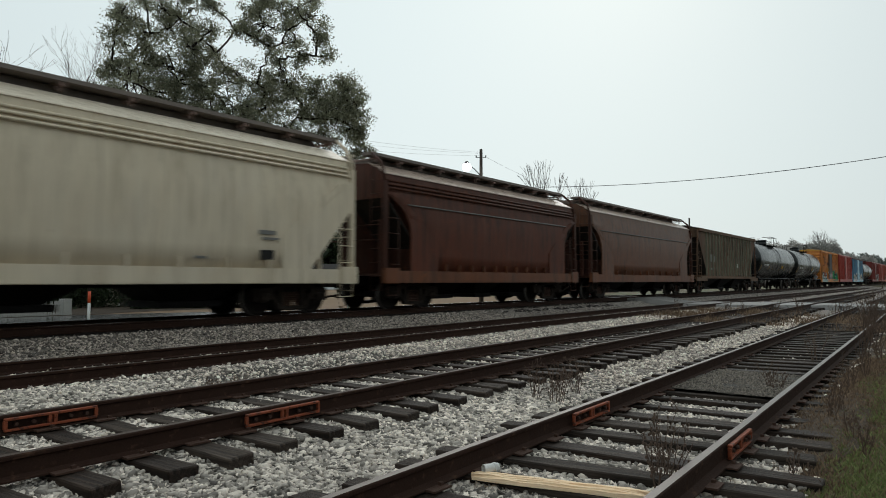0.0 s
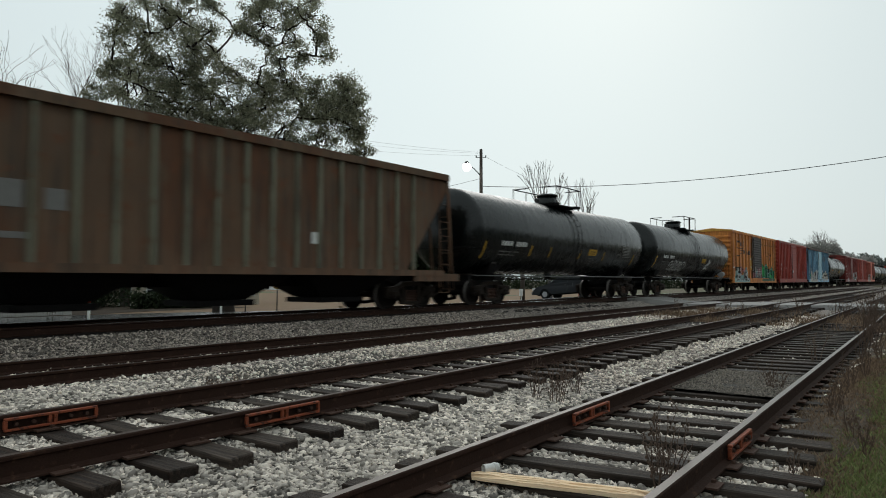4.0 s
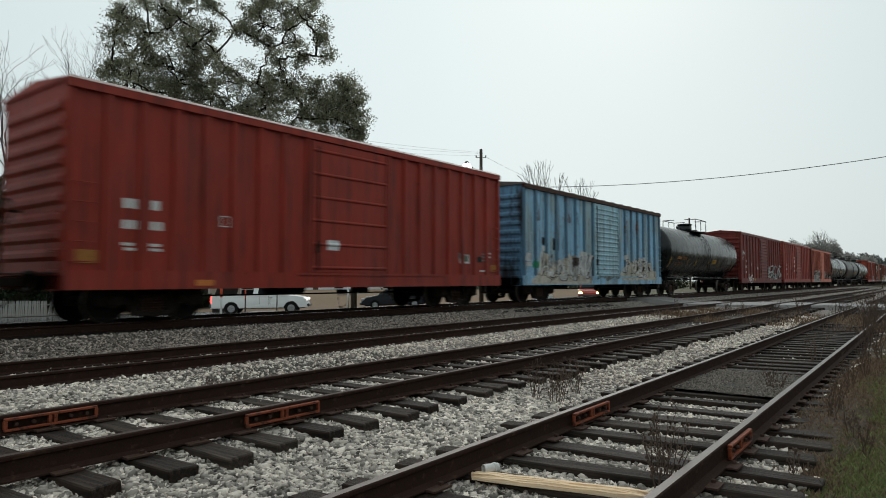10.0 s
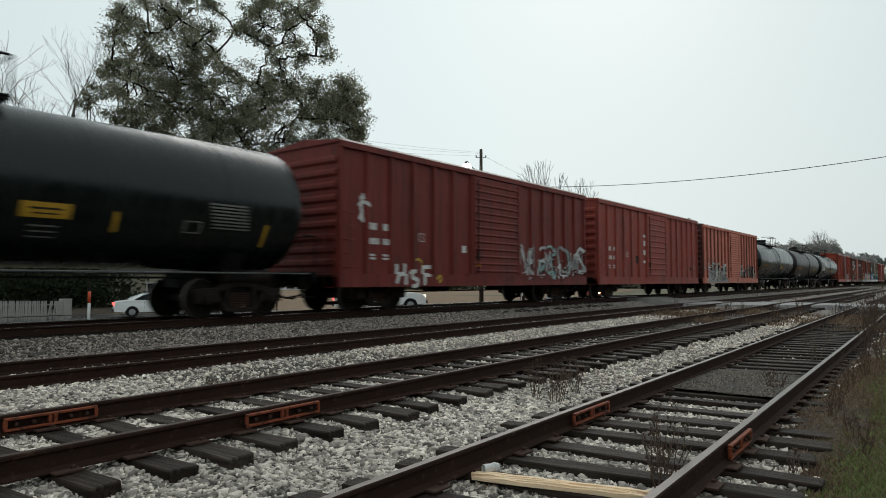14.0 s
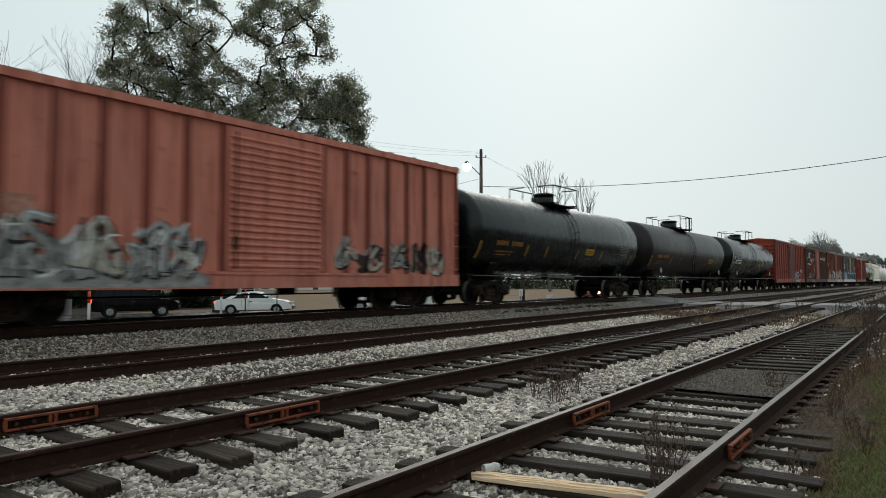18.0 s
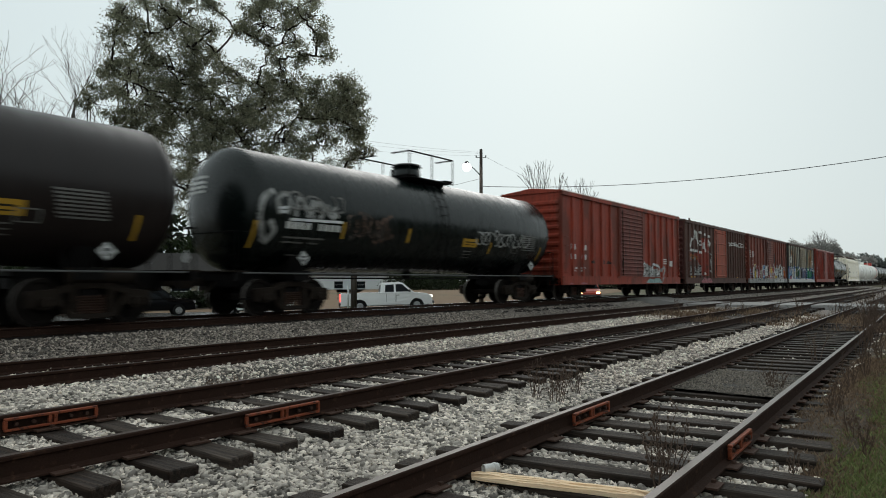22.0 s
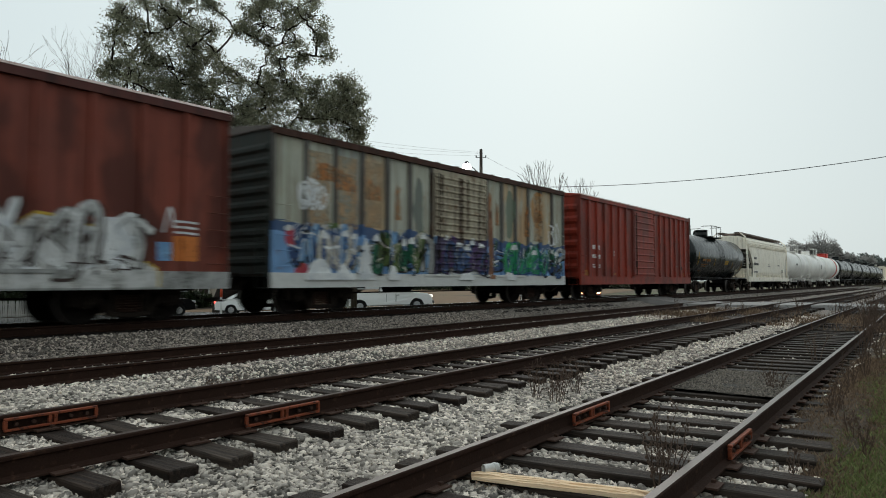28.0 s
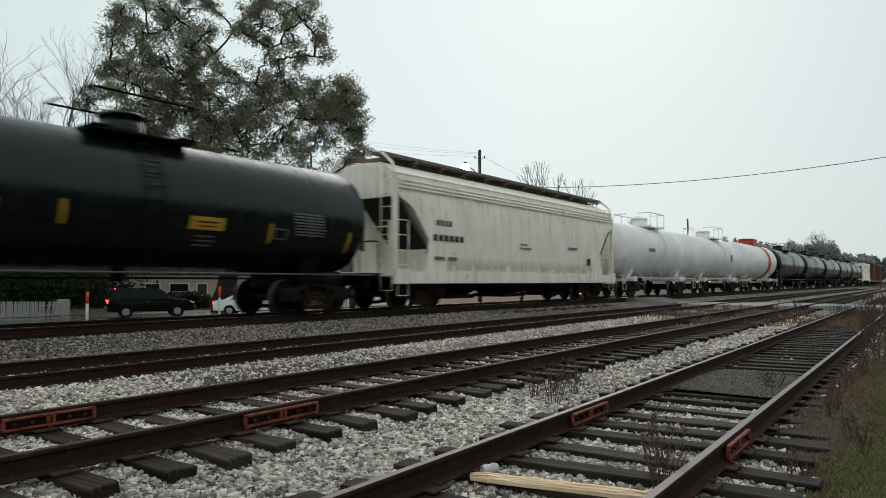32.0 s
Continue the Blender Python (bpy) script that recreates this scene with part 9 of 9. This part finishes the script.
M["head_glow"] = glow("head_lamp_glow", (1.0, 0.93, 0.82), 1.6)
M["amber_glow"] = glow("amber_lamp_glow", (1.0, 0.55, 0.22), 7.0)
M["tail_red"] = dull("red_lamp_glass", (0.35, 0.02, 0.015), 0.3, 0.1, 5, 0.0)
M["bumper"] = dull("bumper_plastic", (0.05, 0.05, 0.052), 0.5, 0.2, 5, 0.1)


def vehicle(name, label, category, width, outline, cab, panes, mat, wheels, wheel_r, floor=0.36, brakes=True, heads=False, glow_name="head_glow", lamp=None, bed=None, high_lamp=None):
    """A road vehicle facing +x: outline of its body's upper edge and of its cab, and its side panes (x from its rear, z); wheels at given x."""
    root = thing(name, label, category, "vehicles on the street")
    length = outline[-1][0]
    cx = length / 2
    # body with wheel arches cut out
    arch = wheel_r * 1.16
    under = []
    for wx in sorted(wheels, reverse=True):
        dz = max(-0.95, (floor - wheel_r) / arch)
        a0 = math.asin(dz)
        under += [(wx + arch * math.cos(a), wheel_r + arch * math.sin(a)) for a in (a0 + (math.pi - 2 * a0) * q / 10 for q in range(11))]
    loop = [*outline, *under]
    bm = bmesh.new()
    add_prism(bm, [(x - cx, z) for x, z in loop], -width / 2, width / 2, "y")
    bmesh.ops.bevel(bm, geom=[e for e in bm.edges if abs(e.verts[0].co.y - e.verts[1].co.y) < 0.01], offset=0.035, segments=2, affect="EDGES")
    for v in bm.verts:
        v.co.y *= 1.0 - 0.05 * max(0.0, v.co.z - 0.75) - 0.04 * max(0.0, 0.6 - v.co.z) - 0.05 * max(0.0, abs(v.co.x) - cx + 0.5)
    part("body", bm, mat, root)
    part("underbody", boxes(((0, 0, floor + 0.12), (length - 0.5, width - 0.5, 0.34))), M["under"], root)
    zb, zt = min(z for _, z in cab), max(z for _, z in cab)

    def flank(z):
        return width / 2 - 0.05 - 0.22 * max(0.0, z - zb) / (zt - zb)

    bm = bmesh.new()
    rings = [[bm.verts.new((x - cx, s * flank(z), z)) for x, z in cab] for s in (-1, 1)]
    n = len(cab)
    for i in range(n):
        bm.faces.new((rings[0][i], rings[0][(i + 1) % n], rings[1][(i + 1) % n], rings[1][i]))
    bm.faces.new(rings[0][::-1])
    bm.faces.new(rings[1])
    part("cabin", bm, mat, root)
    for s in (-1, 1):
        for pane in panes:
            bm = bmesh.new()
            v = [bm.verts.new((x - cx, s * (flank(z) + 0.008), z)) for x, z in pane]
            bm.faces.new(v if s < 0 else v[::-1])
            part("side_window", bm, M["glass"], root)
    for ends, label_ in ((cab[:2] if len(cab) < 7 else cab[:3], "rear_window"), (cab[-2:], "windscreen")):
        (xa, za), (xb, zb2) = ends[0], ends[-1]
        off = 0.014 if label_ == "windscreen" else -0.014
        bm = bmesh.new()
        bm.faces.new([bm.verts.new((xa + (xb - xa) * f - cx + off, y * (flank(za + (zb2 - za) * f) - 0.08), za + (zb2 - za) * f + 0.008)) for f, y in ((0.10, -1), (0.10, 1), (0.90, 1), (0.90, -1))])
        part(label_, bm, M["glass"], root)
    turning = []
    for wx in wheels:
        for s in (-1, 1):
            bm = bmesh.new()
            add_tube(bm, [(0, -0.11, 0), (0, -0.08, 0), (0, 0.08, 0), (0, 0.11, 0)], [wheel_r * 0.93, wheel_r, wheel_r, wheel_r * 0.93], 22)
            w = part("wheel", bm, M["tyre"], root, m=pose(wx - cx, s * (width / 2 - 0.14), wheel_r))
            bm = bmesh.new()
            add_tube(bm, [(0, s * 0.10, 0), (0, s * 0.118, 0)], [wheel_r * 0.60, wheel_r * 0.52], 16)
            for q in range(5):
                a = q * 1.2566
                add_tube(bm, [(0, s * 0.122, 0), (wheel_r * 0.55 * math.cos(a), s * 0.122, wheel_r * 0.55 * math.sin(a))], 0.03, 5)
            part("rim", bm, M["alloy"], w)
            turning.append((w, wx - cx, s * (width / 2 - 0.14)))
    zl = max(z for x, z in outline if x < 0.3)
    lz, lh = lamp or (zl - 0.22, 0.30)
    for s in (-1, 1):
        bm = boxes(((-cx + 0.05, s * (width / 2 - 0.12), lz), (0.16, 0.15, lh)))
        bevel_all(bm, 0.02)
        part("tail_light", bm, M["brake_glow"] if brakes else M["tail_red"], root, "lit red brake light" if brakes else "red tail light")
        zf = [z for x, z in outline if x > length - 0.5][0]
        bm = boxes(((cx - 0.16, s * (width / 2 - 0.18), zf - 0.16), (0.30, 0.30, 0.16)))
        bevel_all(bm, 0.03)
        part("headlight", bm, M[glow_name] if heads else M["alloy"], root, "glowing head lamp" if heads else "clear head lamp")
        for x in {round(pane[-1][0] + 0.04, 2) for pane in panes} | {round(panes[-1][0][0] - 0.05, 2)}:
            part("door_line", boxes(((x - cx, s * (width / 2 - 0.006), (zb + floor + 0.15) / 2), (0.014, 0.012, zb - floor - 0.25))), M["bumper"], root)
        part("door_handle", boxes(((panes[-1][0][0] - cx + 0.10, s * (width / 2 + 0.006), zb - 0.14), (0.18, 0.03, 0.035))), M["bumper"], root)
        bm = boxes(((cab[-1][0] - cx - 0.30, s * (width / 2 + 0.10), zb + 0.12), (0.12, 0.20, 0.16)))
        bevel_all(bm, 0.03)
        part("mirror", bm, M["bumper"], root)
    for x, name_ in ((-cx - 0.02, "rear_bumper"), (cx + 0.01, "front_bumper")):
        bm = boxes(((x, 0, floor + 0.14), (0.16, width - 0.12, 0.18)))
        bevel_all(bm, 0.03)
        part(name_, bm, M["bumper"], root)
    if bed:
        part("bed_liner", boxes((((bed[0] + bed[1]) / 2 - cx, 0, bed[2]), (bed[1] - bed[0], width - 0.30, 0.03))), M["bumper"], root, "dark open load bed")
    if high_lamp:
        part("high_brake_light", boxes(((high_lamp[0] - cx, 0, high_lamp[1]), (0.06, 0.40, 0.05))), M["brake_glow"], root)
    return root, turning


PICKUP, pickup_wheels = vehicle("pickup_truck", "white pickup truck with lit brake lights, waiting on the street", "pickup truck", 2.0,
                                [(0.0, 0.42), (0.0, 1.16), (0.06, 1.22), (2.46, 1.22), (2.50, 1.19), (4.60, 1.19), (5.50, 1.09), (5.78, 0.96), (5.85, 0.42)],
                                [(2.50, 1.18), (2.58, 1.72), (2.74, 1.84), (3.80, 1.85), (3.98, 1.80), (4.66, 1.18)],
                                [((2.80, 1.25), (3.38, 1.25), (3.38, 1.72), (2.86, 1.70)), ((3.50, 1.25), (4.40, 1.25), (3.92, 1.72), (3.50, 1.73))], M["car_white"], (1.22, 4.82), 0.40, 0.42, heads=True, lamp=(0.95, 0.42), bed=(0.12, 2.40, 1.215))
SEDAN, sedan_wheels = vehicle("sedan", "white sedan car with lit brake lights, waiting on the street", "car", 1.80,
                              [(0.0, 0.34), (0.0, 0.80), (0.10, 0.94), (0.75, 1.00), (3.45, 0.97), (4.25, 0.84), (4.60, 0.66), (4.68, 0.34)],
                              [(0.62, 0.98), (1.02, 1.20), (1.42, 1.36), (1.90, 1.43), (2.40, 1.43), (2.75, 1.37), (3.50, 0.97)],
                              [((1.05, 1.02), (1.98, 1.02), (1.98, 1.36), (1.60, 1.33)), ((2.08, 1.02), (3.22, 1.02), (2.74, 1.29), (2.40, 1.36), (2.08, 1.37))], M["car_white"], (0.98, 3.72), 0.33, 0.30, lamp=(0.80, 0.16))
SUV, suv_wheels = vehicle("suv", "black sport utility car with lit brake lights, waiting on the street", "car", 1.88,
                          [(0.0, 0.40), (0.0, 1.05), (0.05, 1.10), (3.45, 1.10), (4.40, 1.02), (4.68, 0.86), (4.75, 0.40)],
                          [(0.04, 1.09), (0.30, 1.66), (0.55, 1.76), (2.55, 1.76), (2.80, 1.71), (3.60, 1.09)],
                          [((0.42, 1.16), (1.15, 1.16), (1.15, 1.62), (0.62, 1.60)), ((1.24, 1.16), (2.05, 1.16), (2.05, 1.65), (1.24, 1.63)), ((2.14, 1.16), (3.32, 1.16), (2.76, 1.62), (2.14, 1.65))], M["car_black"], (0.98, 3.78), 0.37, 0.42, lamp=(0.98, 0.18), high_lamp=(0.40, 1.72))
DARK, dark_wheels = vehicle("sedan", "dark grey car driving away along the street", "car", 1.80,
                            [(0.0, 0.34), (0.0, 0.82), (0.10, 0.96), (0.70, 1.00), (3.40, 0.97), (4.20, 0.84), (4.52, 0.66), (4.60, 0.34)],
                            [(0.55, 0.98), (0.95, 1.20), (1.35, 1.38), (1.85, 1.45), (2.35, 1.45), (2.70, 1.38), (3.45, 0.97)],
                            [((1.00, 1.02), (1.92, 1.02), (1.92, 1.38), (1.55, 1.35)), ((2.02, 1.02), (3.16, 1.02), (2.68, 1.30), (2.35, 1.38), (2.02, 1.39))], M["car_grey"], (0.95, 3.66), 0.33, 0.30, lamp=(0.82, 0.16))
WAITING, _ = vehicle("hatchback", "small red car facing the crossing with its lamps on", "car", 1.72,
                     [(0.0, 0.36), (0.0, 0.86), (0.06, 0.95), (3.00, 0.95), (3.70, 0.84), (3.95, 0.66), (4.0, 0.36)],
                     [(0.08, 0.94), (0.36, 1.36), (0.60, 1.45), (2.10, 1.46), (2.35, 1.40), (3.05, 0.94)],
                     [((0.50, 1.00), (1.35, 1.00), (1.35, 1.36), (0.68, 1.34)), ((1.45, 1.00), (2.80, 1.00), (2.30, 1.32), (1.45, 1.38))], M["car_red"], (0.8, 3.2), 0.31, 0.30, brakes=False, heads=True, glow_name="amber_glow")
wp = ray_point(1043, 527, 54)
WAITING.matrix_basis = pose(wp.x, wp.y, float(ground_z(wp.x, wp.y)) + 0.02, 0, 0, 205)


def lane_path(times_px, offset):
    """A lane beside the street's centre line: its points, their headings and distances, and (t, distance) where sight lines meet it."""
    pts = np.array([p[:2] for p in (*STREET, *ROAD[1:6])], float)
    along = np.concatenate([[0], np.cumsum(np.hypot(*np.diff(pts, axis=0).T))])
    s = np.arange(0, along[-1], 0.25)
    xy = np.stack([np.interp(s, along, pts[:, i]) for i in (0, 1)], -1)
    k = np.hanning(23)[1:-1] / np.hanning(23)[1:-1].sum()
    xy = np.stack([np.convolve(np.pad(xy[:, i], 10, "reflect", reflect_type="odd"), k, "valid") for i in (0, 1)], -1)
    d = np.gradient(xy, axis=0)
    d /= np.linalg.norm(d, axis=1, keepdims=True)
    xy = xy + np.stack([d[:, 1], -d[:, 0]], -1) * offset
    a = np.array(aim().to_3x3())
    depth, right = -(xy @ a[:2, 2]), xy @ a[:2, 0]
    sees = s > 78
    px = 784 + F_PX * right[sees] / (depth[sees] + 1.9 * math.sin(TILT))
    return (s, xy, np.unwrap(np.arctan2(d[:, 1], d[:, 0]))), [(t, float(np.interp(p, px, s[sees]))) for t, p in times_px]


def drive(ob, wheels, wheel_r, lane, rows, forward=1.0):
    """Dense rows for a vehicle and its wheels from (t, distance along the lane)."""
    ts = np.arange(0, 32.01, 0.2)
    s = np.interp(ts, [r[0] for r in rows], [r[1] for r in rows])
    pad = np.concatenate([np.full(4, s[0]) - (s[1] - s[0]) * np.arange(4, 0, -1), s, np.full(4, s[-1])])
    s = np.convolve(pad, np.hanning(9)[1:-1] / np.hanning(9)[1:-1].sum(), "same")[4:-4]
    at = lambda v: [float(np.interp(v, lane[0], c)) for c in (lane[1][:, 0], lane[1][:, 1], lane[2])]
    car_rows = []
    for t, v in zip(ts, s):
        x, y, ang = at(v)
        z0, z1 = (float(road_near(*at(v + e)[:2])[1]) for e in (-1.3, 1.3))
        pitch = -math.degrees(math.atan2((z1 - z0) * forward, 2.6))
        car_rows.append((float(t), pose(x, y, (z0 + z1) / 2 + 0.03, 0, 0, math.degrees(ang) + (0 if forward > 0 else 180)) @ pose(0, 0, 0, 0, pitch, 0)))
    ROAD_ROWS.append((ob, car_rows))
    dense = np.arange(0, 32.001, 1 / 30 * 2)
    a = np.interp(dense, ts, np.degrees((s - s[0]) * forward / wheel_r))
    for w, wx, wy in wheels:
        ROAD_ROWS.append((w, [(float(t), pose(wx, wy, wheel_r, 0, float(q), 0)) for t, q in zip(dense, a)]))


ROAD_ROWS = []
lane, rows = lane_path([(6, 68), (7, 209), (7.5, 257), (8.5, 348), (10, 466), (11.5, 572), (13, 649), (14.5, 684)], 1.7)
rows = [(0.0, rows[0][1] - 6.0 * 6.2)] + rows + [(32.0, rows[-1][1])]
drive(PICKUP, pickup_wheels, 0.39, lane, rows)
lane, rows = lane_path([(12, 14), (12.5, 107), (13.5, 242), (16.5, 447), (18, 454)], 1.7)
rows = [(0.0, rows[0][1] - 46.0), (6.0, rows[0][1] - 30.0)] + rows + [(32.0, rows[-1][1])]
drive(SEDAN, sedan_wheels, 0.32, lane, rows)
lane, rows = lane_path([(16.5, 140), (17, 185), (18, 243), (18.5, 266), (19.5, 272)], 1.7)
rows = [(0.0, rows[0][1] - 58.0), (12.0, rows[0][1] - 15.0)] + rows + [(32.0, rows[-1][1])]
drive(SUV, suv_wheels, 0.36, lane, rows)
lane, rows = lane_path([(9.0, 760), (11.0, 640), (11.5, 520), (12, 388), (12.8, 180), (13, 130)], -1.7)
rows = [(0.0, rows[0][1] + 9.0), (6.0, rows[0][1] + 9.0)] + rows + [(16.0, rows[-1][1] - 24.0), (32.0, rows[-1][1] - 34.0)]
drive(DARK, dark_wheels, 0.32, lane, rows, -1.0)


def motions():
    """The train rolls by at an even speed; its wheels turn with it; three road vehicles pull up."""
    for car, x in MOVING:
        walk(car, [(t, pose(x - SPEED * t, MAIN_Y, MAIN_Z)) for t in (0.0, 16.0, 32.0)])
    turn = math.degrees(SPEED / WHEEL_R)
    steps = 480
    for dx, sets in WHEELSETS.items():
        first = sets[0]
        walk(first, [(32.0 * i / steps, pose(dx, 0, WHEEL_R, 0, -turn * 32.0 * i / steps, 0)) for i in range(steps + 1)])
        for other in sets[1:]:
            other.rotation_mode = "QUATERNION"
            other.animation_data_create()
            other.animation_data.action = first.animation_data.action
            other.animation_data.action_slot = first.animation_data.action_slot
    for ob, rows in ROAD_ROWS:
        walk(ob, rows)


motions()
